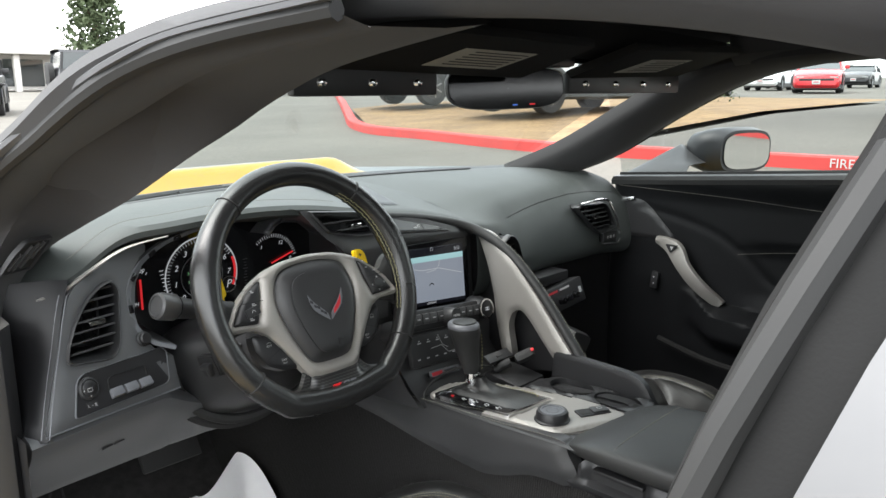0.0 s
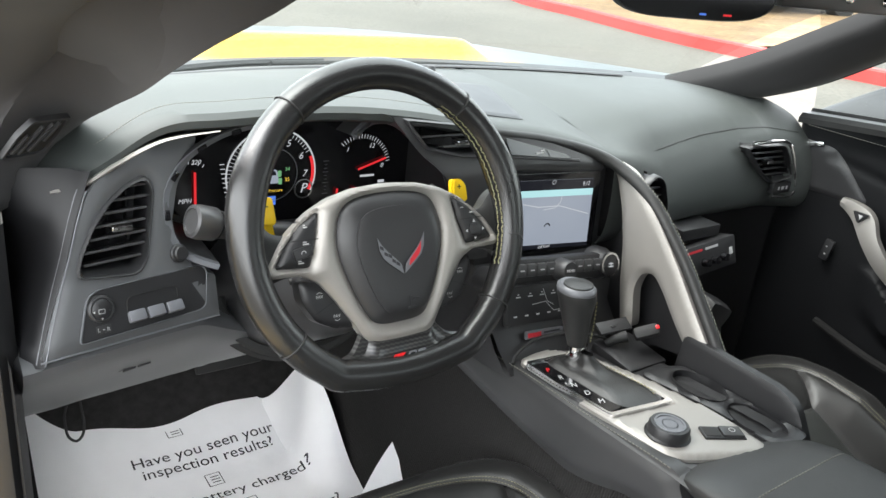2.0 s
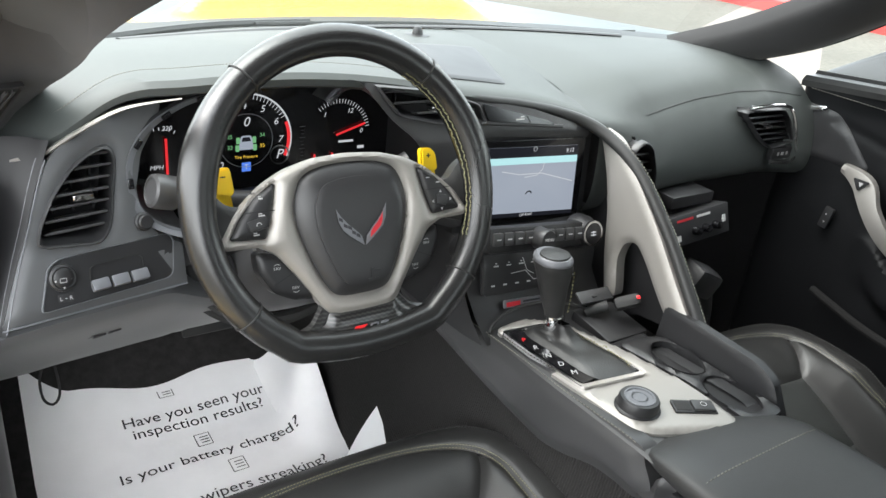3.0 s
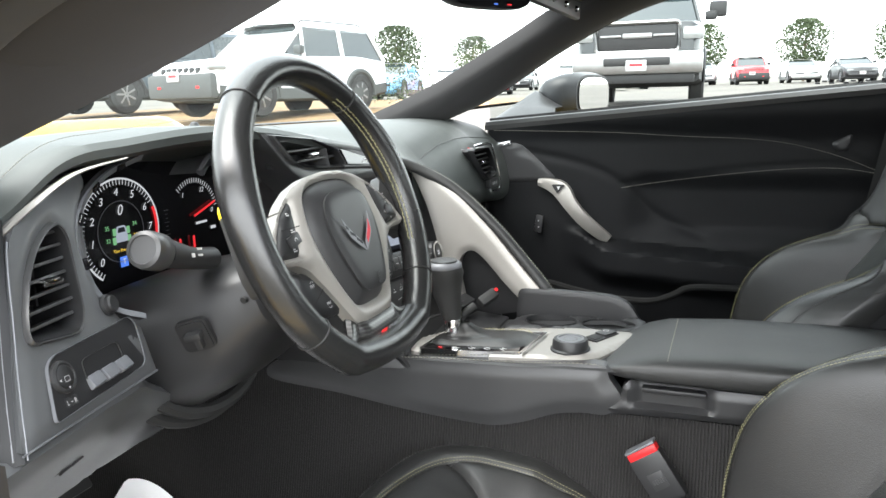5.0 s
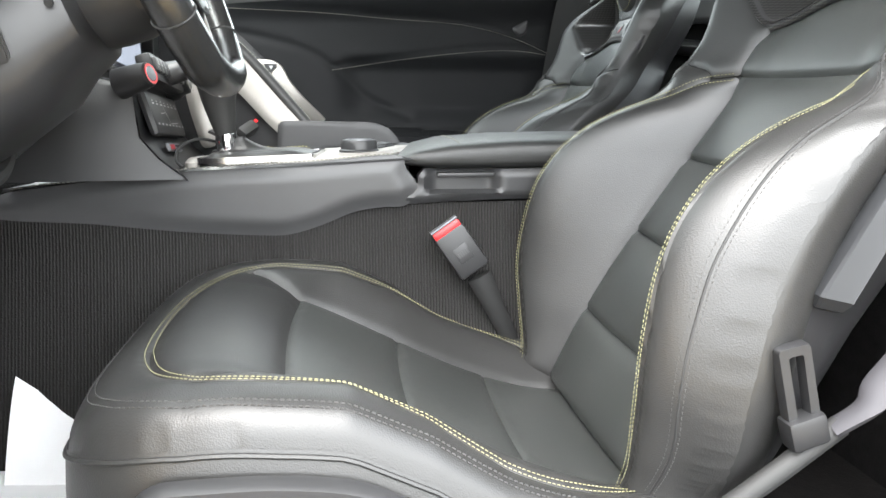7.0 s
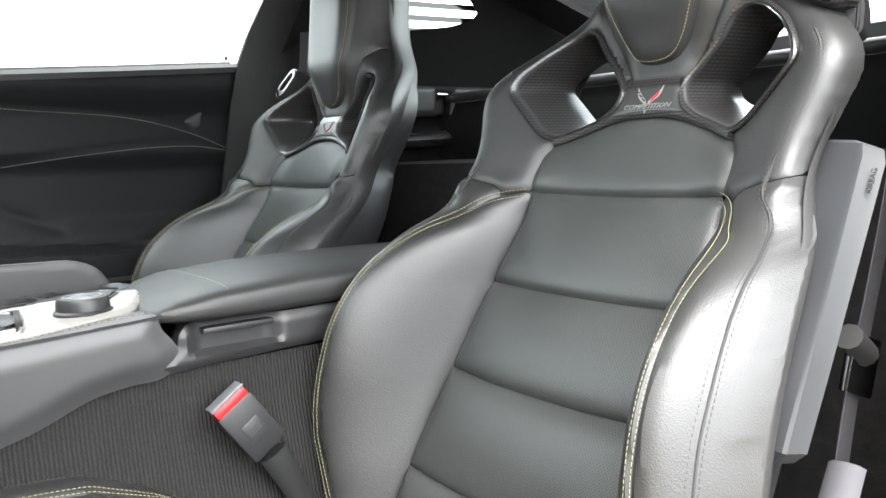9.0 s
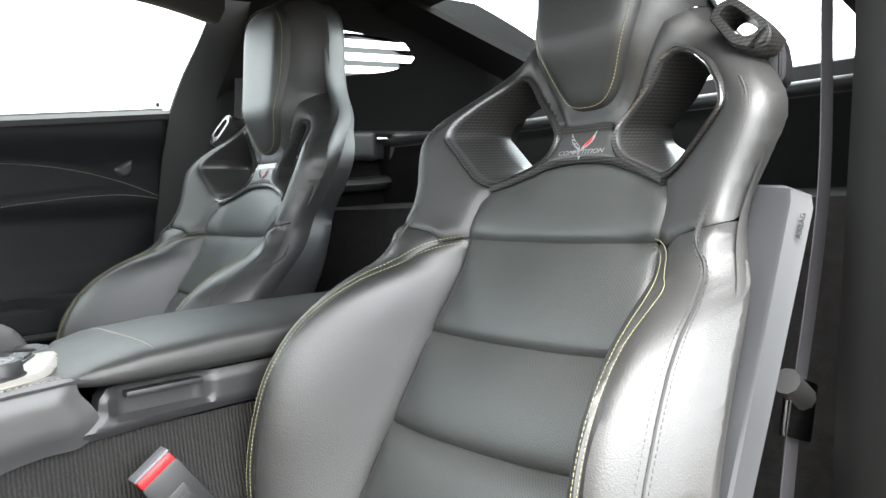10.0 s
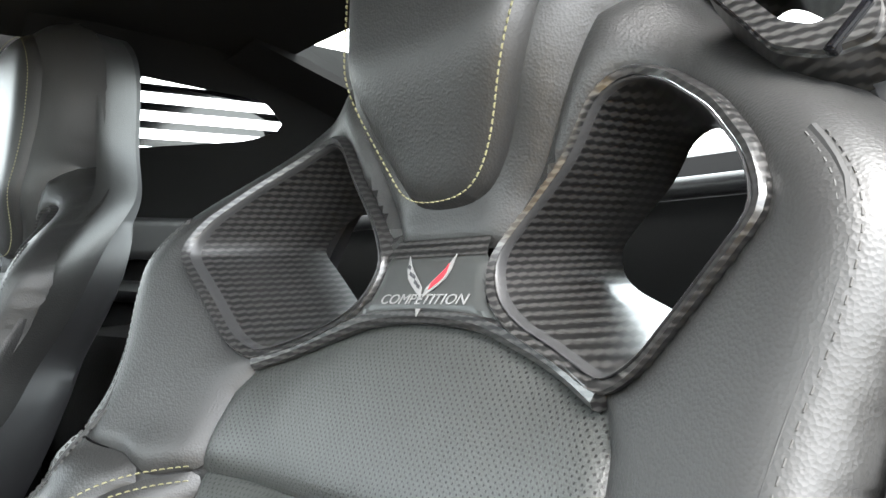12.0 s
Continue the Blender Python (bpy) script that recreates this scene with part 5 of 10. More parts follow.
part("scale", bars([(-0.403 + 0.001 * k, 0.775 - 0.006 * k, 0.006, 0.001) for k in range(9)], dial(0, 0)), LIT_WHITE, cluster, "", False)

# centre stack
body = []
for z, y, xl, xr in ((0.8, 0.155, -0.12, 0.09), (0.787, 0.142, -0.118, 0.11), (0.66, 0.139, -0.115, 0.118), (0.65, 0.1, -0.115, 0.118), (0.59, 0.095, -0.11, 0.115), (0.565, 0.075, -0.108, 0.115), (0.545, 0.052, -0.106, 0.115), (0.538, 0.045, -0.105, 0.115)):
    body.append([(x, y + 0.12 * max(0, (abs(x) - 0.112)) ** 0.5 * 0, z) for x in np.linspace(xl, xr, 12)])
part("stack_body", loft(body), PLASTIC, dash, "black centre stack")
side_rows = [[(-0.114 - 0.004 * k, y + (0.3 - y) * t, z) for k, t in ((0, 0), (2, 0.15), (4, 0.5), (5, 1))] for z, y in ((0.835, 0.15), (0.795, 0.143), (0.66, 0.14), (0.65, 0.101), (0.59, 0.096), (0.565, 0.076), (0.54, 0.046))]
part("stack_flank", loft(side_rows), PLASTIC_DARK, dash, "dark side of the centre stack")
sm = place((0, 0.137, 0), (1, 0, 0), (0, 0, 1))
bez = rounded([(-0.088, 0.668), (0.104, 0.652), (0.094, 0.778), (-0.09, 0.786)], 0.008, 5)
screen = part("touchscreen", slab(bez, 0.003, sm, 0.001), GLOSSBLACK, dash, "navigation touchscreen showing a grey map", True)
glass = [(-0.074, 0.677), (0.0905, 0.6635), (0.08, 0.768), (-0.076, 0.776)]
part("display", slab(glass, 0.0004, sm @ Matrix.Translation((0, 0, 0.0032)), 0), SCREEN_BG, screen, "lit map display", False)
part("display_bar", slab([(-0.0757, 0.762), (0.0814, 0.7535), (0.08, 0.768), (-0.076, 0.776)], 0.0004, sm @ Matrix.Translation((0, 0, 0.0034)), 0), SCREEN_DARK, screen, "", False)
part("display_bar", slab([(-0.0755, 0.7525), (0.0825, 0.7435), (0.0814, 0.7535), (-0.0757, 0.762)], 0.0004, sm @ Matrix.Translation((0, 0, 0.0034)), 0), SCREEN_BAND, screen, "", False)
part("display_bar", slab([(-0.074, 0.677), (0.0905, 0.6635), (0.0898, 0.6695), (-0.0742, 0.683)], 0.0004, sm @ Matrix.Translation((0, 0, 0.0034)), 0), SCREEN_DARK, screen, "", False)
part("lettering", lettering("9:12", 0.0085, sm @ Matrix.Translation((0.066, 0.7615, 0.004)), 0.0001), LIT_WHITE, screen, "", False)
part("lettering", lettering("Off Road", 0.006, sm @ Matrix.Translation((0.003, 0.6735, 0.004)), 0.0001), LIT_WHITE, screen, "", False)
part("map_line", strip([(-0.05, 0.742), (-0.02, 0.735), (0.02, 0.733), (0.08, 0.715)], 0.0012, sm @ Matrix.Translation((0, 0, 0.004))), LIT_WHITE, screen, "pale road on the map", False)
part("map_line", strip([(0.022, 0.748), (0.02, 0.738), (0.012, 0.731), (-0.01, 0.73)], 0.001, sm @ Matrix.Translation((0, 0, 0.004))), LIT_WHITE, screen, "", False)
part("map_marker", strip(arc_pts(0.002, 0.703, 0.0055, 20, 160, 10), 0.002, sm @ Matrix.Translation((0, 0, 0.004))), SCREEN_DARK, screen, "", False)
part("map_marker", strip(arc_pts(0.002, 0.769, 0.003, 0, 360, 14), 0.0007, sm @ Matrix.Translation((0, 0, 0.004))), LIT_WHITE, screen, "", False)
bm_ = place((-0.018, 0.086, 0.664), (1, 0, -0.09), (0, 0.25, 1))
row = part("button_strip", box(0.165, 0.034, 0.02, 0.005, bm_), PLASTIC_DARK, dash, "row of grey buttons under the screen")
for i in range(9):
    if i == 4:
        continue
    part("button", box(0.0155, 0.017, 0.006, 0.002, bm_ @ Matrix.Translation((-0.071 + i * 0.0178, 0.002, 0.011))), PLASTIC_GREY, row)
    part("symbol", bars([(-0.071 + i * 0.0178, 0.002, 0.007, 0.0016)], bm_ @ Matrix.Translation((0, 0, 0.0142))), WHITE_PRINT, row, "", False)
part("menu_knob", lathe([(0.0, 0.022), (0.012, 0.022), (0.0135, 0.02), (0.0145, 0.01), (0.0155, 0.0)][::-1], bm_ @ Matrix.Translation((0.0, 0, 0.009))), PLASTIC, row, "round menu knob")
part("symbol", lettering("MENU", 0.0055, bm_ @ Matrix.Translation((0.0, 0, 0.0312))), WHITE_PRINT, row, "", False)
vm = place((0.075, 0.092, 0.655), (1, 0, -0.05), (0, 0.25, 1))
knob = part("volume_knob", lathe([(0.0, 0.024), (0.014, 0.024), (0.018, 0.021), (0.0195, 0.012), (0.023, 0.006), (0.024, -0.01)][::-1], vm, 32), PLASTIC_DARK, dash, "round climate knob with a lit ring")
part("ring", strip(arc_pts(0, 0, 0.0165, 0, 360, 40), 0.003, vm @ Matrix.Translation((0, 0, 0.0242))), CHROME, knob, "bright ring", False)
part("symbol", bars([(-0.003, 0.002, 0.004, 0.0015), (0.003, 0.002, 0.004, 0.0015), (-0.003, -0.002, 0.004, 0.0015), (0.003, -0.002, 0.004, 0.0015), (0, 0, 0.0012, 0.007)], vm @ Matrix.Translation((0, 0, 0.0246))), LIT_WHITE, knob, "", False)
cm = place((-0.012, 0.088, 0.612), (1, 0, -0.07), (0, 0.3, 1))
clim = part("climate_panel", box(0.17, 0.055, 0.012, 0.006, cm), PLASTIC_DARK, dash, "black climate panel with white symbols")
marks = [(-0.065 + 0.0215 * k, 0.012, 0.008, 0.0018) for k in range(7)] + [(-0.07 + 0.0205 * k, -0.014, 0.006, 0.002) for k in range(8)] + [(-0.065 + 0.0215 * k, 0.0155, 0.003, 0.0015) for k in range(7)]
part("symbol", bars(marks, cm @ Matrix.Translation((0, 0, 0.0062))), WHITE_PRINT, clim, "", False)
part("symbol", strip([(-0.04, 0.0), (-0.015, 0.002), (0.0, -0.012), (0.045, -0.01)], 0.001, cm @ Matrix.Translation((0, 0, 0.0063))), WHITE_PRINT, clim, "", False)
part("symbol", strip([(-0.02, 0.02), (-0.012, 0.002), (0.0, -0.004)], 0.001, cm @ Matrix.Translation((0, 0, 0.0063))), WHITE_PRINT, clim, "", False)
lm = place((-0.028, 0.075, 0.572), (1, 0, -0.06), (0, 0.4, 1))
badge = part("badge", slab(rounded([(-0.035, -0.005), (0.035, -0.006), (0.035, 0.005), (-0.035, 0.006)], 0.002), 0.004, lm, 0.001), SILVERGREY, dash, "small silver badge with red mark")
part("symbol", bars([(-0.02, 0, 0.024, 0.006)], lm @ Matrix.Translation((0, 0, 0.0042))), RED_PRINT, badge, "", False)
part("symbol", bars([(0.012, 0.001, 0.03, 0.0025), (0.008, -0.003, 0.02, 0.0018)], lm @ Matrix.Translation((0, 0, 0.0042))), INK, badge, "", False)
stm = place((-0.125, 0.085, 0.66), (0.9, -0.3, 0), (0, 0.3, 1))
start = part("start_button", lathe([(0.0, 0.012), (0.011, 0.012), (0.014, 0.01), (0.0155, 0.0), (0.018, -0.03)][::-1], stm), PLASTIC_DARK, dash, "round black start button with a red ring")
part("ring", strip(arc_pts(0, 0, 0.0105, 0, 360, 30), 0.0028, stm @ Matrix.Translation((0, 0, 0.0124))), RED, start, "red ring", False)
part("cap", lathe([(0.0, 0.0135), (0.008, 0.013), (0.009, 0.011)][::-1], stm), SILVERGREY, start, "silver cap")

# panel above the screen with the middle vent and a small display
MID_VENT = rounded([(-0.232, 0.858), (-0.205, 0.825), (-0.158, 0.8145), (-0.085, 0.81), (-0.096, 0.832), (-0.15, 0.849)], 0.004, 3)
topm = np.array([tuple(p) for p in spline(FACE_EDGE, 24)] + [(-0.12, 0.67), (-0.095, 0.67), (-0.094, 0.788), (-0.06, 0.79), (0.095, 0.774), (0.104, 0.784), (0.07, 0.799), (0.0, 0.82), (-0.1, 0.838), (-0.2, 0.856)])
part("middle_panel", field("middle_panel", topm, lambda a, b, d: np.stack([a, mid_y(b) - 0.002 * smoothstep(d, 0, 0.006), b], 1), 0.005, [MID_VENT]), PLASTIC_GREY, dash, "dark panel above the screen")
vent(MID_VENT, lambda z: mid_y(z) - 0.0005, dash, "slim slatted middle vent", 3, True, depth=0.03)
dm = place((0, 0.1335, 0.79), (1, 0, 0), (0, 0.3, 1)) @ Matrix.Translation((0, -0.79, 0))
disp = part("status_display", slab(rounded([(-0.08, 0.812), (0.03, 0.8), (0.018, 0.807), (-0.03, 0.819), (-0.088, 0.834)], 0.003), 0.003, dm, 0.0008), GLOSSBLACK, dash, "dark status display beside the vent")
part("symbol", bars([(-0.03, 0.811, 0.014, 0.0018), (-0.026, 0.814, 0.006, 0.0016)], dm @ Matrix.Translation((0, 0, 0.0035))), WHITE_PRINT, disp, "", False)
part("divider", strip([(-0.012, 0.805), (-0.018, 0.815)], 0.001, dm @ Matrix.Translation((0, 0, 0.0034))), PLASTIC_GREY, disp, "", False)
part("display_edge", tube([(-0.09, 0.139, 0.809), (-0.02, 0.137, 0.803), (0.045, 0.135, 0.7965)], 0.0022, 6), PLASTIC_GREY, disp, "thin edge below the display")

# satin strut between the stack and the passenger side, edged with stitched leather
strut = rounded([(0.142, 0.792), (0.1, 0.785), (0.07, 0.762), (0.035, 0.732), (-0.006, 0.69), (-0.055, 0.632), (-0.106, 0.575), (-0.062, 0.572), (-0.03, 0.603), (0.005, 0.643), (0.025, 0.66), (0.045, 0.652), (0.053, 0.625), (0.04, 0.565), (0.062, 0.56), (0.078, 0.62), (0.088, 0.68), (0.103, 0.73), (0.124, 0.775)], 0.012, 4)
part("strut", field("strut", strut, lambda a, b, d: np.stack([0.116 - 0.004 * smoothstep(d, 0, 0.008), a, b], 1), 0.005, (), (0.016, 0, 0), True), SATIN, dash, "satin silver strut sweeping down to the console")
lead = [(x, float(np.interp(x, EDGE_X, EDGE_Y)) - 0.001, float(np.interp(x, EDGE_X, EDGE_Z)) - 0.009) for x in (-0.24, -0.16, -0.08, -0.02, 0.04)]
arc = spline(lead + [(0.086, 0.139, 0.8), (0.109, 0.112, 0.786), (0.123, 0.06, 0.755), (0.126, -0.006, 0.697), (0.127, -0.06, 0.636), (0.127, -0.108, 0.578)], 80)
part("strut_edge", tube(arc, list(np.interp(np.linspace(0, 1, 80), [0, 0.25, 0.5, 1], [0.002, 0.007, 0.0085, 0.0085])), 10), LEATHER, dash, "stitched leather edge of the strut")
part("strut_wall", loft([[(0.125, a, b) for a, b in spline([(0.13, 0.79), (0.07, 0.757), (-0.006, 0.688), (-0.106, 0.572)], 20)], [(0.15, a + 0.05, b) for a, b in spline([(0.13, 0.77), (0.08, 0.72), (0.03, 0.64), (-0.03, 0.54)], 20)], [(0.13, 0.25, z) for z in np.linspace(0.75, 0.4, 20)]]), PLASTIC_DARK, dash)
tagged(part("stitching", stitches((arc + [0.004, -0.006, 0.006])[42:], (0, -0.6, 0.7), 0.0006, 0.005, 0.0036), THREAD_GREY, dash, "stitching on the strut edge", False), "", "", "", "stuff")
# passenger side vents
vent(OVAL_VENT, 0.114, dash, "oval slatted vent", 6, True, depth=0.04)
pv = vent(SIDE_VENT, lambda z: 0.1375 + (np.asarray(z) - 0.7) * 0.07, dash, "slatted passenger vent with bright rim", 6, True, depth=0.04)
part("bright_rim", tube([tuple(p) for p in spline([(0.548, 0.129, 0.697), (0.6, 0.129, 0.692), (0.616, 0.129, 0.7), (0.612, 0.131, 0.727), (0.597, 0.134, 0.762), (0.58, 0.136, 0.785), (0.562, 0.137, 0.7945), (0.52, 0.138, 0.797), (0.462, 0.138, 0.796)], 40)], 0.0032, 8), CHROME, pv, "bright rim")
part("seat_switch", box(0.056, 0.012, 0.021, 0.003, Matrix.Translation((0.578, 0.136, 0.71))), PLASTIC_DARK, pv, "small black switch with numbers")
part("symbol", bars([(-0.012, 0, 0.005, 0.006), (0.0, 0, 0.008, 0.006), (0.013, 0, 0.005, 0.006)], place((0.578, 0.1296, 0.71), (1, 0, 0), (0, 0, 1))), WHITE_PRINT, pv, "", False)
# grille and sensor on the top pad
gm = rounded([(-0.066, 0.37), (0.055, 0.37), (-0.008, 0.2), (-0.11, 0.2)], 0.01, 4)
ztop = lambda a, b: np.array([float(pad_z(p, q)) for p, q in zip(a, b)]) + 0.0012
part("speaker_grille", field("speaker_grille", gm, lambda a, b, d: np.stack([a, b, ztop(a, b) + 0.002 * smoothstep(d, 0, 0.004)], 1), 0.006), PLASTIC_DARK, dash, "flush black speaker grille")
part("sensor", lathe([(0.0, 0.012), (0.005, 0.011), (0.008, 0.006), (0.009, 0.0), (0.02, -0.001)][::-1], Matrix.Translation((-0.0, 0.45, 0.856)), 16), PLASTIC_DARK, dash, "small round sun sensor")
part("defrost_slot", tube(spline([(x, cowl_y(x) - 0.045, 0.852) for x in (-0.45, -0.25, 0, 0.25, 0.45)], 30), 0.008, 6, False, 0.3), PLASTIC_DARK, dash, "defroster slot along the windscreen")


# ---- steering wheel and column ----
WC, WV = Vector((-0.331, 0.016, 0.786)), Vector((0, 0.353, 0.9356))
WM = place(WC, (1, 0, 0), WV)
wheel = thing("steering_wheel", tuple(WC), "flat-bottomed black leather steering wheel with satin spokes", "steering wheel")
ring = []
for a in np.linspace(90, 450, 72, endpoint=False):
    c, s = math.cos(radians(a)), math.sin(radians(a))
    r = 0.151
    if s < 0 and r * -s > 0.1275:
        r = 0.45 * r + 0.55 * 0.1275 / -s + 0.004
    ring.append((r * c, r * s + (0.002 if s > 0 else 0)))
ring = spline(ring, 120, True)
fat = [0.0158 + 0.0016 * math.exp(-((math.degrees(math.atan2(v, abs(u))) - 18) / 14) ** 2) for u, v in ring]
rim_m = tube([(u, v, 0) for u, v in ring], fat, 16, True, 1.08)
rim_m.transform(WM)
part("rim", rim_m, leather("wheel_leather", (0.014, 0.014, 0.014), 0.24, None, 0.02, 1000.0), wheel, "smooth shiny leather rim")
for a in (50, 130, 218, 322):
    k = int(np.argmin([abs(((math.degrees(math.atan2(v, u)) - a + 180) % 360) - 180) for u, v in ring]))
    p, q = ring[k], ring[(k + 1) % 120]
    d = Vector((q[0] - p[0], q[1] - p[1], 0)).normalized()
    side = Vector((-d.y, d.x, 0))
    loop = [Vector((p[0], p[1], 0)) + (side * math.cos(t) + Vector((0, 0, 1.08)) * math.sin(t)) * (fat[k] + 0.0004) for t in np.linspace(0, 2 * math.pi, 20, endpoint=False)]
    t_ = tube(loop, 0.0009, 5, True)
    t_.transform(WM)
    part("rim_seam", t_, RUBBER, wheel)
inner = [(u * (1 - 0.93 * f / 0.15), v * (1 - 0.93 * f / 0.15), 0.37 * f * 1.08 + 0.0004) for (u, v), f in zip(ring, fat)]
for lo_a, hi_a in ((-25, 62),):
    for off in (0, 1):
        sel = [(u * (1 - off * 0.02), v * (1 - off * 0.02), z - off * 0.0035) for u, v, z in inner if lo_a < math.degrees(math.atan2(v, u)) < hi_a]
        sel.sort(key=lambda p: math.atan2(p[1], p[0]))
        zig = [WM @ Vector((u * (1 + 0.008 * (-1) ** i), v * (1 + 0.008 * (-1) ** i), z)) for i, (u, v, z) in enumerate(spline(sel, 46))]
        tagged(part("stitching", stitches([tuple(p) for p in zig], tuple(WM.to_3x3() @ Vector((0, 0, 1))), 0.0008, 0.0055, 0.005, 0.0004), THREAD, wheel, "yellow cross stitching inside the rim", False), "", "", "", "stuff")
flip_u = lambda pts: [(-u, v) for u, v in pts]


def wheel_field(outline, h, dome, step=0.004, holes=(), skirt=-0.012, sharp=0.006):
    """A raised piece of the wheel's face; outline in the wheel's own plane."""
    def fn(a, b, d):
        z = h + dome * (1 - np.exp(-d / sharp))
        return np.array([tuple(WM @ Vector((x, y, k))) for x, y, k in zip(a, b, z)])
    n = WM.to_3x3() @ Vector((0, 0, skirt))
    return field("piece", outline, fn, step, holes, tuple(n))


half = [(0.0, 0.046), (0.035, 0.0435), (0.064, 0.036), (0.087, 0.0245), (0.104, 0.0115), (0.12, -0.003), (0.134, -0.0235), (0.1365, -0.0285), (0.13, -0.032), (0.1, -0.0325), (0.084, -0.041), (0.068, -0.062), (0.052, -0.086), (0.04, -0.105), (0.03, -0.1125), (0.0, -0.114)]
star = rounded(half + flip_u(half)[::-1][1:-1], 0.005, 4)
pad = spline([(0, 0.0375), (0.032, 0.035), (0.052, 0.0255), (0.061, 0.002), (0.06, -0.022), (0.051, -0.052), (0.038, -0.08), (0.026, -0.0925), (0, -0.095),
              (-0.026, -0.0925), (-0.038, -0.08), (-0.051, -0.052), (-0.06, -0.022), (-0.061, 0.002), (-0.052, 0.0255), (-0.032, 0.035)], 90, True)
btn = rounded([(0.1265, -0.0235), (0.115, -0.005), (0.098, 0.0135), (0.076, 0.0265), (0.082, 0.0), (0.091, -0.0265)], 0.003, 4)
part("spoke_trim", wheel_field(star, -0.003, 0.008, 0.002, [pad * [0.99, 0.99], btn, btn * [-1, 1]]), SATIN, wheel, "satin silver spoke trim")
part("airbag_cover", wheel_field(pad, -0.004, 0.016, 0.003, (), -0.02, 0.014), PLASTIC, wheel, "black airbag cover")
part("cover_line", wheel_field(pad * [0.76, 0.8] + [0.002, -0.007], 0.0102, 0.0022, 0.003, (), -0.002, 0.004), PLASTIC, wheel, "raised middle of the airbag cover")
flag_emblem(wheel, WM @ Matrix.Translation((0.001, -0.026, 0.0145)), 0.054, SILVERGREY)
part("symbol", bars([(0.006, -0.073, 0.003, 0.01), (0.006, -0.079, 0.011, 0.002), (0.012, -0.071, 0.006, 0.002)], WM @ Matrix.Translation((0, 0, 0.0136)), 0.0006), PLASTIC_DARK, wheel, "", False)
for sgn in (-1, 1):
    b = btn * [sgn, 1]
    bp = part("button_pad", wheel_field(b * 0.985 + [0.0015 * sgn, 0], -0.003, 0.0055, 0.0025, (), -0.01, 0.003), PLASTIC_DARK, wheel, "black button pad on the spoke")
    face = WM @ Matrix.Translation((0, 0, 0.003))
    part("divider", strip([(sgn * 0.082, 0.0), (sgn * 0.112, 0.0005)], 0.0008, face), RUBBER, bp, "", False)
    if sgn < 0:
        part("button", box(0.019, 0.011, 0.004, 0.002, face @ Matrix.Translation((-0.0995, -0.011, 0.001)) @ pose(0, 0, 0, 0, 0, 12)), PLASTIC, bp, "raised rocker on the button pad")
        for x, y, w in ((-0.094, 0.012, 0.004), (-0.095, -0.0035, 0.006), (-0.102, -0.0205, 0.0055)):
            part("symbol", bars([(x, y, w, 0.0013), (x - 0.001, y + 0.0019, w * 0.6, 0.001)], face), PALE_PRINT, bp, "", False)
        part("symbol", strip(arc_pts(-0.0995, -0.0115, 0.0022, 0, 200, 10), 0.0008, face @ Matrix.Translation((0, 0, 0.0031))), PALE_PRINT, bp, "", False)
    else:
        part("button", box(0.013, 0.011, 0.004, 0.002, face @ Matrix.Translation((0.1005, -0.012, 0.001)) @ pose(0, 0, 0, 0, 0, -12)), PLASTIC, bp, "raised middle key of the button pad")
        for x, y, a0 in ((0.1005, -0.0035, 90), (0.1005, -0.0215, -90), (0.0905, -0.013, 180), (0.112, -0.0125, 0)):
            q = [(x + 0.0019 * math.cos(radians(a0 + k)), y + 0.0019 * math.sin(radians(a0 + k))) for k in (0, 120, 240)]
            part("symbol", slab(q, 0.0003, face, 0), PALE_PRINT, bp, "", False)
        part("symbol", bars([(0.086, 0.0125, 0.004, 0.001), (0.098, 0.0065, 0.005, 0.0012), (0.1005, -0.012, 0.005, 0.002)], face @ Matrix.Translation((0, 0, 0.0006))), PALE_PRINT, bp, "", False)
    low = rounded([(0.101, -0.0385), (0.079, -0.0425), (0.061, -0.06), (0.046, -0.082), (0.047, -0.092), (0.067, -0.09), (0.087, -0.08), (0.1, -0.058)], 0.005, 4) * [sgn, 1]
    lp = part("lower_button_pad", wheel_field(low, -0.012, 0.005, 0.003, (), -0.015, 0.003), PLASTIC_DARK, wheel, "lower black button pad")
    part("divider", strip([(sgn * 0.0615, -0.0595), (sgn * 0.0885, -0.0715)], 0.0009, WM @ Matrix.Translation((0, 0, -0.0067))), RUBBER, lp, "", False)
    for x, y, up in ((0.083, -0.056, 1), (0.067, -0.077, -1)):
        part("lettering", lettering("FAV", 0.0042, WM @ Matrix.Translation((sgn * x, y, -0.0066)), 0.0001), PALE_PRINT, lp, "", False)
        part("symbol", strip([(sgn * x - 0.003, y + up * 0.0032), (sgn * x, y + up * 0.0045), (sgn * x + 0.003, y + up * 0.0032)], 0.0006, WM @ Matrix.Translation((0, 0, -0.0066))), PALE_PRINT, lp, "", False)
    pb = rounded([(0.1245, 0.036), (0.118, 0.0425), (0.106, 0.043), (0.104, 0.018), (0.11, 0.014), (0.1255, 0.018)], 0.004, 4)[::-1] * [sgn, 1]
    slabm = slab(pb if sgn < 0 else pb[::-1], 0.008, WM @ Matrix.Translation((0, 0, -0.044)), 0.002)
    paddle = part("shift_paddle", slabm, YELLOW_PLASTIC, wheel, "yellow shift paddle")
    longp = rounded([(0.124, 0.02), (0.108, 0.02), (0.106, 0.0), (0.108, -0.022), (0.115, -0.022), (0.121, 0.0)], 0.006, 4)[::-1] * [sgn, 1]
    part("paddle_arm", slab(longp if sgn < 0 else longp[::-1], 0.008, WM @ Matrix.Translation((0, 0, -0.046)), 0.002), YELLOW_PLASTIC, paddle)
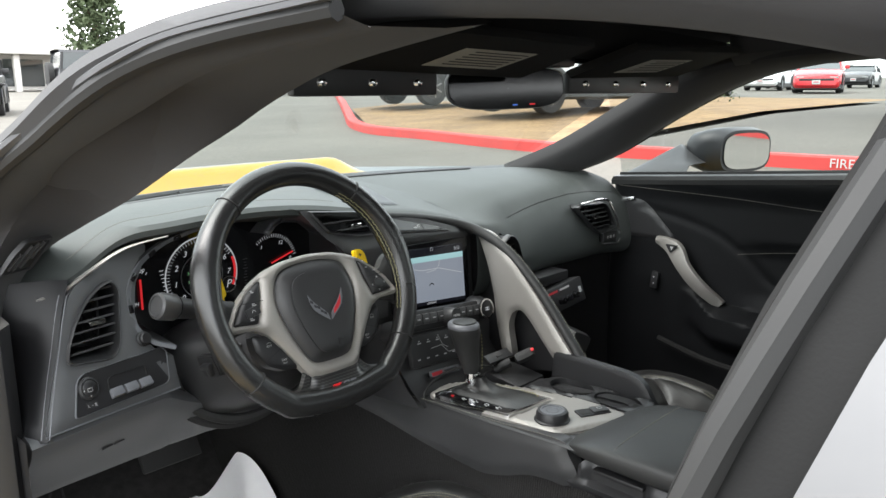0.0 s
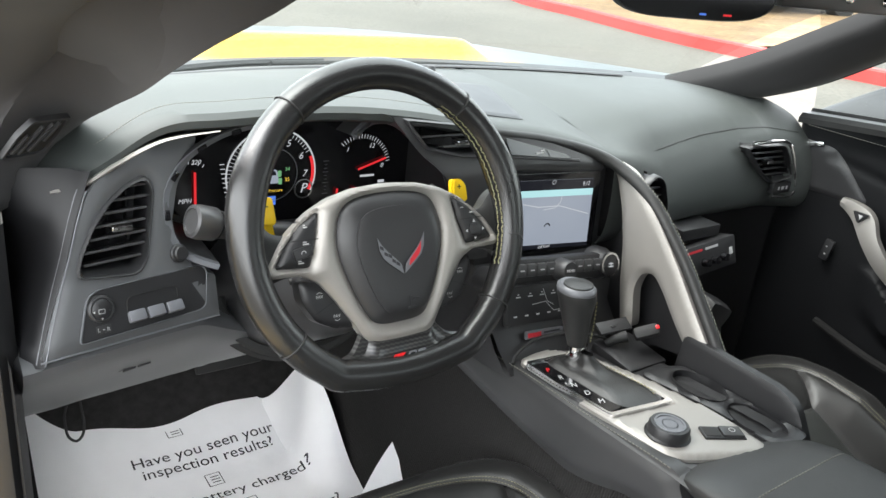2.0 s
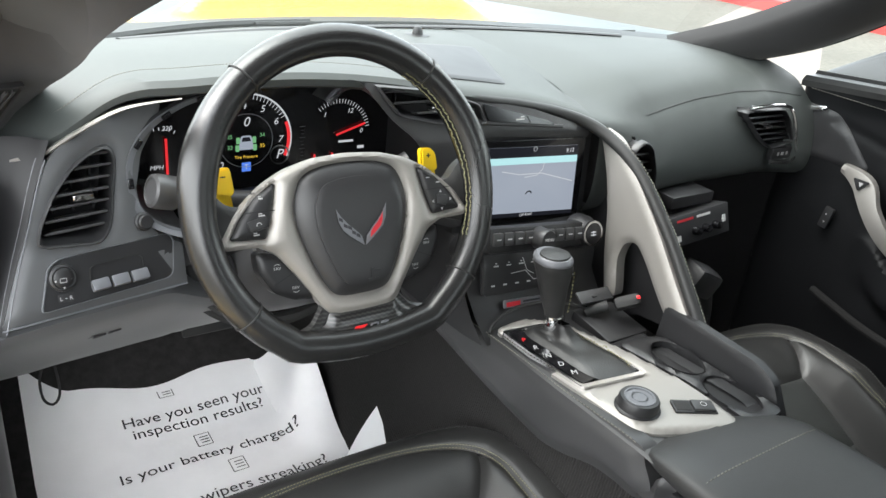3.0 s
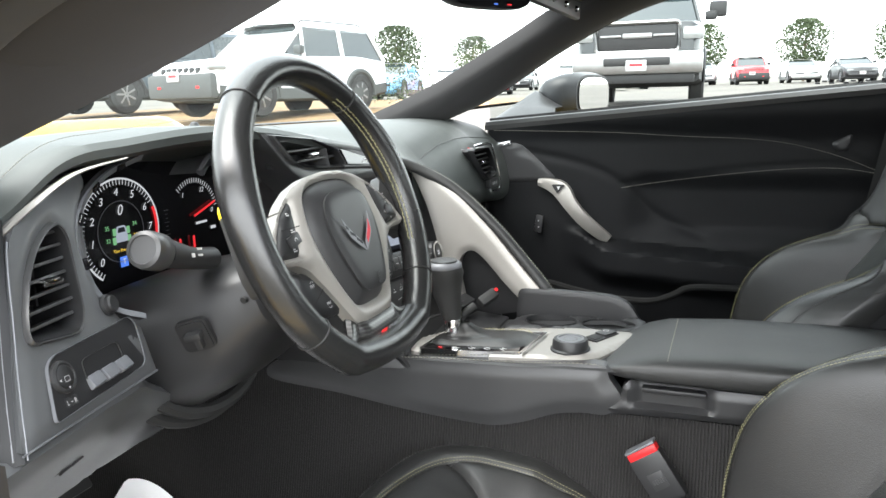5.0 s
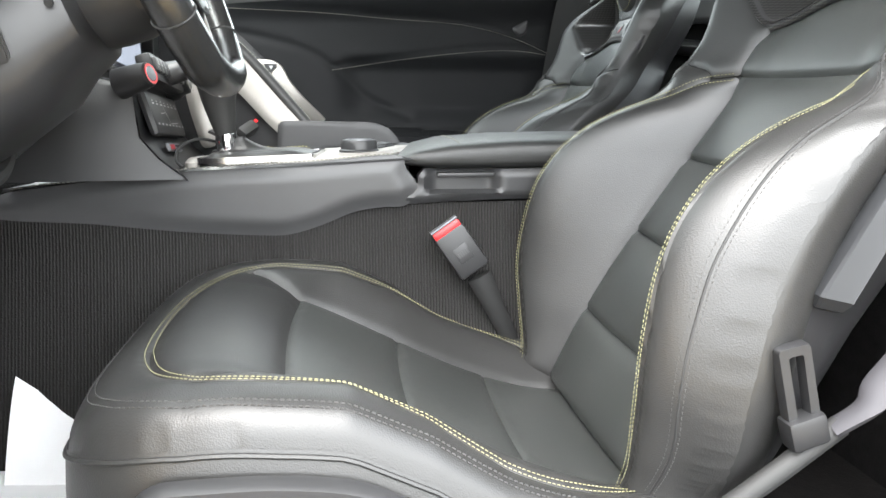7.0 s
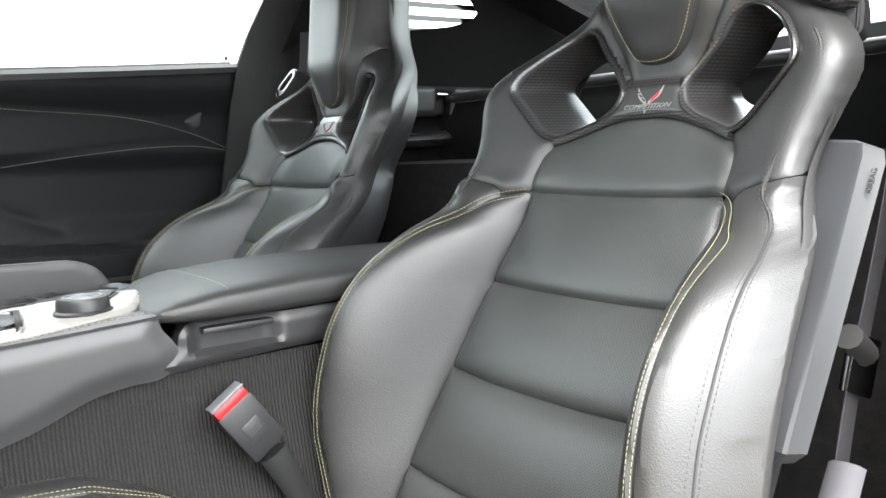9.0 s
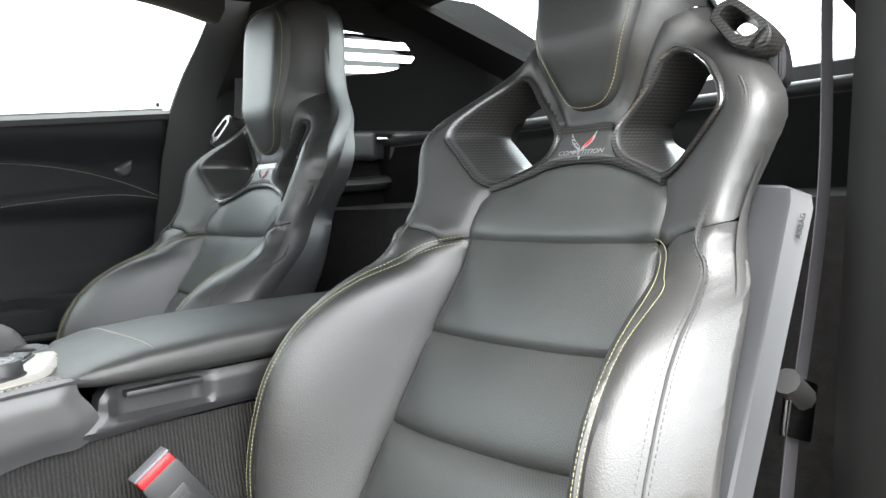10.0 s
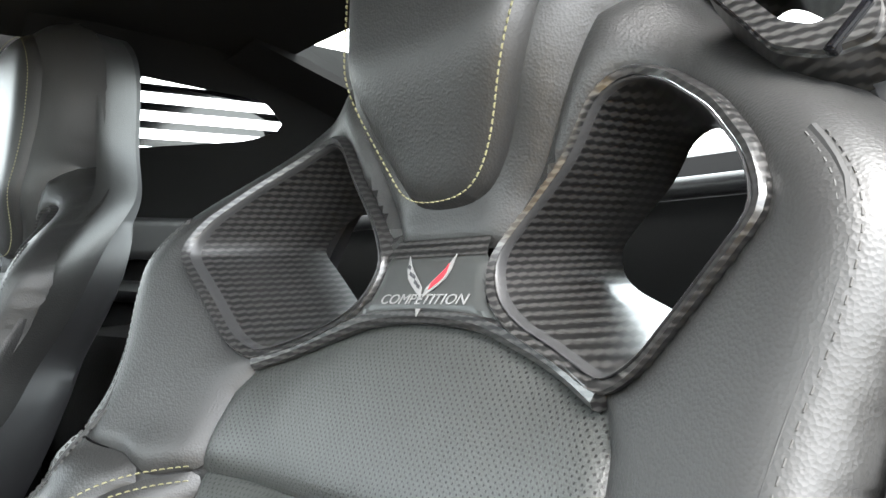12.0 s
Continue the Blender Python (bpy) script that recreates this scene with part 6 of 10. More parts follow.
    part("symbol", bars([(sgn * 0.114, 0.034, 0.005, 0.0012)] + ([(sgn * 0.114, 0.034, 0.0012, 0.005)] if sgn > 0 else []), WM @ Matrix.Translation((0, 0, -0.0358))), INK, paddle, "", False)
    root = rounded([(0.1, 0.004), (0.122, 0.008), (0.134, 0.022), (0.148, 0.03), (0.152, -0.03), (0.146, -0.05), (0.135, -0.04), (0.118, -0.0345), (0.098, -0.032)], 0.006, 4)[::-1] * [sgn, 1]
    part("spoke", wheel_field(root, -0.012, 0.0085, 0.0035, (), -0.014, 0.008), LEATHER, wheel, "leather root of the spoke")
    t_ = tube(spline([(0.034 * sgn, -0.1, -0.012), (0.052 * sgn, -0.122, -0.008), (0.075 * sgn, -0.128, -0.004)], 14), 0.0085, 8, False, 0.7)
    t_.transform(WM)
    part("lower_spoke", t_, CARBON, wheel, "carbon lower spoke")
foot = rounded([(-0.036, -0.105), (0.036, -0.105), (0.043, -0.12), (0.078, -0.1215), (0.064, -0.1335), (0.034, -0.141), (0, -0.143), (-0.034, -0.141), (-0.064, -0.1335), (-0.078, -0.1215), (-0.043, -0.12)], 0.004, 4)
part("lower_spoke", wheel_field(foot, -0.003, 0.0075, 0.003, (), -0.012), CARBON, wheel, "carbon lower spoke plate")
zm = WM @ Matrix.Translation((0.003, -0.1285, 0.0055)) @ Matrix.Scale(0.8, 4) @ pose(0, 0, 0, 0, 0, 0)
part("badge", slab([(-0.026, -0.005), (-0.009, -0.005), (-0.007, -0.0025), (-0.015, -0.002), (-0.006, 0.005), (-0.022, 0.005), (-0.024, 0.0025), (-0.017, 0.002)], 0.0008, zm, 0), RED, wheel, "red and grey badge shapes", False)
part("badge", frame_plate(np.array(rounded([(-0.004, -0.005), (0.008, -0.005), (0.011, 0.005), (-0.001, 0.005)], 0.003)), np.array(rounded([(-0.0015, -0.003), (0.006, -0.003), (0.0085, 0.003), (0.001, 0.003)], 0.002)), 0.0008, zm), SILVERGREY, wheel, "", False)
part("badge", frame_plate(np.array(rounded([(0.011, -0.005), (0.023, -0.005), (0.025, 0.005), (0.013, 0.005)], 0.003)), np.array(rounded([(0.0135, -0.003), (0.021, -0.003), (0.0225, 0.001), (0.0145, 0.001)], 0.0015)), 0.0008, zm), SILVERGREY, wheel, "", False)
hubm = WM @ Matrix.Translation((0, -0.034, -0.045))
part("hub", lathe([(0.05, -0.04), (0.053, -0.02), (0.054, 0.0), (0.05, 0.03), (0.04, 0.038)], hubm, 32), PLASTIC, wheel, "black hub behind the spokes")

column = thing("steering_column", (-0.335, 0.2, 0.66), "black steering column shroud with stalks behind the wheel", "steering column")
axis = Vector((0, 0.9356, -0.353))
rowc = []
for t, w, h, dz in ((0.06, 0.058, 0.034, -0.052), (0.065, 0.068, 0.04, -0.054), (0.09, 0.075, 0.048, -0.058), (0.115, 0.085, 0.06, -0.064), (0.16, 0.092, 0.07, -0.068), (0.21, 0.096, 0.077, -0.07), (0.3, 0.098, 0.08, -0.072)):
    o = WC + axis * t + Vector((0, 0, dz))
    rowc.append([tuple(o + Vector((1, 0, 0)) * w * abs(math.cos(a)) ** 0.7 * math.copysign(1, math.cos(a)) + WV * h * abs(math.sin(a)) ** 0.7 * math.copysign(1, math.sin(a))) for a in np.linspace(0, 2 * math.pi, 32, endpoint=False)])
part("shroud", loft(rowc, True, True), PLASTIC, column, "dark grey column shroud")
for t, r in ((0.205, 0.1), (0.225, 0.107)):
    ring_o = WC + axis * t + Vector((0, 0, -0.072))
    part("shroud_seal", tube([tuple(ring_o + Vector((1, 0, 0)) * (r + 0.008) * math.cos(a) + WV * r * 0.86 * math.sin(a)) for a in np.linspace(math.pi, 2 * math.pi, 30)], 0.008, 8), RUBBER, column, "rubber bellows round the column")
st = spline([(-0.385, 0.135, 0.745), (-0.42, 0.13, 0.752), (-0.47, 0.122, 0.768)], 16)
stalk = part("stalk", tube(st, [0.011] * 8 + list(np.linspace(0.011, 0.0145, 8)), 14), PLASTIC_DARK, column, "black indicator stalk with grey tip")
ax = Vector((-0.05, -0.008, 0.016)).normalized()
sm2 = ax.to_track_quat("Z", "Y").to_matrix().to_4x4()
sm2.translation = (-0.472, 0.1217, 0.7686)
part("stalk_tip", lathe([(0.0145, 0.0), (0.017, 0.003), (0.0175, 0.02), (0.0165, 0.026), (0.013, 0.0275), (0.0125, 0.026), (0.0, 0.026)], sm2, 24), PLASTIC_GREY, stalk, "grey twist tip")
part("symbol", bars([(0, 0, 0.004, 0.004), (0.009, 0, 0.006, 0.002), (0.009, 0.006, 0.006, 0.002)], place((-0.44, 0.112, 0.76), (1, -0.1, -0.15), (0, 0.3, 1))), WHITE_PRINT, stalk, "", False)
st2 = spline([(-0.285, 0.13, 0.745), (-0.24, 0.125, 0.76), (-0.205, 0.118, 0.775)], 14)
part("stalk", tube(st2, [0.0095] * 7 + list(np.linspace(0.0095, 0.0155, 7)), 14), PLASTIC_DARK, column, "black wiper stalk")
im = place((-0.414, 0.134, 0.678), (0.2, -0.93, 0.25), (-0.3, 0.2, 0.93))
ign = part("tilt_switch", slab(rounded([(-0.017, -0.017), (0.017, -0.017), (0.017, 0.017), (-0.017, 0.017)], 0.007), 0.008, im @ Matrix.Translation((0, 0, 0.006)), 0.002), PLASTIC_DARK, column, "square column adjuster switch")
part("lever", box(0.018, 0.007, 0.012, 0.002, im @ Matrix.Translation((0.002, 0.003, 0.017))), PLASTIC, ign)
part("lever", box(0.007, 0.018, 0.01, 0.002, im @ Matrix.Translation((0.004, -0.003, 0.016))), PLASTIC, ign)
part("screw_hole", lathe([(0.0035, -0.002), (0.0035, 0.001), (0.0, 0.001)], place((-0.405, 0.085, 0.71), (0.1, 0.93, -0.3), (-0.2, 0.3, 0.93)), 10), RUBBER, column)


# ---- centre console ----
console = thing("center_console", (0, -0.1, 0.18), "black leather centre console with satin plate, shifter and armrest", "console")
side = spline([(0.275, 0.494), (0.256, 0.524), (0.14, 0.539), (0.027, 0.551), (-0.1, 0.558), (-0.21, 0.566), (-0.222, 0.55), (-0.238, 0.524), (-0.222, 0.502), (-0.19, 0.5), (-0.155, 0.494), (-0.115, 0.478), (-0.08, 0.468), (-0.05, 0.466), (0.05, 0.472), (0.16, 0.484)], 150, True)
for sgn in (-1, 1):
    fn = lambda a, b, d, s=sgn: np.stack([s * (0.096 + 0.006 * smoothstep(d, 0, 0.02)), a, b], 1)
    part("side_panel", field("side_panel", side, fn, 0.006, (), (-sgn * 0.02, 0, 0), sgn < 0), PLASTIC_GREY if sgn < 0 else PLASTIC, console, "smooth dark side panel")
    rear = spline([(-0.2, 0.504), (-0.235, 0.525), (-0.245, 0.548), (-0.3, 0.548), (-0.62, 0.545), (-0.62, 0.508), (-0.4, 0.509), (-0.28, 0.506)], 80, True)
    fr = lambda a, b, d, s=sgn: np.stack([s * (0.094 + 0.005 * smoothstep(d, 0, 0.008) - 0.012 * smoothstep(b, 0.517, 0.521) * smoothstep(-a, 0.242, 0.262) * (1 - smoothstep(-a, 0.33, 0.352))), a, b], 1)
    part("rear_side_panel", field("rear_side_panel", rear, fr, 0.005, (), (-sgn * 0.02, 0, 0), sgn < 0), PLASTIC, console, "lower rail under the armrest with a finger recess")
    edge = [(sgn * 0.099, y, z + 0.0015) for y, z in side if z > 0.5238 and y > -0.211]
    edge.sort(key=lambda p: -p[1])
    if sgn > 0:
        edge = [p for p in edge if p[1] > 0.06]
    tagged(part("stitching", stitches([(x, y, z) for x, y, z in edge], (sgn * 0.5, 0, 0.8), 0.0009, 0.0055, 0.004), THREAD_GREY, console, "stitching along the top edge", False), "", "", "", "stuff")
deck = []
for y, z in zip([0.26, 0.14, 0.03, -0.1, -0.21, -0.26], [0.528, 0.543, 0.553, 0.558, 0.564, 0.564]):
    deck.append([(-0.1, y, z - 0.004), (-0.094, y, z), (0.0, y, z - 0.003), (0.09, y, z), (0.1, y, z - 0.004)])
part("deck", loft(deck), PLASTIC, console, "black top of the console")
plate = rounded([(-0.092, 0.05), (-0.04, 0.056), (0.0, 0.032), (0.03, -0.06), (0.044, -0.15), (0.04, -0.235), (0.02, -0.246), (-0.07, -0.206), (-0.082, -0.19), (-0.093, -0.06)], 0.012, 5)
BOOT = rounded([(-0.093, 0.036), (-0.022, 0.028), (-0.006, 0.012), (0.011, -0.121), (-0.083, -0.109), (-0.092, -0.02)], 0.006, 4)
deckz = lambda y: np.interp(-np.asarray(y, float), [-0.05, 0.1, 0.25], [0.557, 0.562, 0.568])
part("top_plate", field("top_plate", plate, lambda a, b, d: np.stack([a, b, deckz(b) + 0.004 * smoothstep(d, 0, 0.004)], 1), 0.005, [BOOT], (0, 0, -0.008)), SATIN, console, "satin silver plate round the shifter")
fr_in = (BOOT - BOOT.mean(0)) * 0.93 + BOOT.mean(0)
part("boot_frame", loft([[(a, b, float(deckz(b)) - 0.003) for a, b in BOOT], [(a, b, float(deckz(b)) + 0.0055) for a, b in BOOT], [(a, b, float(deckz(b)) + 0.0055) for a, b in fr_in], [(a, b, float(deckz(b)) + 0.001) for a, b in fr_in]], True), CHROME, console, "thin bright frame round the boot")
gate = rounded([(-0.087, 0.034), (-0.064, 0.03), (-0.052, -0.098), (-0.076, -0.1)], 0.004, 4)
gp = part("gear_gate", field("gear_gate", gate, lambda a, b, d: np.stack([a, b, deckz(b) + 0.003 + 0 * a], 1), 0.006, (), (0, 0, -0.006)), GLOSSBLACK, console, "gloss black gear indicator strip")
for k, ch in enumerate("PRNDM"):
    y = 0.008 - k * 0.0215
    m = place((-0.0775 + 0.0022 * k, y, float(deckz(y)) + 0.0034), (0.93, -0.35, 0), (0.35, 0.93, 0.1))
    part("lettering", lettering(ch, 0.011, m), LIT_RED if ch == "P" else WHITE_PRINT, gp, "", False)
# shifter boot: a soft cone with folds
bb = spline([(-0.064, 0.026), (-0.019, 0.02), (-0.004, -0.04), (0.006, -0.114), (-0.052, -0.106), (-0.064, -0.03)], 40, True)
rowsb = []
for t in np.linspace(0, 1, 10):
    c = np.array((-0.03 - 0.004 * t, 0.006))
    k = (1 - t) ** 1.7 * 0.97 + 0.19 * t
    rowsb.append([(c[0] + (a - c[0]) * k * (1 + 0.12 * math.sin(i * 0.95 + t * 7) * t * (1 - t) * 3), c[1] + (b - c[1]) * k + 0.0, float(deckz(b)) + 0.003 + 0.022 * t ** 1.3 + 0.004 * math.sin(t * 9) * (1 - t)) for i, (a, b) in enumerate(bb)])
boot = part("shifter_boot", loft(rowsb, True), leather("boot_leather", (0.014, 0.014, 0.014), 0.36, None, 0.3, 500.0, 0.5), console, "wrinkled leather shifter boot with yellow stitching")
for dx in (-0.003, 0.004):
    line = spline([(-0.02 + dx, 0.0, 0.583), (-0.008 + dx, -0.03, 0.572), (0.0 + dx, -0.06, 0.568), (0.004 + dx, -0.1, 0.566)], 20)
    skin = np.array([p for r in rowsb for p in r])
    line = np.array([(x, y, skin[np.argmin((skin[:, 0] - x) ** 2 + (skin[:, 1] - y) ** 2), 2] + 0.002) for x, y, z in line])
    tagged(part("stitching", stitches(line, (0.2, -0.2, 1), 0.0009, 0.005, 0.0038), THREAD, boot, "yellow stitching on the boot", False), "", "", "", "stuff")
shift = part("shifter", loft([[(-0.034 + t * -0.012 + r * math.cos(a), 0.006 + t * 0.012 + r * 1.15 * math.sin(a) + dy, z) for a in np.linspace(0, 2 * math.pi, 24, endpoint=False)]
             for t, r, z, dy in ((0, 0.0105, 0.582, 0), (0.1, 0.0115, 0.592, 0), (0.3, 0.015, 0.61, 0), (0.55, 0.0185, 0.632, 0), (0.78, 0.022, 0.652, -0.002), (0.9, 0.024, 0.661, -0.003), (1.0, 0.0235, 0.668, -0.003))], True, True), LEATHER, console, "leather shift lever with satin top")
part("collar", lathe([(0.0125, -0.012), (0.0135, -0.004), (0.0135, 0.008), (0.0125, 0.012)], Matrix.Translation((-0.033, 0.006, 0.581)), 24), CHROME, shift, "bright collar")
part("cap", loft([[(-0.046 + r * math.cos(a), 0.015 + r * 1.12 * math.sin(a), z + 0.25 * 0 * a) for a in np.linspace(0, 2 * math.pi, 24, endpoint=False)] for r, z in ((0.0236, 0.6665), (0.0242, 0.669), (0.0236, 0.6725), (0.0205, 0.6755), (0.016, 0.675), (0.0, 0.675))], True), SILVERGREY, shift, "bright ring round the top")
part("button", loft([[(-0.046 + r * math.cos(a), 0.013 + r * 0.9 * math.sin(a), z) for a in np.linspace(0, 2 * math.pi, 20, endpoint=False)] for r, z in ((0.0205, 0.6745), (0.0195, 0.6775), (0.012, 0.679), (0.0, 0.6795))], True), LEATHER, shift, "black leather top")
tagged(part("stitching", stitches(spline([(-0.0175, 0.0, 0.592), (-0.0175, 0.0, 0.62), (-0.018, 0.002, 0.655)], 20), (1, -0.3, 0), 0.0011, 0.0055, 0.0042), THREAD, shift, "yellow stitching on the lever", False), "", "", "", "stuff")
rk = Matrix.Translation((-0.053, -0.165, 0.5665)) @ Matrix.Scale(0.9, 4)
rot = part("mode_dial", lathe([(0.029, 0.0), (0.029, 0.004), (0.0265, 0.006), (0.0258, 0.0155), (0.024, 0.0185), (0.0175, 0.0185), (0.0165, 0.0165), (0.0, 0.0165)], rk, 40), PLASTIC_DARK, console, "round black drive mode dial")
part("ring", lathe([(0.0168, 0.016), (0.0172, 0.0195), (0.0195, 0.0195), (0.02, 0.018)], rk, 40), SILVERGREY, rot, "thin bright ring")
part("ring", lathe([(0.0085, 0.0165), (0.009, 0.018), (0.0105, 0.018), (0.011, 0.0165)], rk, 30), PLASTIC_GREY, rot)
pm = place((0.006, -0.196, 0.5705), (0.87, -0.48, 0), (0.48, 0.87, 0.02))
pk = part("parking_brake_switch", box(0.05, 0.022, 0.004, 0.0015, pm), PLASTIC_DARK, console, "black parking brake switch")
part("button", box(0.026, 0.018, 0.006, 0.002, pm @ Matrix.Translation((0.01, 0, 0.002))), PLASTIC, pk)
part("symbol", strip(arc_pts(0.01, 0, 0.0035, 0, 360, 16), 0.0009, pm @ Matrix.Translation((0, 0, 0.0055))), WHITE_PRINT, pk, "", False)
part("recess", box(0.018, 0.016, 0.002, 0.0005, pm @ Matrix.Translation((-0.014, 0, 0.0018))), RUBBER, pk)
# cup holders and the passenger side wall
tray = rounded([(0.034, -0.05), (0.06, -0.045), (0.108, -0.06), (0.108, -0.245), (0.05, -0.25), (0.05, -0.15)], 0.012, 4)
cups = [np.array([(0.0785 + 0.0265 * math.cos(a), cy + 0.038 * math.sin(a)) for a in np.linspace(0, 2 * math.pi, 28, endpoint=False)]) for cy in (-0.11, -0.195)]
part("cup_tray", field("cup_tray", tray, lambda a, b, d: np.stack([a, b, deckz(b) + 0.003 * smoothstep(d, 0, 0.004)], 1), 0.005, cups, (0, 0, -0.01)), PLASTIC_DARK, console, "dark tray with two cup holders")
for cup in cups:
    c = cup.mean(0)
    rr = lambda k, z: [(c[0] + (a - c[0]) * k, c[1] + (b - c[1]) * k, z) for a, b in cup]
    part("cup_holder", loft([rr(1.01, 0.566), rr(1.0, 0.56), rr(0.95, 0.5), rr(0.9, 0.475), rr(0.02, 0.474)], True), PLASTIC_DARK, console, "deep round cup holder")
wall = rounded([(-0.045, 0.535), (-0.05, 0.6), (-0.06, 0.603), (-0.195, 0.6), (-0.22, 0.59), (-0.243, 0.552), (-0.25, 0.535)], 0.012, 5)
part("side_wall", field("side_wall", wall, lambda a, b, d: np.stack([0.112 - 0.002 * smoothstep(d, 0, 0.004), a, b], 1), 0.005, (), (0.012, 0, 0), True), PLASTIC_DARK, console, "upright black wall on the passenger side")
part("pocket", box(0.075, 0.075, 0.02, 0.006, Matrix.Translation((0.068, 0.0, 0.552)) @ pose(0, 0, 0, 6, 0, 0)), PLASTIC_DARK, console, "dark tray in front of the cup holders")
# armrest lid
arm = []
for y, w, t, b in ((-0.214, 0.085, 0.563, 0.556), (-0.222, 0.096, 0.567, 0.552), (-0.24, 0.101, 0.574, 0.549), (-0.28, 0.104, 0.582, 0.546), (-0.36, 0.106, 0.588, 0.546), (-0.5, 0.106, 0.59, 0.546), (-0.62, 0.104, 0.588, 0.546), (-0.635, 0.1, 0.58, 0.55)):
    h, c = (t - b) / 2, (t + b) / 2
    arm.append([(w * math.copysign(abs(math.cos(a)) ** 0.45, math.cos(a)), y - 0.018 * (1 if y > -0.23 else 0) * (math.copysign(abs(math.cos(a)) ** 0.45, math.cos(a)) < 0) * 0 - 0.03 * max(0, 1 - (-(y) - 0.214) / 0.06) * (math.cos(a) > 0) * math.cos(a), c + h * math.copysign(abs(math.sin(a)) ** 0.5, math.sin(a))) for a in np.linspace(0, 2 * math.pi, 40, endpoint=False)])
lid = part("armrest", loft(arm, True, True), LEATHER, console, "padded leather armrest lid")
seam = [(x * 0.97, y - 0.012, z + 0.001) for x, y, z in arm[3][1:20]]
tagged(part("stitching", stitches(seam, (0, 0.3, 1), 0.001, 0.0055, 0.0042), THREAD_GREY, lid, "stitching across the armrest", False), "", "", "", "stuff")
part("latch", box(0.02, 0.075, 0.006, 0.002, Matrix.Translation((-0.088, -0.3, 0.5405))), PLASTIC_DARK, lid, "finger latch under the lid")

# charger and cable lying by the shifter
charger = thing("phone_charger", (0.085, 0.0, 0.563), "black car charger plugged in beside the shifter", "charger")
cmx = place((0.085, -0.008, 0.59), (0.75, -0.5, 0.35), (0.2, 0.6, 0.5))
part("body", box(0.036, 0.018, 0.018, 0.007, cmx), RUBBER, charger)
part("mark", box(0.005, 0.005, 0.0014, 0.0004, cmx @ Matrix.Translation((0.015, 0, 0.0112))), RED, charger, "red triangle mark")
part("plug", tube([(0.066, 0.008, 0.58), (0.052, 0.018, 0.574), (0.044, 0.024, 0.566)], 0.008, 10), RUBBER, charger)
part("cable", tube(spline([(0.05, 0.02, 0.572), (0.0, 0.045, 0.582), (-0.05, 0.062, 0.574), (-0.085, 0.06, 0.56), (-0.1, 0.05, 0.553)], 40), 0.0022, 6), RUBBER, charger, "thin black cable")
phone = thing("phone_cradle", (0.06, 0.02, 0.563), "small flat black cradle behind the charger", "cradle")
part("cradle", box(0.05, 0.02, 0.004, 0.001, place((0.055, 0.025, 0.589), (0.9, -0.2, 0.1), (0.1, 0.9, 0.4))), PLASTIC_DARK, phone)
part("foot", box(0.012, 0.012, 0.03, 0.002, Matrix.Translation((0.055, 0.027, 0.576))), PLASTIC_DARK, phone)

# belt buckles beside the tunnel
def build_buckle(x, sgn):
    b = thing("belt_buckle", (x, -0.31, 0.30), "black seat belt buckle with a red release button", "buckle", "belt buckles")
    d = Vector((0.02 * sgn, 0.135, 0.195)).normalized()
    m = place((x, -0.289, 0.448), Vector((0, 0.82, -0.57)), d)
    part("housing", box(0.042, 0.062, 0.02, 0.005, m), PLASTIC_DARK, b)
    part("release_button", box(0.038, 0.012, 0.017, 0.003, m @ Matrix.Translation((0, 0.033, 0))), RED, b, "red release button")
    part("rim", box(0.039, 0.003, 0.018, 0.001, m @ Matrix.Translation((0, 0.0405, 0))), SILVERGREY, b)
    part("inset", box(0.02, 0.022, 0.022, 0.002, m @ Matrix.Translation((0.0, -0.002, 0.0))), PLASTIC, b)
    part("symbol", bars([(-0.006 + 0.003 * k, 0.0, 0.0018, 0.006) for k in range(5)], m @ Matrix.Translation((0, -0.002, 0.0112)) @ Matrix.Diagonal((1, 1, 1, 1))), PLASTIC_GREY, b, "", False)
    part("symbol", bars([(-0.006 + 0.003 * k, 0.0, 0.0018, 0.006) for k in range(5)], m @ Matrix.Translation((0, -0.002, -0.0116))), PLASTIC_GREY, b, "", False)
    part("stem", tube([(x, -0.312, 0.415), (x, -0.335, 0.37), (x + 0.01 * sgn, -0.36, 0.32)], [0.016, 0.013, 0.011], 8, False, 0.5, (1, 0, 0)), RUBBER, b, "ribbed stem")
    return b


build_buckle(-0.134, 1)


# ---- passenger door ----
pdoor = thing("passenger_door", (0.66, -0.23, 0.2), "closed black passenger door with leather panel and silver handle", "car door")
belt = lambda y: 0.832 + (0.165 - np.asarray(y, float)) * 0.082
shell = np.array([(0.172, 0.25), (0.178, 0.7), (0.168, 0.832), (-0.25, float(belt(-0.25))), (-0.64, float(belt(-0.64))), (-0.63, 0.7), (-0.58, 0.45), (-0.56, 0.25)])
swoop = spline([(0.09, 0.775), (-0.05, 0.745), (-0.13, 0.705), (-0.2, 0.64), (-0.3, 0.592)], 60)
upper = spline([(0.15, 0.828), (-0.1, 0.822), (-0.25, 0.813), (-0.42, 0.803), (-0.54, 0.775), (-0.64, 0.733)], 60)
lower = spline([(-0.13, 0.703), (-0.25, 0.722), (-0.37, 0.738), (-0.48, 0.748), (-0.56, 0.748), (-0.64, 0.735)], 60)


def line_dist(a, b, line):
    P = np.stack([a, b], 1)
    best = np.full(len(P), 1e9)
    for p, q in zip(line, line[1:]):
        pq = q - p
        t = np.clip(((P - p) @ pq) / (pq @ pq), 0, 1)
        best = np.minimum(best, np.linalg.norm(P - (p + t[:, None] * pq), axis=1))
    return best


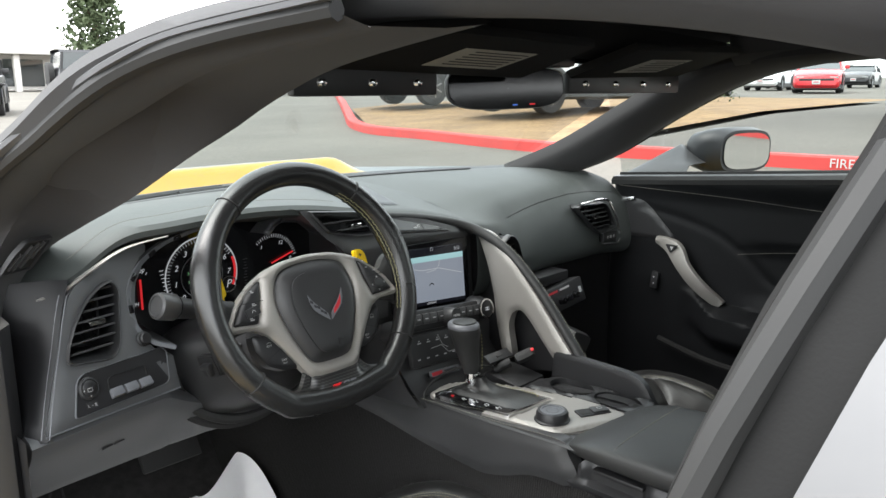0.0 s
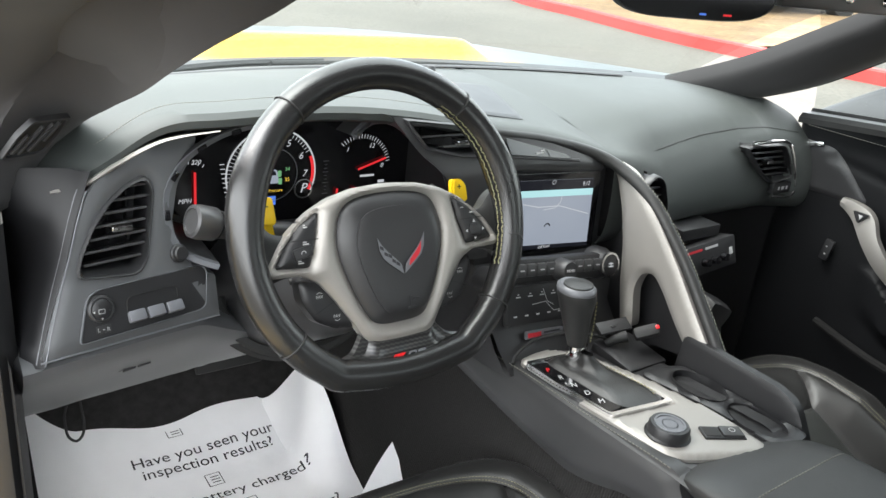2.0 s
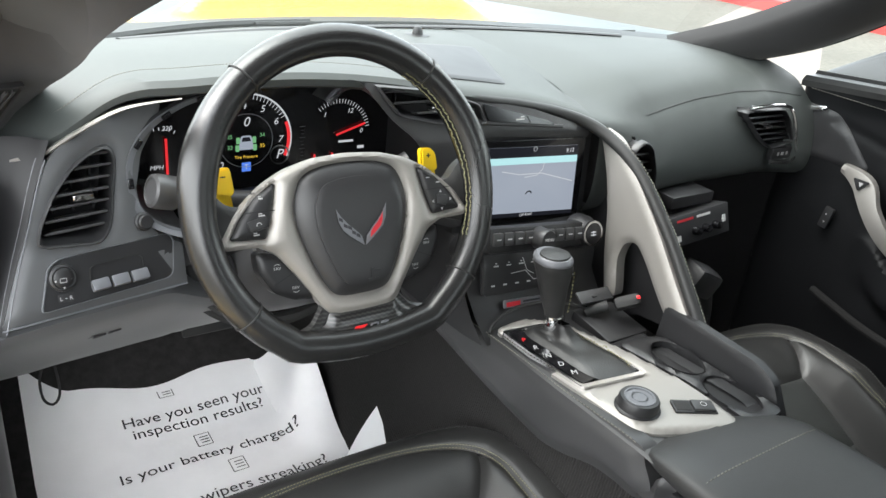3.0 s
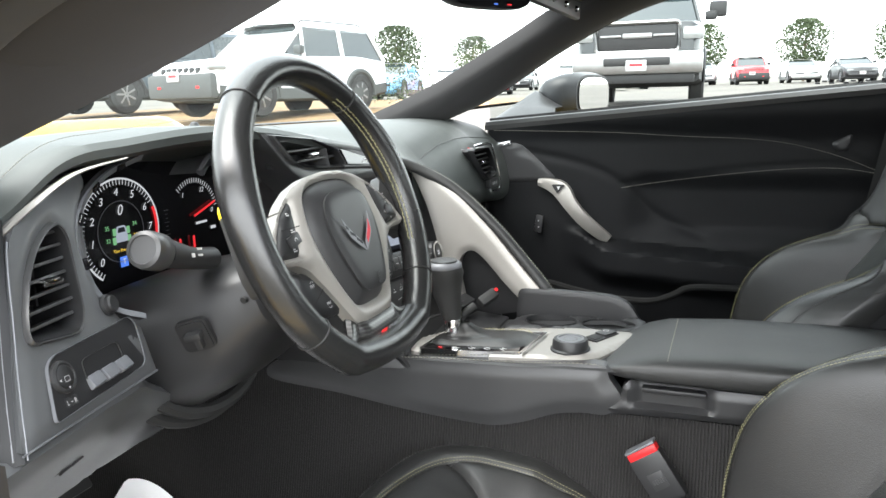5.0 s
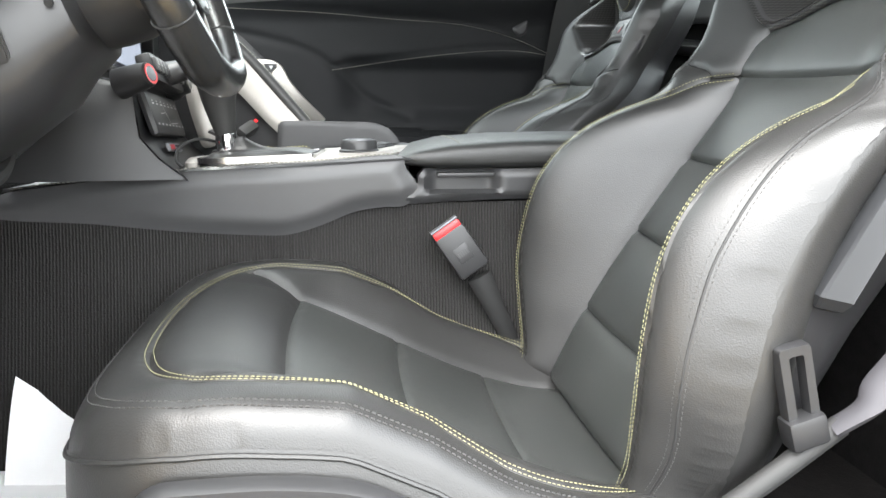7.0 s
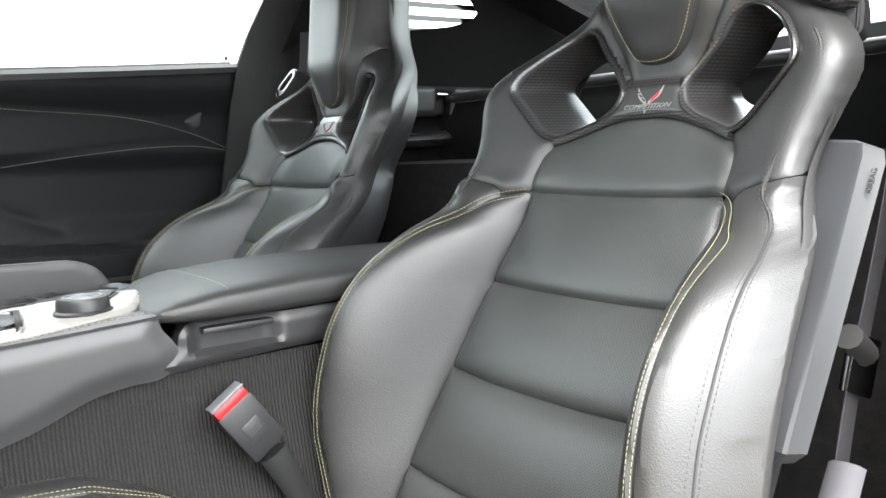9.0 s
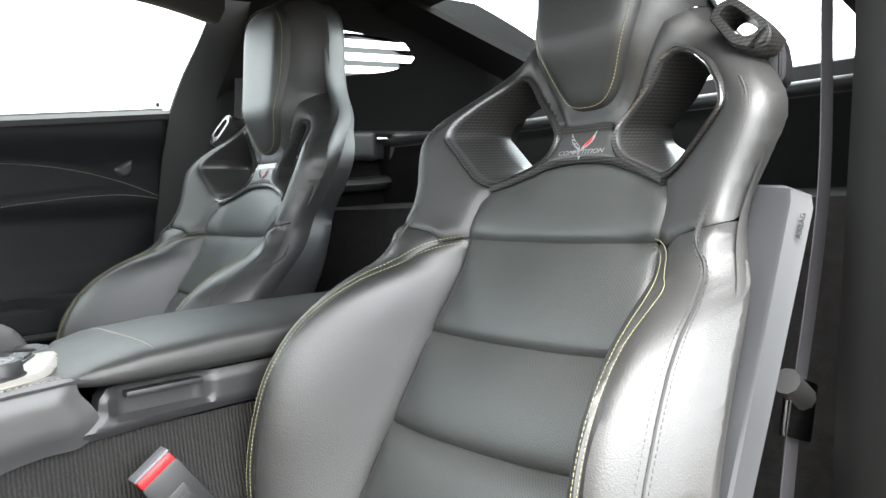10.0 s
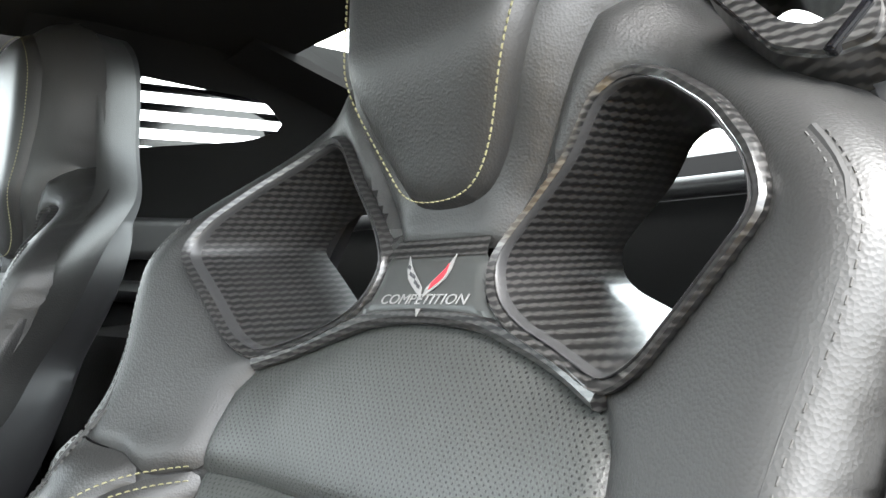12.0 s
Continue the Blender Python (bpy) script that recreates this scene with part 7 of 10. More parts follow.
def door_x(a, b):
    shape = np.shape(a)
    a, b = np.atleast_1d(np.asarray(a, float)), np.atleast_1d(np.asarray(b, float))
    x = 0.648 + 0.02 * smoothstep(-a, -0.1, 0.5)
    x -= 0.02 * smoothstep(b, 0.79, 0.86)
    arm_z = np.interp(-a, [-0.1, 0.05, 0.1, 0.4, 0.6], [0.62, 0.6, 0.578, 0.556, 0.556])
    arm = smoothstep(-a, 0.0, 0.14) * smoothstep(arm_z + 0.006 - b, 0, 0.016) * (1 - 0.75 * smoothstep(arm_z - b, 0.05, 0.1))
    x -= 0.062 * arm
    front = (1 - smoothstep(-a, -0.05, 0.06)) * (1 - smoothstep(b, 0.6, 0.68))
    x -= 0.004 * front
    x += 0.003 * np.exp(-(line_dist(a, b, swoop) / 0.008) ** 2)
    x += 0.002 * np.exp(-(line_dist(a, b, upper) / 0.005) ** 2) + 0.002 * np.exp(-(line_dist(a, b, lower) / 0.005) ** 2)
    hollow = smoothstep(-a, 0.12, 0.2) * smoothstep(b, 0.57, 0.62) * (1 - smoothstep(b, 0.69, 0.735))
    return (x + 0.012 * hollow).reshape(shape)


part("door_panel", field("door_panel", shell, lambda a, b, d: np.stack([door_x(a, b) + 0.012 * np.exp(-d / 0.006), a, b], 1), 0.006, (), (0.03, 0, 0), True), leather("door_skin", (0.006, 0.0063, 0.007), 0.5, None, 0.04, 900.0, 0.16), pdoor, "black leather door panel")
for line in (upper, lower):
    pts = np.stack([door_x(line[:, 0], line[:, 1] - 0.008) - 0.001, line[:, 0], line[:, 1] - 0.008], 1)
    tagged(part("stitching", stitches(pts, (-1, 0, 0), 0.001, 0.006, 0.0045), THREAD_GREY, pdoor, "stitching along the door panel", False), "", "", "", "stuff")
top = [[(float(door_x(y, belt(y) - 0.01)) + dx, y, float(belt(y)) + dz) for dx, dz in ((0.0, -0.012), (-0.002, -0.002), (0.006, 0.006), (0.03, 0.008), (0.05, 0.004))] for y in np.linspace(0.17, -0.64, 40)]
part("top_roll", loft(top), LEATHER, pdoor, "rounded top edge of the door")
part("window_seal", tube([(float(door_x(y, belt(y) - 0.01)) + 0.04, y, float(belt(y)) + 0.008) for y in np.linspace(0.17, -0.64, 30)], 0.006, 6), RUBBER, pdoor, "rubber window seal")
grille = rounded([(0.165, 0.795), (0.16, 0.705), (0.02, 0.705), (0.01, 0.715), (0.05, 0.755), (0.09, 0.79)], 0.012, 5)
sp = part("speaker_grille", field("speaker_grille", grille, lambda a, b, d: np.stack([door_x(a, b) - 0.003 * smoothstep(d, 0, 0.004) - 0.001, a, b], 1), 0.006, (), (0.008, 0, 0), True), PLASTIC_DARK, pdoor, "dark door speaker grille")
part("tweeter_badge", box(0.004, 0.034, 0.009, 0.002, Matrix.Translation((0.642, 0.128, 0.789)) @ pose(0, 0, 0, -12, 0, 0)), CHROME, sp, "small silver badge")
# silver pull handle with its lock switch
hand = [(0.048, 0.706, 0.008), (0.02, 0.702, 0.014), (-0.008, 0.69, 0.02), (-0.03, 0.66, 0.016), (-0.06, 0.625, 0.015), (-0.095, 0.592, 0.013), (-0.108, 0.582, 0.01)]
hp = spline(hand, 30)
rowsh = []
for i, (y, z, w) in enumerate(hp):
    t = hp[min(i + 1, 29)] - hp[max(i - 1, 0)]
    n = np.array((-t[1], t[0])) / np.hypot(t[0], t[1])
    lift = 0.012 + 0.028 * math.sin(math.pi * i / 29)
    bx = float(door_x(y, z))
    rowsh.append([(bx - lift + dx, y + n[0] * w * k, z + n[1] * w * k) for k, dx in ((-1, 0.01), (-0.9, 0.0), (0, -0.004), (0.9, 0.0), (1, 0.01), (0.6, 0.018), (-0.6, 0.018))])
handle = part("pull_handle", loft(rowsh, True, True), SATIN, pdoor, "satin silver pull handle")
part("lock_switch", slab(rounded([(-0.016, 0.008), (0.014, 0.008), (-0.003, -0.012)], 0.004), 0.003, place((0.612, -0.004, 0.697), (0, -1, 0), (0, 0, 1)), 0.0006), PLASTIC_DARK, handle, "dark lock switch")
part("symbol", slab([(-0.004, 0.004), (0.004, 0.004), (0, -0.004)], 0.0004, place((0.6088, -0.004, 0.697), (0, -1, 0), (0, 0, 1)), 0), WHITE_PRINT, handle, "", False)
sw = part("window_switch", box(0.008, 0.018, 0.04, 0.004, Matrix.Translation((0.634, 0.045, 0.614)) @ pose(0, 0, 0, 8, 0, 0)), PLASTIC_DARK, pdoor, "small window switch block")
part("symbol", bars([(0, 0.01, 0.004, 0.004), (0, -0.01, 0.004, 0.004)], place((0.6295, 0.045, 0.614), (0, -1, 0), (0, 0, 1)) @ Matrix.Scale(0.7, 4)), WHITE_PRINT, sw, "", False)
trim = rounded([(-0.53, 0.79), (-0.568, 0.81), (-0.565, 0.778), (-0.545, 0.77)], 0.008, 4)
part("lock_pocket", field("lock_pocket", trim, lambda a, b, d: np.stack([door_x(a, b) - 0.003 * smoothstep(d, 0, 0.003), a, b], 1), 0.004, (), (0.006, 0, 0), True), PLASTIC_DARK, pdoor, "small dark corner plate")
part("map_pocket", tube(spline([(0.62, 0.02, 0.485), (0.605, -0.1, 0.466), (0.6, -0.2, 0.463), (0.6, -0.25, 0.48), (0.6, -0.3, 0.5), (0.605, -0.5, 0.5)], 40), 0.007, 8), HEADLINER, pdoor, "rounded lip of the door pocket")
part("outer_skin", field("outer_skin", shell, lambda a, b, d: np.stack([0.74 + 0.04 * smoothstep(0.85 - b, 0, 0.3), a, b], 1), 0.03, (), (-0.05, 0, 0)), YELLOW, pdoor, "yellow outer skin")
# door mirror outside the window
mir = thing("door_mirror", (0.74, 0.06, 0.83), "black door mirror with its glass facing back", "mirror")
mc = Vector((0.93, -0.02, 0.89))
rowsm = []
for y, kx, kz in ((-0.0, 0.085, 0.05), (0.02, 0.092, 0.057), (0.05, 0.088, 0.055), (0.085, 0.07, 0.045), (0.11, 0.04, 0.028), (0.12, 0.01, 0.008)):
    rowsm.append([(mc.x + kx * math.copysign(abs(math.cos(a)) ** 0.6, math.cos(a)) - 0.25 * (y), mc.y + y - 0.3 * kx * math.copysign(abs(math.cos(a)) ** 0.6, math.cos(a)), mc.z + kz * math.copysign(abs(math.sin(a)) ** 0.6, math.sin(a)) + 0.0) for a in np.linspace(0, 2 * math.pi, 32, endpoint=False)])
part("housing", loft(rowsm, True, True), surface("grey_mirror_paint", (0.012, 0.013, 0.015), 0.4, 0, 300, 0.0, 0.05, 0.0, 0.4), mir, "dark grey mirror housing")
glass_row = [[(mc.x + k * 0.077 * math.copysign(abs(math.cos(a)) ** 0.6, math.cos(a)), mc.y - 0.003 - 0.3 * k * 0.077 * math.copysign(abs(math.cos(a)) ** 0.6, math.cos(a)), mc.z + k * 0.043 * math.copysign(abs(math.sin(a)) ** 0.6, math.sin(a))) for a in np.linspace(0, 2 * math.pi, 32, endpoint=False)] for k in (1.0, 0.5, 0.01)]
part("mirror_glass", loft(glass_row, True), MIRROR, mir, "mirror glass", False)
part("foot", loft([[(0.7 + 0.03 * math.cos(a), 0.1 + 0.075 * math.sin(a), 0.838) for a in np.linspace(0, 2 * math.pi, 16, endpoint=False)], [(0.75 + 0.03 * math.cos(a), 0.09 + 0.055 * math.sin(a), 0.865) for a in np.linspace(0, 2 * math.pi, 16, endpoint=False)],
                   [(0.84 + 0.02 * math.cos(a), 0.07 + 0.035 * math.sin(a), 0.885 + 0.02 * math.sin(a)) for a in np.linspace(0, 2 * math.pi, 16, endpoint=False)]], True, True), PLASTIC, mir, "mirror foot")


# ---- body shell round the cabin ----
# floor, tunnel, foot wells
setting("floor", loft([[(-0.67, y, z), (0.67, y, z)] for y, z in ((-1.0, 0.18), (0.35, 0.18), (0.5, 0.19), (0.72, 0.36), (0.78, 0.6))]), CARPET_PLAIN, "black carpeted floor rising to the bulkhead", "floor")
tun = []
for y in np.linspace(-0.8, 0.78, 40):
    k = 0.02 * smoothstep(y, 0.1, 0.6)
    zt = 0.505 + 0.02 * smoothstep(y, 0.2, 0.4)
    tun.append([(-0.165 - k, y, 0.178), (-0.145 - k, y, 0.26), (-0.118 - k, y, 0.36), (-0.097 - k * 0.5, y, 0.45), (-0.09, y, zt), (0.09, y, zt), (0.097 + k * 0.5, y, 0.45), (0.118 + k, y, 0.36), (0.145 + k, y, 0.26), (0.165 + k, y, 0.178)])
setting("floor_tunnel", loft(tun), CARPET, "ribbed black carpet over the transmission tunnel", "carpet")
kick = [[(-0.665, y, z) for y in np.linspace(0.1, 0.78, 8)] for z in np.linspace(0.18, 0.66, 6)]
setting("wall_kick_left", loft(kick), PLASTIC_DARK, "dark side of the driver's foot well", "wall")
setting("wall_kick_right", loft([[(0.665, y, z) for y in np.linspace(0.1, 0.78, 8)] for z in np.linspace(0.18, 0.7, 6)]), PLASTIC_DARK, "dark side of the passenger's foot well", "wall")
setting("wall_firewall", loft([[(x, 0.6 + 0.16 * (z < 0.62), z) for x in np.linspace(-0.66, 0.66, 6)] for z in (0.3, 0.6, 0.64, 0.83)]), PLASTIC_DARK, "dark bulkhead behind the dashboard", "wall")

# driver's door opening: hinge pillar, seal and sill
setting("wall_hinge_pillar", box(0.24, 0.03, 0.62, 0.008, Matrix.Translation((-0.812, 0.15, 0.492))), YELLOW, "yellow painted hinge pillar of the open door", "pillar")
setting("trim_hinge_pillar", loft([[(x, y, z) for x, y in ((-0.70, 0.132), (-0.688, 0.122), (-0.672, 0.12), (-0.655, 0.14), (-0.65, 0.2), (-0.65, 0.4))] for z in np.linspace(0.2, 0.785, 12)]), PLASTIC_DARK, "dark trim column beside the dashboard", "trim")
strap = thing("door_check", (-0.81, 0.13, 0.68), "black door check bracket on the yellow pillar", "bracket")
part("bracket", box(0.05, 0.03, 0.03, 0.004, Matrix.Translation((-0.81, 0.128, 0.682))), PLASTIC_DARK, strap)
part("roller", lathe([(0.012, -0.014), (0.013, 0.0), (0.012, 0.014)], Matrix.Translation((-0.815, 0.108, 0.682)), 14), RUBBER, strap)
setting("trim_sill", loft([[(-0.655, y, 0.18), (-0.66, y, 0.3), (-0.68, y, 0.33), (-0.74, y, 0.335), (-0.77, y, 0.32)] for y in (-0.75, 0.14)]), PLASTIC, "black sill panel under the door opening", "sill")
setting("wall_sill", loft([[(-0.77, y, 0.325), (-0.9, y, 0.3), (-0.92, y, 0.2), (-0.86, y, 0.14), (-0.66, y, 0.14)] for y in (-0.8, 0.165)]), YELLOW, "yellow painted sill", "sill")


def pillar(sgn):
    """Windscreen pillar: painted outer edge, rubber seal, padded fabric face with a soft crease, inner line along the glass."""
    if sgn < 0:
        edge = [(0.745, 0.3, 0.81), (0.715, 0.19, 0.897), (0.7, 0.1, 0.94), (0.686, 0.04, 0.976), (0.674, -0.03, 1.007), (0.672, -0.09, 1.028), (0.671, -0.155, 1.047), (0.667, -0.21, 1.062), (0.655, -0.27, 1.077), (0.63, -0.4, 1.092)]
        outer = [(0.695, 0.27, 0.775), (0.682, 0.245, 0.836), (0.67, 0.172, 0.9), (0.664, 0.07, 0.953), (0.664, -0.05, 0.993), (0.664, -0.145, 1.026), (0.655, -0.2, 1.047), (0.645, -0.27, 1.063), (0.632, -0.33, 1.073), (0.615, -0.4, 1.081)]
        fold = [(0.657, 0.19, 0.775), (0.65, 0.178, 0.85), (0.62, 0.165, 0.904), (0.594, 0.122, 0.947), (0.583, 0.045, 0.983), (0.583, -0.043, 1.01), (0.585, -0.12, 1.033), (0.597, -0.21, 1.05), (0.605, -0.3, 1.062), (0.595, -0.4, 1.076)]
        inner = [(0.58, 0.33, 0.775), (0.566, 0.272, 0.833), (0.554, 0.178, 0.875), (0.562, 0.03, 0.922), (0.566, -0.06, 0.955), (0.556, -0.115, 0.982), (0.535, -0.147, 1.004), (0.512, -0.178, 1.029), (0.5, -0.26, 1.058), (0.48, -0.4, 1.085)]
    else:
        edge = [(0.68, 0.36, 0.83), (0.672, 0.17, 0.905), (0.655, 0.0, 1.0), (0.63, -0.15, 1.068), (0.605, -0.3, 1.1), (0.58, -0.45, 1.11)]
        outer = [(0.655, 0.34, 0.82), (0.65, 0.17, 0.885), (0.635, 0.0, 0.985), (0.61, -0.15, 1.055), (0.585, -0.3, 1.09), (0.565, -0.45, 1.1)]
        inner = [(0.575, 0.42, 0.83), (0.555, 0.24, 0.9), (0.525, 0.06, 0.99), (0.5, -0.06, 1.05), (0.475, -0.2, 1.085), (0.465, -0.4, 1.1)]
        fold = [tuple(o * 0.55 + i * 0.45 - d for o, i, d in zip(p, q, (0.012, 0.014, 0.012))) for p, q in zip(outer, inner)]
    edge, outer, fold, inner = [spline(line, 40) for line in (edge, outer, fold, inner)]
    swell = np.array((-0.45, -0.6, -0.35))
    pad, skin, gap = [], [], []
    for e, o, f, i in zip(edge, outer, fold, inner):
        r = [o + [0.014, 0.03, 0.01], o + [0.004, 0.01, 0.004], o, o * 0.8 + f * 0.2 + swell * 0.007, o * 0.5 + f * 0.5 + swell * 0.011, o * 0.16 + f * 0.84 + swell * 0.005, f, f * 0.85 + i * 0.15 + swell * 0.003, f * 0.5 + i * 0.5 + swell * 0.008, f * 0.15 + i * 0.85 + swell * 0.005, i, i + [0, 0.012, 0.004], i + [0.012, 0.03, 0.02], o + [0.0, 0.06, 0.02]]
        pad.append([(sgn * p[0], p[1], p[2]) for p in r])
        r = [e + [-0.02, 0.08, -0.02], e + [-0.006, 0.02, 0.0], e, e * 0.97 + o * 0.03 - [0, 0.003, 0.003], e * 0.75 + o * 0.25 + swell * 0.004, e * 0.52 + o * 0.48, e * 0.5 + o * 0.5 + [-0.006, 0.02, 0.004]]
        skin.append([(sgn * p[0], p[1], p[2]) for p in r])
        r = [e * 0.55 + o * 0.45 + [-0.003, 0.012, 0.003], e * 0.3 + o * 0.7 + [-0.004, 0.012, 0.003], o + [0, 0.008, 0.003]]
        gap.append([(sgn * p[0], p[1], p[2]) for p in r])
    setting("wall_windscreen_pillar", loft(pad, True), SUEDE, "windscreen pillar trimmed in dark grey fabric", "pillar")
    setting("wall_pillar_outer", loft(skin), PILLAR_GLOSS, "grey outer edge of the windscreen pillar", "pillar")
    setting("trim_pillar_gap", loft(gap), RUBBER, "black channel beside the door seal", "trim")
    setting("trim_door_seal", tube([(sgn * (e[0] * 0.3 + o[0] * 0.7), e[1] * 0.3 + o[1] * 0.7, e[2] * 0.3 + o[2] * 0.7) for e, o in zip(edge, outer)], 0.0075, 8), RUBBER, "black rubber door seal along the pillar", "seal")


pillar(-1)
pillar(1)
# small vent in the foot of the driver's pillar
pvt = thing("pillar_vent", (-0.618, 0.17, 0.845), "small slatted defroster vent in the pillar foot", "vent")
vmx = place((-0.62, 0.182, 0.852), (0.93, 0.35, 0.0), (0.0, -0.55, 0.83))
o1 = rounded([(-0.024, -0.02), (-0.016, 0.004), (-0.006, 0.02), (0.026, 0.02), (0.02, 0.002), (0.012, -0.02)], 0.004, 4)
part("frame", frame_plate(o1 * 1.15, o1, 0.006, vmx), PLASTIC, pvt)
part("throat", slab(o1, 0.003, vmx, 0), RUBBER, pvt)
for k in range(4):
    part("slat", box(0.0025, (0.024, 0.036, 0.036, 0.024)[k], 0.005, 0.0008, vmx @ Matrix.Translation((-0.013 + k * 0.009, (-0.006, -0.002, 0.0, 0.006)[k], 0.004)) @ pose(0, 0, 0, 0, 0, -28)), PLASTIC_GREY, pvt)

# roof panel, header and side rails
roof = [[(x, y, 1.135 - 0.09 * x * x + 0.02 * smoothstep(-y, 0.0, 0.3) - 0.03 * smoothstep(y, -0.15, 0.02)) for x in np.linspace(-0.5, 0.5, 18)] for y in np.linspace(-0.06, -0.66, 12)]
setting("ceiling", loft(roof), HEADLINER, "black underside of the lift-out roof panel", "ceiling")
setting("ceiling_outer_roof", loft([[(x * 1.06, y, z + 0.03) for x, y, z in r] for r in roof]), YELLOW, "yellow roof panel", "roof")
rail = spline([(0.475, -0.17, 1.09), (0.5, -0.3, 1.1), (0.505, -0.45, 1.095), (0.5, -0.58, 1.08), (0.5, -0.68, 1.06)], 24)
for s in (-1, 1):
    rr = []
    for p in rail:
        rr.append([(s * (p[0] + dx), p[1], p[2] + dz) for dx, dz in ((-0.03, 0.035), (-0.025, 0.005), (0.0, -0.012), (0.03, -0.012), (0.055, 0.0), (0.065, 0.02), (0.06, 0.05), (0.0, 0.06))])
    setting("trim_roof_rail", loft(rr, True), SUEDE, "dark roof rail above the door", "trim")
head = [[(x, y, z - 0.05 * x * x) for y, z in ((0.02, 1.115), (-0.005, 1.095), (-0.04, 1.082), (-0.09, 1.083), (-0.13, 1.1), (-0.15, 1.13))] for x in np.linspace(-0.52, 0.52, 20)]
setting("trim_header", loft(head), HEADLINER, "black windscreen header", "trim")


def build_visor(x, w, sgn):
    v = thing("sun_visor", (x, -0.13, 1.085), "folded black sun visor with a pale warning label", "sun visor", "sun visors")
    m = place((x, -0.13, 1.081), (1, 0, 0.02 * sgn), (0, -0.94, 0.3))
    part("panel", box(w, 0.13, 0.014, 0.006, m), HEADLINER, v)
    lab = part("label", slab([(-0.075, -0.03), (0.06, -0.03), (0.075, 0.03), (-0.06, 0.03)], 0.0006, m @ Matrix.Translation((0.02 * -sgn, 0.0, 0.0075)), 0), surface("label_paper", (0.33, 0.32, 0.28), 0.7, 0, 300, 0.05, 0.05), v, "pale warning label", False)
    for k in range(6):
        part("print_line", bars([(0.003 * k, -0.02 + 0.0085 * k, 0.1, 0.0025)], m @ Matrix.Translation((0.02 * -sgn, 0, 0.0083))), INK, lab, "", False)
    part("pivot", tube([(x - sgn * w * 0.5, -0.075, 1.083), (x + sgn * w * 0.48, -0.075, 1.079)], 0.007, 8), PLASTIC_DARK, v)


build_visor(-0.2, 0.36, -1)
build_visor(0.27, 0.36, 1)
# roof latches hanging below the header, each with bolts
for lx, lw in ((-0.31, 0.22), (0.27, 0.36)):
    la = thing("roof_latch", (lx, -0.06, 1.08), "black roof latch bracket with bolts under the header", "latch", "roof latches")
    part("plate", box(lw, 0.014, 0.032, 0.004, Matrix.Translation((lx, -0.07, 1.046))), PLASTIC_DARK, la)
    n = 3 if lw < 0.3 else 4
    for k in range(n):
        x = lx - lw / 2 + lw * (k + 0.5) / n
        part("tab", box(0.022, 0.018, 0.045, 0.004, Matrix.Translation((x + 0.02, -0.064, 1.064))), GLOSSBLACK, la)
        part("bolt", lathe([(0.0, 0.006), (0.004, 0.005), (0.006, 0.0)][::-1], place((x, -0.077, 1.045), (1, 0, 0), (0, 0, 1)), 10), CHROME, la, "bright bolt")
# rear-view mirror
rv = thing("rear_view_mirror", (-0.02, -0.03, 1.08), "black frameless rear-view mirror with small buttons", "mirror")
mm = place((-0.022, -0.045, 1.038), (1, -0.36, 0.02), (0.02, 0.1, 1))
oval = np.array([(0.1 * math.copysign(abs(math.cos(a)) ** 0.5, math.cos(a)), 0.03 * math.copysign(abs(math.sin(a)) ** 0.6, math.sin(a)) + 0.004 * math.cos(a) ** 2) for a in np.linspace(0, 2 * math.pi, 48, endpoint=False)])
rowm = [[tuple(mm @ Vector((x * k, y * k, z))) for x, y in oval] for k, z in ((0.1, -0.03), (0.7, -0.026), (0.95, -0.012), (1.0, 0.0), (0.985, 0.004), (0.96, 0.004))]
part("housing", loft(rowm, True), PLASTIC_DARK, rv, "black mirror housing")
part("glass", loft([[tuple(mm @ Vector((x * k, y * k, 0.0045))) for x, y in oval] for k in (0.962, 0.5, 0.01)], True), surface("dark_mirror_glass", (0.006, 0.006, 0.007), 0.12, 0.0, 100, 0, 0.0), rv, "dark mirror glass", False)
part("stem", tube([(-0.02, -0.02, 1.05), (-0.015, 0.02, 1.085)], 0.012, 10), PLASTIC_DARK, rv)
part("button_light", bars([(0.01, -0.024, 0.008, 0.002)], mm @ Matrix.Translation((0, 0, 0.005))), LIT_BLUE, rv, "tiny blue light", False)
part("button_light", bars([(0.04, -0.0235, 0.01, 0.002)], mm @ Matrix.Translation((0, 0, 0.005))), LIT_RED, rv, "tiny red light", False)
sh = thing("map_lamp", (-0.02, -0.07, 1.08), "small overhead lamp unit behind the mirror", "lamp")
part("housing", box(0.16, 0.07, 0.02, 0.008, Matrix.Translation((-0.02, -0.075, 1.078))), PLASTIC_DARK, sh)
part("lens", box(0.045, 0.03, 0.004, 0.001, Matrix.Translation((-0.065, -0.08, 1.0675))), SILVERGREY, sh, "pale lamp lens")

# glass
ws = []
for x in np.linspace(-0.6, 0.6, 26):
    yb, yt = cowl_y(x) + 0.02, 0.02 - 0.28 * x * x
    ws.append([(x * (1 - 0.14 * t), yb + (yt - yb) * t, 0.836 + (1.105 - 0.836) * t + 0.02 * math.sin(math.pi * t)) for t in np.linspace(0, 1, 12)])
w1 = setting("window_1", facing(loft(ws), (0, -0.3, 0.6)), GLASS, "curved clear windscreen", "window")
w1.visible_shadow = False
w2 = setting("window_2", facing(loft([[(0.685 - 0.12 * t ** 1.3, y + (0.0), 0.83 + (1.095 - 0.83) * t) for t in np.linspace(0, 1, 8)] for y in np.linspace(0.17, -0.72, 10)]), (0, -0.3, 0.6)), GLASS, "closed clear passenger side window", "window")
w2.visible_shadow = False
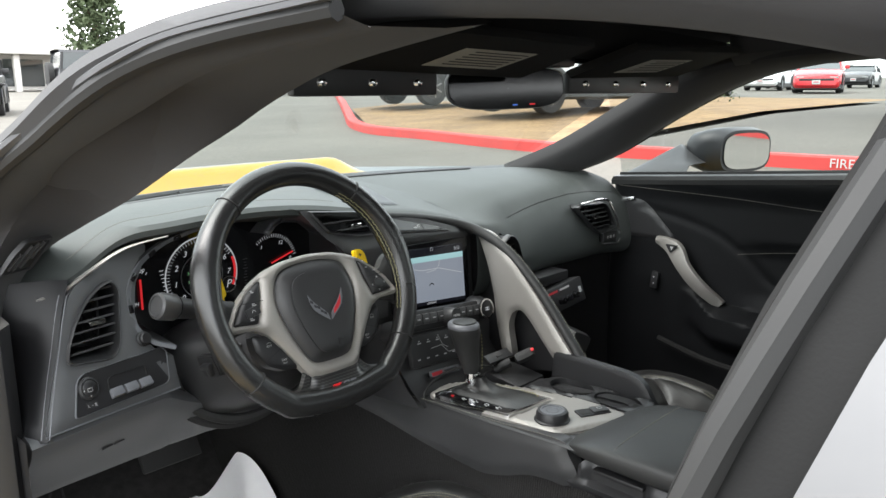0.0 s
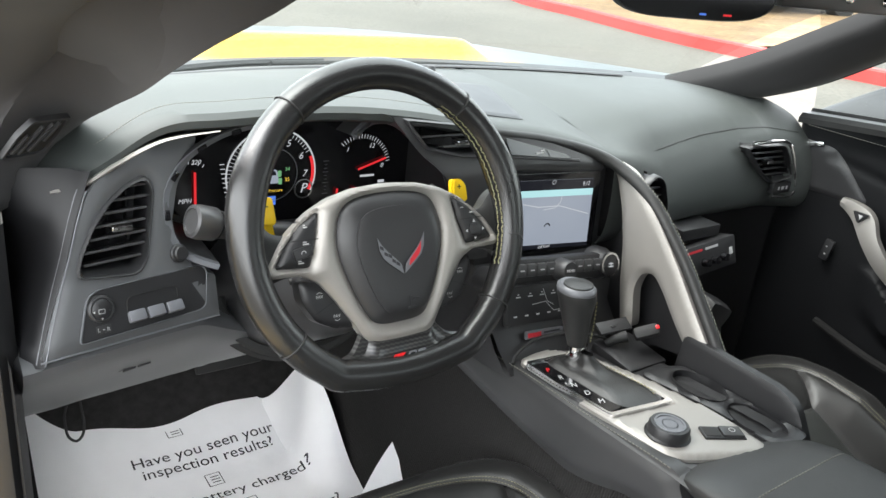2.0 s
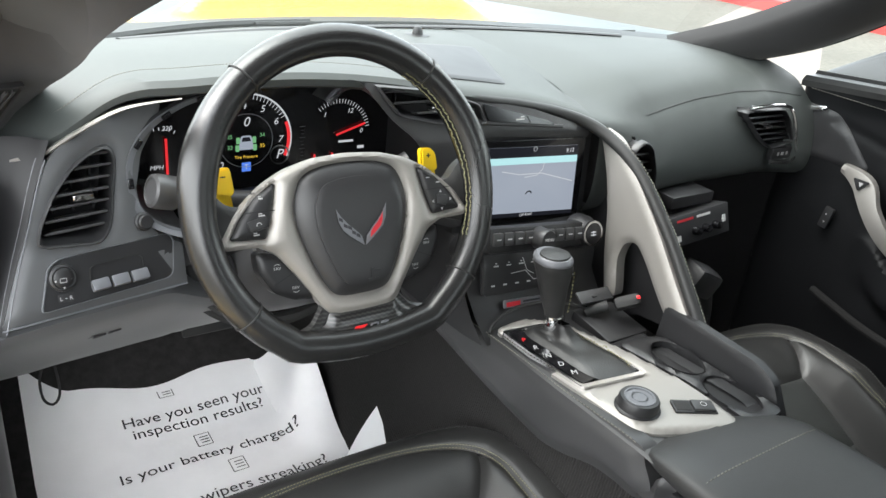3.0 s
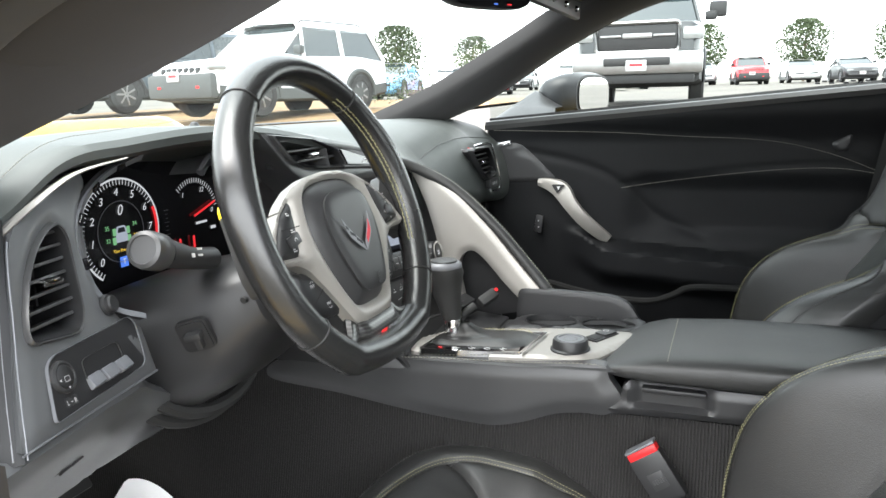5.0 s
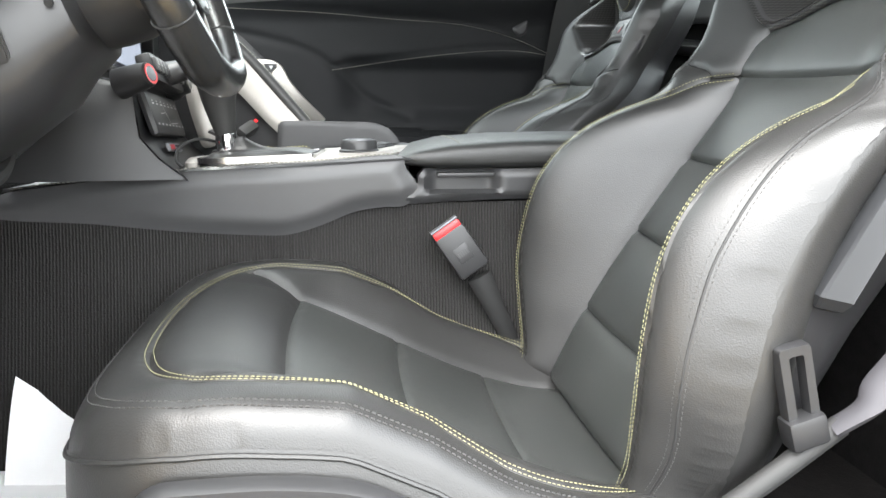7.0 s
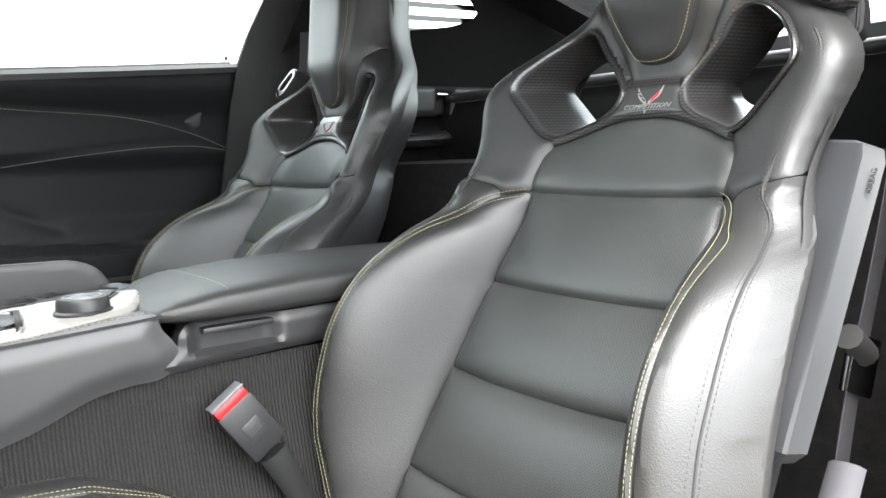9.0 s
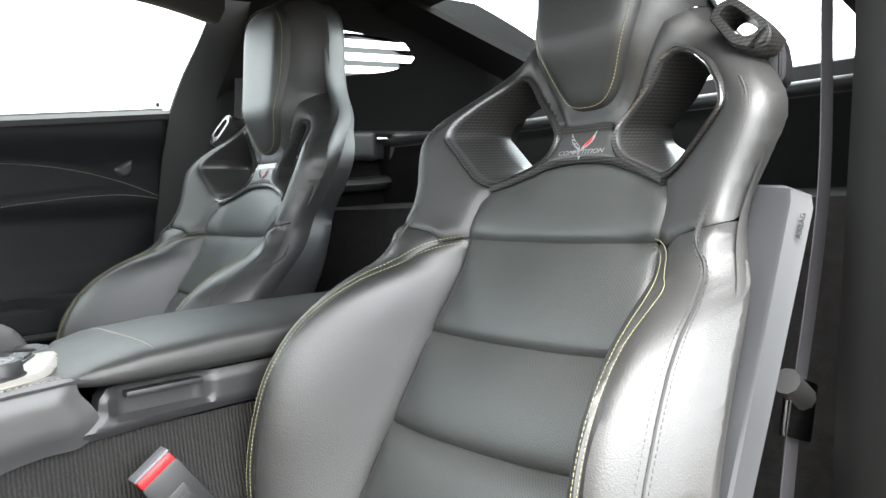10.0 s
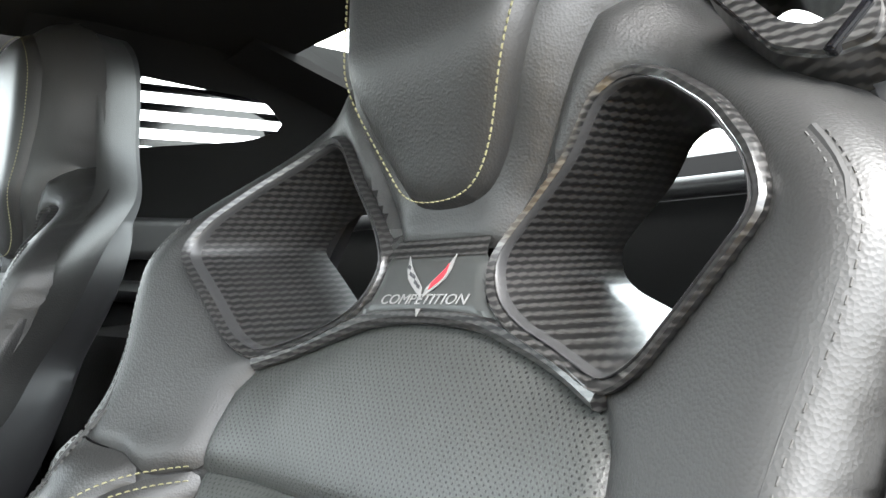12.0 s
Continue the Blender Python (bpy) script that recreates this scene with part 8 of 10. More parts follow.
pm_ = place((0.622, -0.545, 0.905), (0, 1, 0), (-0.3, 0, 1))
etch = thing("glass_etching", (0.622, -0.545, 0.9), "row of small pale etched marks on the window", "marking")
part("symbol", bars([(0.05 - 0.012 * k, 0.004 * (k % 2), 0.009, 0.003) for k in range(8)] + [(-0.06, 0.003, 0.008, 0.009)], pm_), SILVERGREY, etch, "", False)

# bonnet: a yellow bulge behind a broad sweep painted grey as the sky's reflection
def bulge(x):
    return 1 - smoothstep(np.abs(x - 0.02), 0.24, 0.37)


def bonnet_z(x, y):
    top = 0.872 - 0.105 * np.maximum(0, y - 0.74) - 0.05 * np.maximum(0, y - 1.1)
    low = 0.832 - 0.075 * np.maximum(0, y - 0.64) - 0.06 * np.maximum(0, np.abs(x) - 0.55)
    rise = smoothstep(y, 0.69, 0.745)
    b = bulge(x)
    return (0.828 + (top - 0.828) * rise) * b + low * (1 - b)


# sky reflection over the yellow paint, put into the base colour as grey
SKY_SHEEN = surface("sky_sheen_grey", (0.075, 0.09, 0.095), 0.35, 0.0, 300, 0, 0.08, 0.0, 0.15)
for nm, x0, x1, y0, y1, mt, lb in (("bonnet_bulge", -0.4, 0.42, 0.68, 0.745, YELLOW, "yellow rear edge of the bonnet bulge"), ("bonnet_middle", -0.4, 0.42, 0.745, 1.8, SKY_SHEEN, "middle of the bonnet, painted grey for the sky's sheen"),
                               ("bonnet_left", -0.86, -0.4, 0.62, 1.8, YELLOW, "yellow left side of the bonnet"), ("bonnet_right", 0.42, 0.9, 0.6, 1.8, SKY_SHEEN, "right side of the bonnet, painted grey for the sky's sheen")):
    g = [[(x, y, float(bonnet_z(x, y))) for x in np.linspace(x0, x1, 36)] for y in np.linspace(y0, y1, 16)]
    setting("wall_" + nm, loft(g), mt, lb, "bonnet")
wl_ = [[(x, cowl_y(x) + d, 0.833 + 0.004 * k) for x in np.linspace(-0.66, 0.66, 24)] for k, d in enumerate((0.0, 0.04, 0.1))]
setting("trim_cowl", loft(wl_), PLASTIC_DARK, "black cowl at the foot of the windscreen", "trim")
wip = thing("wiper", (-0.2, 0.6, 0.84), "black wiper arm resting at the windscreen foot", "wiper")
part("arm", tube(spline([(-0.5, cowl_y(0.5) + 0.03, 0.838), (-0.3, cowl_y(0.3) + 0.035, 0.845), (-0.12, cowl_y(0.12) + 0.03, 0.846)], 20), 0.006, 6), PLASTIC_DARK, wip)
part("blade", tube(spline([(-0.22, cowl_y(0.2) + 0.02, 0.846), (0.1, cowl_y(0.1) + 0.012, 0.846), (0.4, cowl_y(0.4) + 0.02, 0.841)], 20), 0.004, 6), RUBBER, wip)

PAINTED_JAMB = surface("pale_jamb_paint", (0.11, 0.11, 0.113), 0.5, 0, 400, 0.02, 0.08, 0.2)
# rear of the cabin
for s in (-1, 1):
    sect = ((0.645, -0.6), (0.615, -0.625), (0.58, -0.67), (0.56, -0.73), (0.565, -0.8), (0.62, -0.82), (0.68, -0.8), (0.69, -0.7), (0.68, -0.61))
    bp = [[(s * (x - d), y - e, z) for x, y in sect] for z, d, e in ((0.2, 0.0, -0.04), (0.5, 0, -0.03), (0.7, 0, 0.0), (0.82, 0, 0.02), (0.9, 0.005, 0.037), (0.96, 0.025, 0.055), (1.02, 0.06, 0.075), (1.1, 0.1, 0.1))]
    setting("wall_door_pillar", loft(bp, True), HEADLINER, "smooth dark pillar behind the door", "pillar")
    seal = [(s * (0.6835 - d), -0.619 - e, z) for z, d, e in ((0.25, 0, -0.038), (0.5, 0, -0.03), (0.7, 0, 0.0), (0.82, 0, 0.02), (0.9, 0.005, 0.037), (0.96, 0.025, 0.055), (1.02, 0.06, 0.075))]
    setting("trim_pillar_seal", tube(spline(seal, 30), 0.007, 8), RUBBER, "black rubber seal down the door pillar", "seal")
    jamb = [[(s * (x - d), y - e, z) for x, y in ((0.6915, -0.648), (0.696, -0.66), (0.6955, -0.7), (0.684, -0.81))] for z, d, e in ((0.2, 0.0, -0.04), (0.5, 0, -0.03), (0.7, 0, 0.0), (0.82, 0, 0.02), (0.9, 0.005, 0.037), (0.96, 0.025, 0.055), (1.02, 0.06, 0.075))]
    setting("wall_door_jamb", loft(jamb), PAINTED_JAMB, "pale grey painted door jamb", "pillar")
    # quarter panel with its opening for the side glass
    q = np.array([(-0.78, 0.5), (-1.6, 0.5), (-1.6, 1.0), (-1.2, 1.12), (-0.72, 1.14), (-0.7, 0.9)])
    win = rounded([(-0.8, 1.055), (-0.82, 0.955), (-1.06, 0.985), (-1.115, 1.005), (-1.06, 1.04)], 0.015, 4)
    qx = lambda a, b: 0.64 - 0.24 * smoothstep(b, 0.8, 1.15) - 0.1 * smoothstep(-a, 0.8, 1.6)
    setting("wall_quarter_panel", field("quarter", q, lambda a, b, d, s=s: np.stack([s * qx(a, b), a, b], 1), 0.012, [win], None, s < 0), HEADLINER, "dark rear quarter trim with a small window", "wall")
    lv = [[(s * (qx(a, b) + 0.035), a, b) for a, b in ((y, z) for z in np.linspace(0.93, 1.07, 4))] for y in np.linspace(-0.76, -1.16, 8)]
    win_ob = thing("quarter_window", (s * 0.6, -0.95, 0.96), "small rear side window with horizontal black louvres", "window", "quarter windows")
    w3 = part("pane", facing(loft(lv), (0, -0.9, 0.8)), GLASS, win_ob)
    w3.visible_shadow = False
    for k in range(4):
        z = 0.966 + k * 0.0225
        part("louvre", loft([[(s * (qx(y, z) + 0.012 + dx), y, z + dz + 0.02 * (-(y) - 0.8)) for dx, dz in ((0, 0), (0, 0.012), (0.03, 0.017), (0.03, 0.005))] for y in (-0.78, -1.14)], True, True), GLOSSBLACK, win_ob, "", False)
    ridge = spline([(s * 0.625, -0.84, 0.76), (s * 0.6, -1.0, 0.745), (s * 0.58, -1.2, 0.76), (s * 0.55, -1.4, 0.8)], 20)
    setting("trim_quarter_ledge", tube(ridge, 0.03, 10, False, 0.6), PLASTIC, "rounded dark ledge under the side window", "trim")
for s in (-1, 1):
    hf = []
    for y in np.linspace(-0.98, -1.66, 12):
        g = 1.128 - 0.2 * (-0.95 - y) / 0.75
        hf.append([(s * x, y, g - 0.09 * x * x - dz) for x, dz in ((0.33, 0.002), (0.332, 0.014), (0.37, 0.02), (0.43, 0.022))])
    setting("trim_hatch_frame", loft(hf), HEADLINER, "black trim along the side of the rear glass", "trim")
    locker = np.array(rounded([(-0.84, 0.8), (-0.84, 0.866), (-1.3, 0.866), (-1.3, 0.8)], 0.012, 4))
    grip = np.array(rounded([(-1.075, 0.806), (-1.075, 0.852), (-1.115, 0.852), (-1.11, 0.806)], 0.006, 4))
    lk = thing("side_locker", (s * 0.6, -1.05, 0.8), "black side locker panel with a recessed latch", "panel", "side lockers")
    part("lid", field("lid", locker, lambda a, b, d, s=s: np.stack([s * (0.592 - 0.08 * smoothstep(-a, 0.8, 1.5) - 0.006 * smoothstep(d, 0, 0.008)), a, b], 1), 0.008, [grip], (s * 0.03, 0, 0), s > 0), PLASTIC_DARK, lk)
    part("latch", box(0.012, 0.034, 0.006, 0.002, Matrix.Translation((s * 0.568, -1.095, 0.848))), CHROME, lk, "bright edge of the latch")
    part("recess", box(0.01, 0.044, 0.05, 0.002, Matrix.Translation((s * 0.586, -1.095, 0.829))), RUBBER, lk)
setting("floor_rear_shelf", loft([[(x, y, z) for x in np.linspace(-0.64, 0.64, 8)] for y, z in ((-0.78, 0.18), (-0.79, 0.66), (-0.81, 0.695), (-1.1, 0.7), (-1.58, 0.72))]), CARPET_PLAIN, "black carpeted shelf behind the seats", "carpet")
setting("wall_rear", loft([[(x, y, z) for x in np.linspace(-0.62, 0.62, 8)] for y, z in ((-1.34, 0.7), (-1.32, 0.84), (-1.318, 0.9), (-1.33, 0.906), (-1.6, 0.93))]), PLASTIC_DARK, "dark rear panel of the luggage space", "wall")
bar = thing("luggage_rail", (0, -1.12, 0.82), "dark horizontal cargo cover rail across the rear", "rail")
part("rail", tube([(-0.6, -1.12, 0.84), (0.6, -1.12, 0.84)], 0.011, 12), PLASTIC_GREY, bar)
part("cover", loft([[(x, y, z) for x in (-0.6, 0, 0.6)] for y, z in ((-1.12, 0.828), (-1.11, 0.8), (-1.115, 0.72), (-1.12, 0.7))]), HEADLINER, bar, "dark cargo cover")
setting("ceiling_rear", loft([[(x, y, z - 0.1 * x * x) for x in np.linspace(-0.5, 0.5, 10)] for y, z in ((-0.62, 1.13), (-0.7, 1.115), (-0.8, 1.12), (-0.95, 1.115), (-1.05, 1.1))]), HEADLINER, "black roof hoop behind the seats", "ceiling")
rg = [[(x * (1 - 0.1 * t), -0.95 - 0.75 * t, 1.128 - 0.2 * t - 0.09 * x * x) for x in np.linspace(-0.5, 0.5, 12)] for t in np.linspace(0, 1, 8)]
w4 = setting("window_3", facing(loft(rg), (0, -0.9, 0.6)), GLASS, "sloping clear rear hatch glass", "window")
w4.visible_shadow = False
# belt, airbag box and adjuster on the driver's side
def build_belt(s):
    b = thing("seat_belt", (s * 0.56, -0.72, 0.3), "grey seat belt webbing with metal guide hanging beside the pillar", "seat belt", "seat belts")
    for path in ([(s * 0.54, -0.745, 0.98), (s * 0.543, -0.735, 0.86), (s * 0.552, -0.70, 0.7), (s * 0.553, -0.64, 0.53)], [(s * 0.553, -0.635, 0.52), (s * 0.556, -0.6, 0.4), (s * 0.57, -0.56, 0.24)]):
        pts = spline(path, 24)
        rows = [[(p[0] - s * 0.003, p[1] - 0.018, p[2]), (p[0] + s * 0.001, p[1] + 0.018, p[2]), (p[0] + s * 0.0002, p[1] + 0.018, p[2]), (p[0] - s * 0.0038, p[1] - 0.018, p[2])] for p in pts]
        part("webbing", loft(rows, True), WEBBING, b)
    part("tongue", box(0.008, 0.05, 0.05, 0.003, Matrix.Translation((s * 0.553, -0.64, 0.525)) @ pose(0, 0, 0, 20, 0, 0)), CHROME, b, "metal tongue")
    part("grip", tube([(s * 0.556, -0.61, 0.555), (s * 0.556, -0.64, 0.535)], 0.011, 10), RUBBER, b, "black grip")


build_belt(-1)
build_belt(1)


def build_airbag(s):
    a = thing("side_airbag", (s * 0.56, -0.5, 0.44), "grey faceted side airbag module on the seat's outer side", "airbag", "side airbags")
    low_l, low_r, top_l, top_r = [np.array((s * -p[0], p[1], p[2])) for p in ((-0.545, -0.475, 0.488), (-0.578, -0.498, 0.482), (-0.524, -0.624, 0.712), (-0.58, -0.612, 0.704))]
    out = np.array((s * 0.72, 0.62, 0.1))
    rows = []
    for t, k, d in ((0.0, 0.55, -0.018), (0.012, 0.8, -0.008), (0.05, 0.97, 0.0), (0.3, 1, 0.0), (0.6, 1, 0.0), (0.94, 1.0, 0.0), (0.985, 0.94, -0.004), (1.0, 0.8, -0.012)):
        l, r = low_l + (top_l - low_l) * t, low_r + (top_r - low_r) * t
        c = (l + r) / 2
        l, r = c + (l - c) * k, c + (r - c) * k
        w = r - l
        f = out * (0.019 * k + d)
        rows.append([tuple(q) for q in (l - out * 0.03, l + out * d, l + w * 0.08 + out * (d + 0.004), l + w * 0.42 + f, l + w * 0.5 + f, r - w * 0.1 + out * (d + 0.003), r + out * d, r - out * 0.03)])
    part("module", loft(rows, True, True), surface("grey_airbag_plastic", (0.02, 0.021, 0.023), 0.55, 0, 900, 0.1, 0.1, 0, 0.3), a, "", True, 25)
    l, r = top_l * 0.87 + low_l * 0.13, top_r * 0.87 + low_r * 0.13
    up = Vector(top_r - low_r).normalized()
    m = place(Vector(l * 0.24 + r * 0.76 + out * 0.0135), -up if s > 0 else up, Vector(l - r) * (1 if s < 0 else -1))
    part("lettering", lettering("AIRBAG", 0.006, m, 0.0003), PLASTIC_DARK, a, "embossed lettering", False)


build_airbag(-1)
adj = thing("seat_belt_anchor", (-0.57, -0.49, 0.3), "dark metal seat adjuster bracket beside the cushion", "bracket")
am = place((-0.577, -0.461, 0.432), (0, -1, 0.3), (0, 0.35, 0.94))
part("loop", frame_plate(np.array(rounded([(-0.013, -0.036), (0.013, -0.036), (0.016, 0.034), (-0.01, 0.036)], 0.004)), np.array(rounded([(-0.004, -0.022), (0.005, -0.022), (0.008, 0.026), (-0.002, 0.027)], 0.002)), 0.01, am), PLASTIC_DARK, adj, "slotted dark lever")
part("foot", box(0.03, 0.024, 0.02, 0.004, am @ Matrix.Translation((0.0, -0.032, 0.006))), PLASTIC_DARK, adj)
part("arm", tube(spline([(-0.58, -0.41, 0.335), (-0.582, -0.45, 0.365), (-0.582, -0.5, 0.402)], 12), 0.0085, 10), RUBBER, adj, "dark belt anchor arm")
part("strap", tube(spline([(-0.582, -0.495, 0.4), (-0.59, -0.515, 0.42), (-0.585, -0.53, 0.44), (-0.58, -0.56, 0.47)], 20), 0.013, 8, False, 0.45), WEBBING, adj, "folded belt strap")

# things in the foot wells
mat_ = thing("floor_paper", (-0.4, 0.35, 0.2), "creased white paper floor cover printed with questions", "paper mat")
def paper_z(a, b):
    return 0.2 + 0.18 * smoothstep(b, 0.42, 0.9) + 0.002 * np.sin(a * 26 + b * 17) + 0.0015 * np.sin(b * 45 - a * 14) + 0.17 * smoothstep(a, -0.24, -0.17) * smoothstep(b, 0.28, 0.47) + 0.02 * smoothstep(-a, 0.54, 0.64)
sheet = np.array([(-0.625, 0.08), (-0.622, 0.4), (-0.612, 0.635), (-0.55, 0.63), (-0.48, 0.615), (-0.42, 0.612), (-0.35, 0.63), (-0.27, 0.61), (-0.19, 0.48), (-0.165, 0.3), (-0.18, 0.1)])
part("sheet", field("sheet", sheet, lambda a, b, d: np.stack([a, b, paper_z(a, b)], 1), 0.008, (), (0, 0, -0.0015)), PAPER, mat_)
fold = [[(-0.2 + 0.06 * t, 0.13 + 0.12 * s_, float(paper_z(-0.2, 0.13 + 0.12 * s_)) + 0.09 * t * (0.2 + s_) + 0.01 * math.sin(3 * t)) for t in np.linspace(0, 1, 8)] for s_ in np.linspace(0, 1, 8)]
part("folded_corner", loft(fold), PAPER, mat_, "turned-up corner")


def on_paper(text, x, y, size, turn=0.0):
    """Print that lies on the paper and follows its swell."""
    me = lettering(text, size, Matrix.Translation((x, y, 0)) @ pose(0, 0, 0, 0, 0, turn), 0.0001, "CENTER")
    co = np.empty(len(me.vertices) * 3)
    me.vertices.foreach_get("co", co)
    co = co.reshape(-1, 3)
    co[:, 2] = paper_z(co[:, 0], co[:, 1]) + 0.0014
    me.vertices.foreach_set("co", co.ravel())
    part("print", me, INK, mat_, "", False)


on_paper("Have you seen your", -0.36, 0.49, 0.03)
on_paper("inspection results?", -0.36, 0.462, 0.03)
on_paper("Is your battery charged?", -0.365, 0.375, 0.03)
on_paper("Are your wipers streaking?", -0.37, 0.285, 0.03)
on_paper("A Service Manager can help", -0.37, 0.262, 0.017)
on_paper("SAFETY CHECK", -0.37, 0.18, 0.03)
for x, y in ((-0.4, 0.535), (-0.37, 0.415), (-0.34, 0.33)):
    loop = [(x - 0.012, y - 0.014), (x + 0.012, y - 0.014), (x + 0.012, y + 0.016), (x - 0.012, y + 0.016), (x - 0.012, y - 0.014)]
    z0 = float(paper_z(x, y)) + 0.0022
    part("print", strip(loop, 0.0016, Matrix.Translation((0, 0, z0))), INK, mat_, "", False)
    part("print", bars([(x + 0.002, y + 0.008 - 0.007 * k, 0.014, 0.0015) for k in range(3)], Matrix.Translation((0, 0, z0))), INK, mat_, "", False)
pedal = thing("brake_pedal", (-0.33, 0.55, 0.3), "black brake pedal under the dashboard", "pedal")
part("pad", box(0.11, 0.012, 0.05, 0.004, place((-0.33, 0.47, 0.4), (1, 0, 0), (0, 0.5, 0.8)) @ pose(0, 0, 0, 90, 0, 0)), RUBBER, pedal)
part("arm", tube([(-0.33, 0.48, 0.41), (-0.33, 0.56, 0.5), (-0.33, 0.6, 0.62)], 0.01, 8), PLASTIC_DARK, pedal)
radio = thing("data_recorder", (0.3, 0.09, 0.62), "small black recorder box mounted under the dashboard", "recorder")
rmx = place((0.335, 0.1, 0.622), (1, -0.05, 0.12), (0, 0.3, 1))
part("box", box(0.135, 0.05, 0.03, 0.003, rmx), PLASTIC_DARK, radio)
for k in range(3):
    part("knob", lathe([(0.0, 0.012), (0.006, 0.011), (0.007, 0.0)][::-1], rmx @ Matrix.Translation((-0.01 + k * 0.022, -0.006, 0.015)), 14), GLOSSBLACK, radio)
part("symbol", bars([(-0.03, 0.016, 0.035, 0.004)], rmx @ Matrix.Translation((0, 0, 0.0152))), RED_PRINT, radio, "", False)
part("symbol", bars([(0.01, 0.016, 0.03, 0.004), (-0.045, -0.012, 0.008, 0.01), (0.055, 0.0, 0.008, 0.012)], rmx @ Matrix.Translation((0, 0, 0.0152))), WHITE_PRINT, radio, "", False)
part("mount", box(0.1, 0.06, 0.02, 0.003, Matrix.Translation((0.335, 0.14, 0.66))), PLASTIC_DARK, radio)
ext = thing("handheld_light", (0.37, 0.08, 0.45), "black handheld torch standing in the passenger foot well", "torch")
part("body", tube(spline([(0.4, 0.09, 0.4), (0.385, 0.085, 0.47), (0.365, 0.08, 0.52)], 16), list(np.linspace(0.03, 0.022, 16)), 14), PLASTIC_DARK, ext)
part("head", box(0.07, 0.05, 0.05, 0.014, Matrix.Translation((0.345, 0.07, 0.535)) @ pose(0, 0, 0, 10, 25, 0)), PLASTIC, ext)
part("stand", tube([(0.4, 0.09, 0.41), (0.41, 0.12, 0.182)], 0.012, 10), PLASTIC_DARK, ext)

tag = thing("jamb_label", (-0.68, -0.74, 0.8), "grey information label on the door pillar", "label")
tmx = place((-0.6955, -0.735, 0.79), (0, -1, 0), (0.25, 0, 1))
part("paper", slab([(-0.02, -0.045), (0.03, -0.045), (0.03, 0.015), (-0.02, 0.015)], 0.001, tmx, 0), SILVERGREY, tag, "", False)
part("symbol", bars([(0.005, 0.003, 0.035, 0.004), (0.005, -0.01, 0.03, 0.004), (0.005, -0.03, 0.035, 0.012)], tmx @ Matrix.Translation((0, 0, 0.0012))), INK, tag, "", False)


# ---- outside: a car park under a pale sky (places here in metres) ----
def out_m(x, y, z=0.0, turn=0.0):
    return Matrix.Scale(1 / SIZE, 4) @ pose(x, y, z, 0, 0, turn)


def lot_z(x, y=0.0):
    """The lot climbs gently away from the car's passenger side."""
    x = np.asarray(x, float)
    return np.where(x < 1, 0.0, np.where(x < 13, 0.05 * (x - 1), 0.6 + 0.012 * (x - 13)))


def sheet_over(xs, ys, lift):
    bm = loft([[(x, y, float(lot_z(x, y)) + lift) for x in xs] for y in ys])
    bm.transform(Matrix.Scale(1 / SIZE, 4))
    return bm


def outside_surface(name, c1, c2, scale, fine, relief):
    """Weathered ground: broad stains over fine grit."""
    m, n, l, b = node_mat(name)
    co = n.new("ShaderNodeTexCoord")
    broad, grit = n.new("ShaderNodeTexNoise"), n.new("ShaderNodeTexNoise")
    broad.inputs["Scale"].default_value, broad.inputs["Detail"].default_value = scale, 8
    grit.inputs["Scale"].default_value, grit.inputs["Detail"].default_value = fine, 4
    for t in (broad, grit):
        l.new(co.outputs["Object"], t.inputs["Vector"])
    mul = n.new("ShaderNodeMath")
    mul.operation = "MULTIPLY"
    l.new(broad.outputs["Fac"], mul.inputs[0])
    l.new(grit.outputs["Fac"], mul.inputs[1])
    rng = n.new("ShaderNodeMapRange")
    rng.inputs["From Min"].default_value, rng.inputs["From Max"].default_value = 0.12, 0.42
    l.new(mul.outputs[0], rng.inputs["Value"])
    mix = n.new("ShaderNodeMix")
    mix.data_type = "RGBA"
    mix.inputs[6].default_value, mix.inputs[7].default_value = (*c1, 1), (*c2, 1)
    l.new(rng.outputs["Result"], mix.inputs[0])
    l.new(mix.outputs[2], b.inputs["Base Color"])
    b.inputs["Roughness"].default_value = 0.9
    bump = n.new("ShaderNodeBump")
    bump.inputs["Strength"].default_value, bump.inputs["Distance"].default_value = relief, 0.01
    l.new(grit.outputs["Fac"], bump.inputs["Height"])
    l.new(bump.outputs["Normal"], b.inputs["Normal"])
    return m


CONCRETE = outside_surface("pale_concrete", (0.075, 0.069, 0.058), (0.125, 0.116, 0.097), 0.5, 25, 0.3)
ASPHALT = outside_surface("brown_grey_asphalt", (0.06, 0.054, 0.047), (0.11, 0.1, 0.085), 0.35, 30, 0.4)
MULCH = outside_surface("tan_mulch", (0.12, 0.07, 0.03), (0.26, 0.165, 0.075), 1.5, 14, 1.0)
KERB = surface("red_kerb_paint", (0.42, 0.035, 0.03), 0.6, 0, 40, 0.3, 0.15, 0, 0.4, 3)
far_x = list(np.linspace(-600, -10, 6)) + list(np.linspace(0, 16, 17)) + list(np.linspace(25, 700, 8))
setting("ground", sheet_over(far_x, np.linspace(-600, 600, 13), -0.002), CONCRETE, "pale concrete car park reaching the horizon", "ground")
kerb_line = spline([(22, 28), (11, 13.9), (8.05, 9.9), (7.5, 7.6), (7.05, 5.3), (7.1, 3.4), (7.2, 1.6), (7.4, -5), (7.7, -14)], 120)
rowsk = []
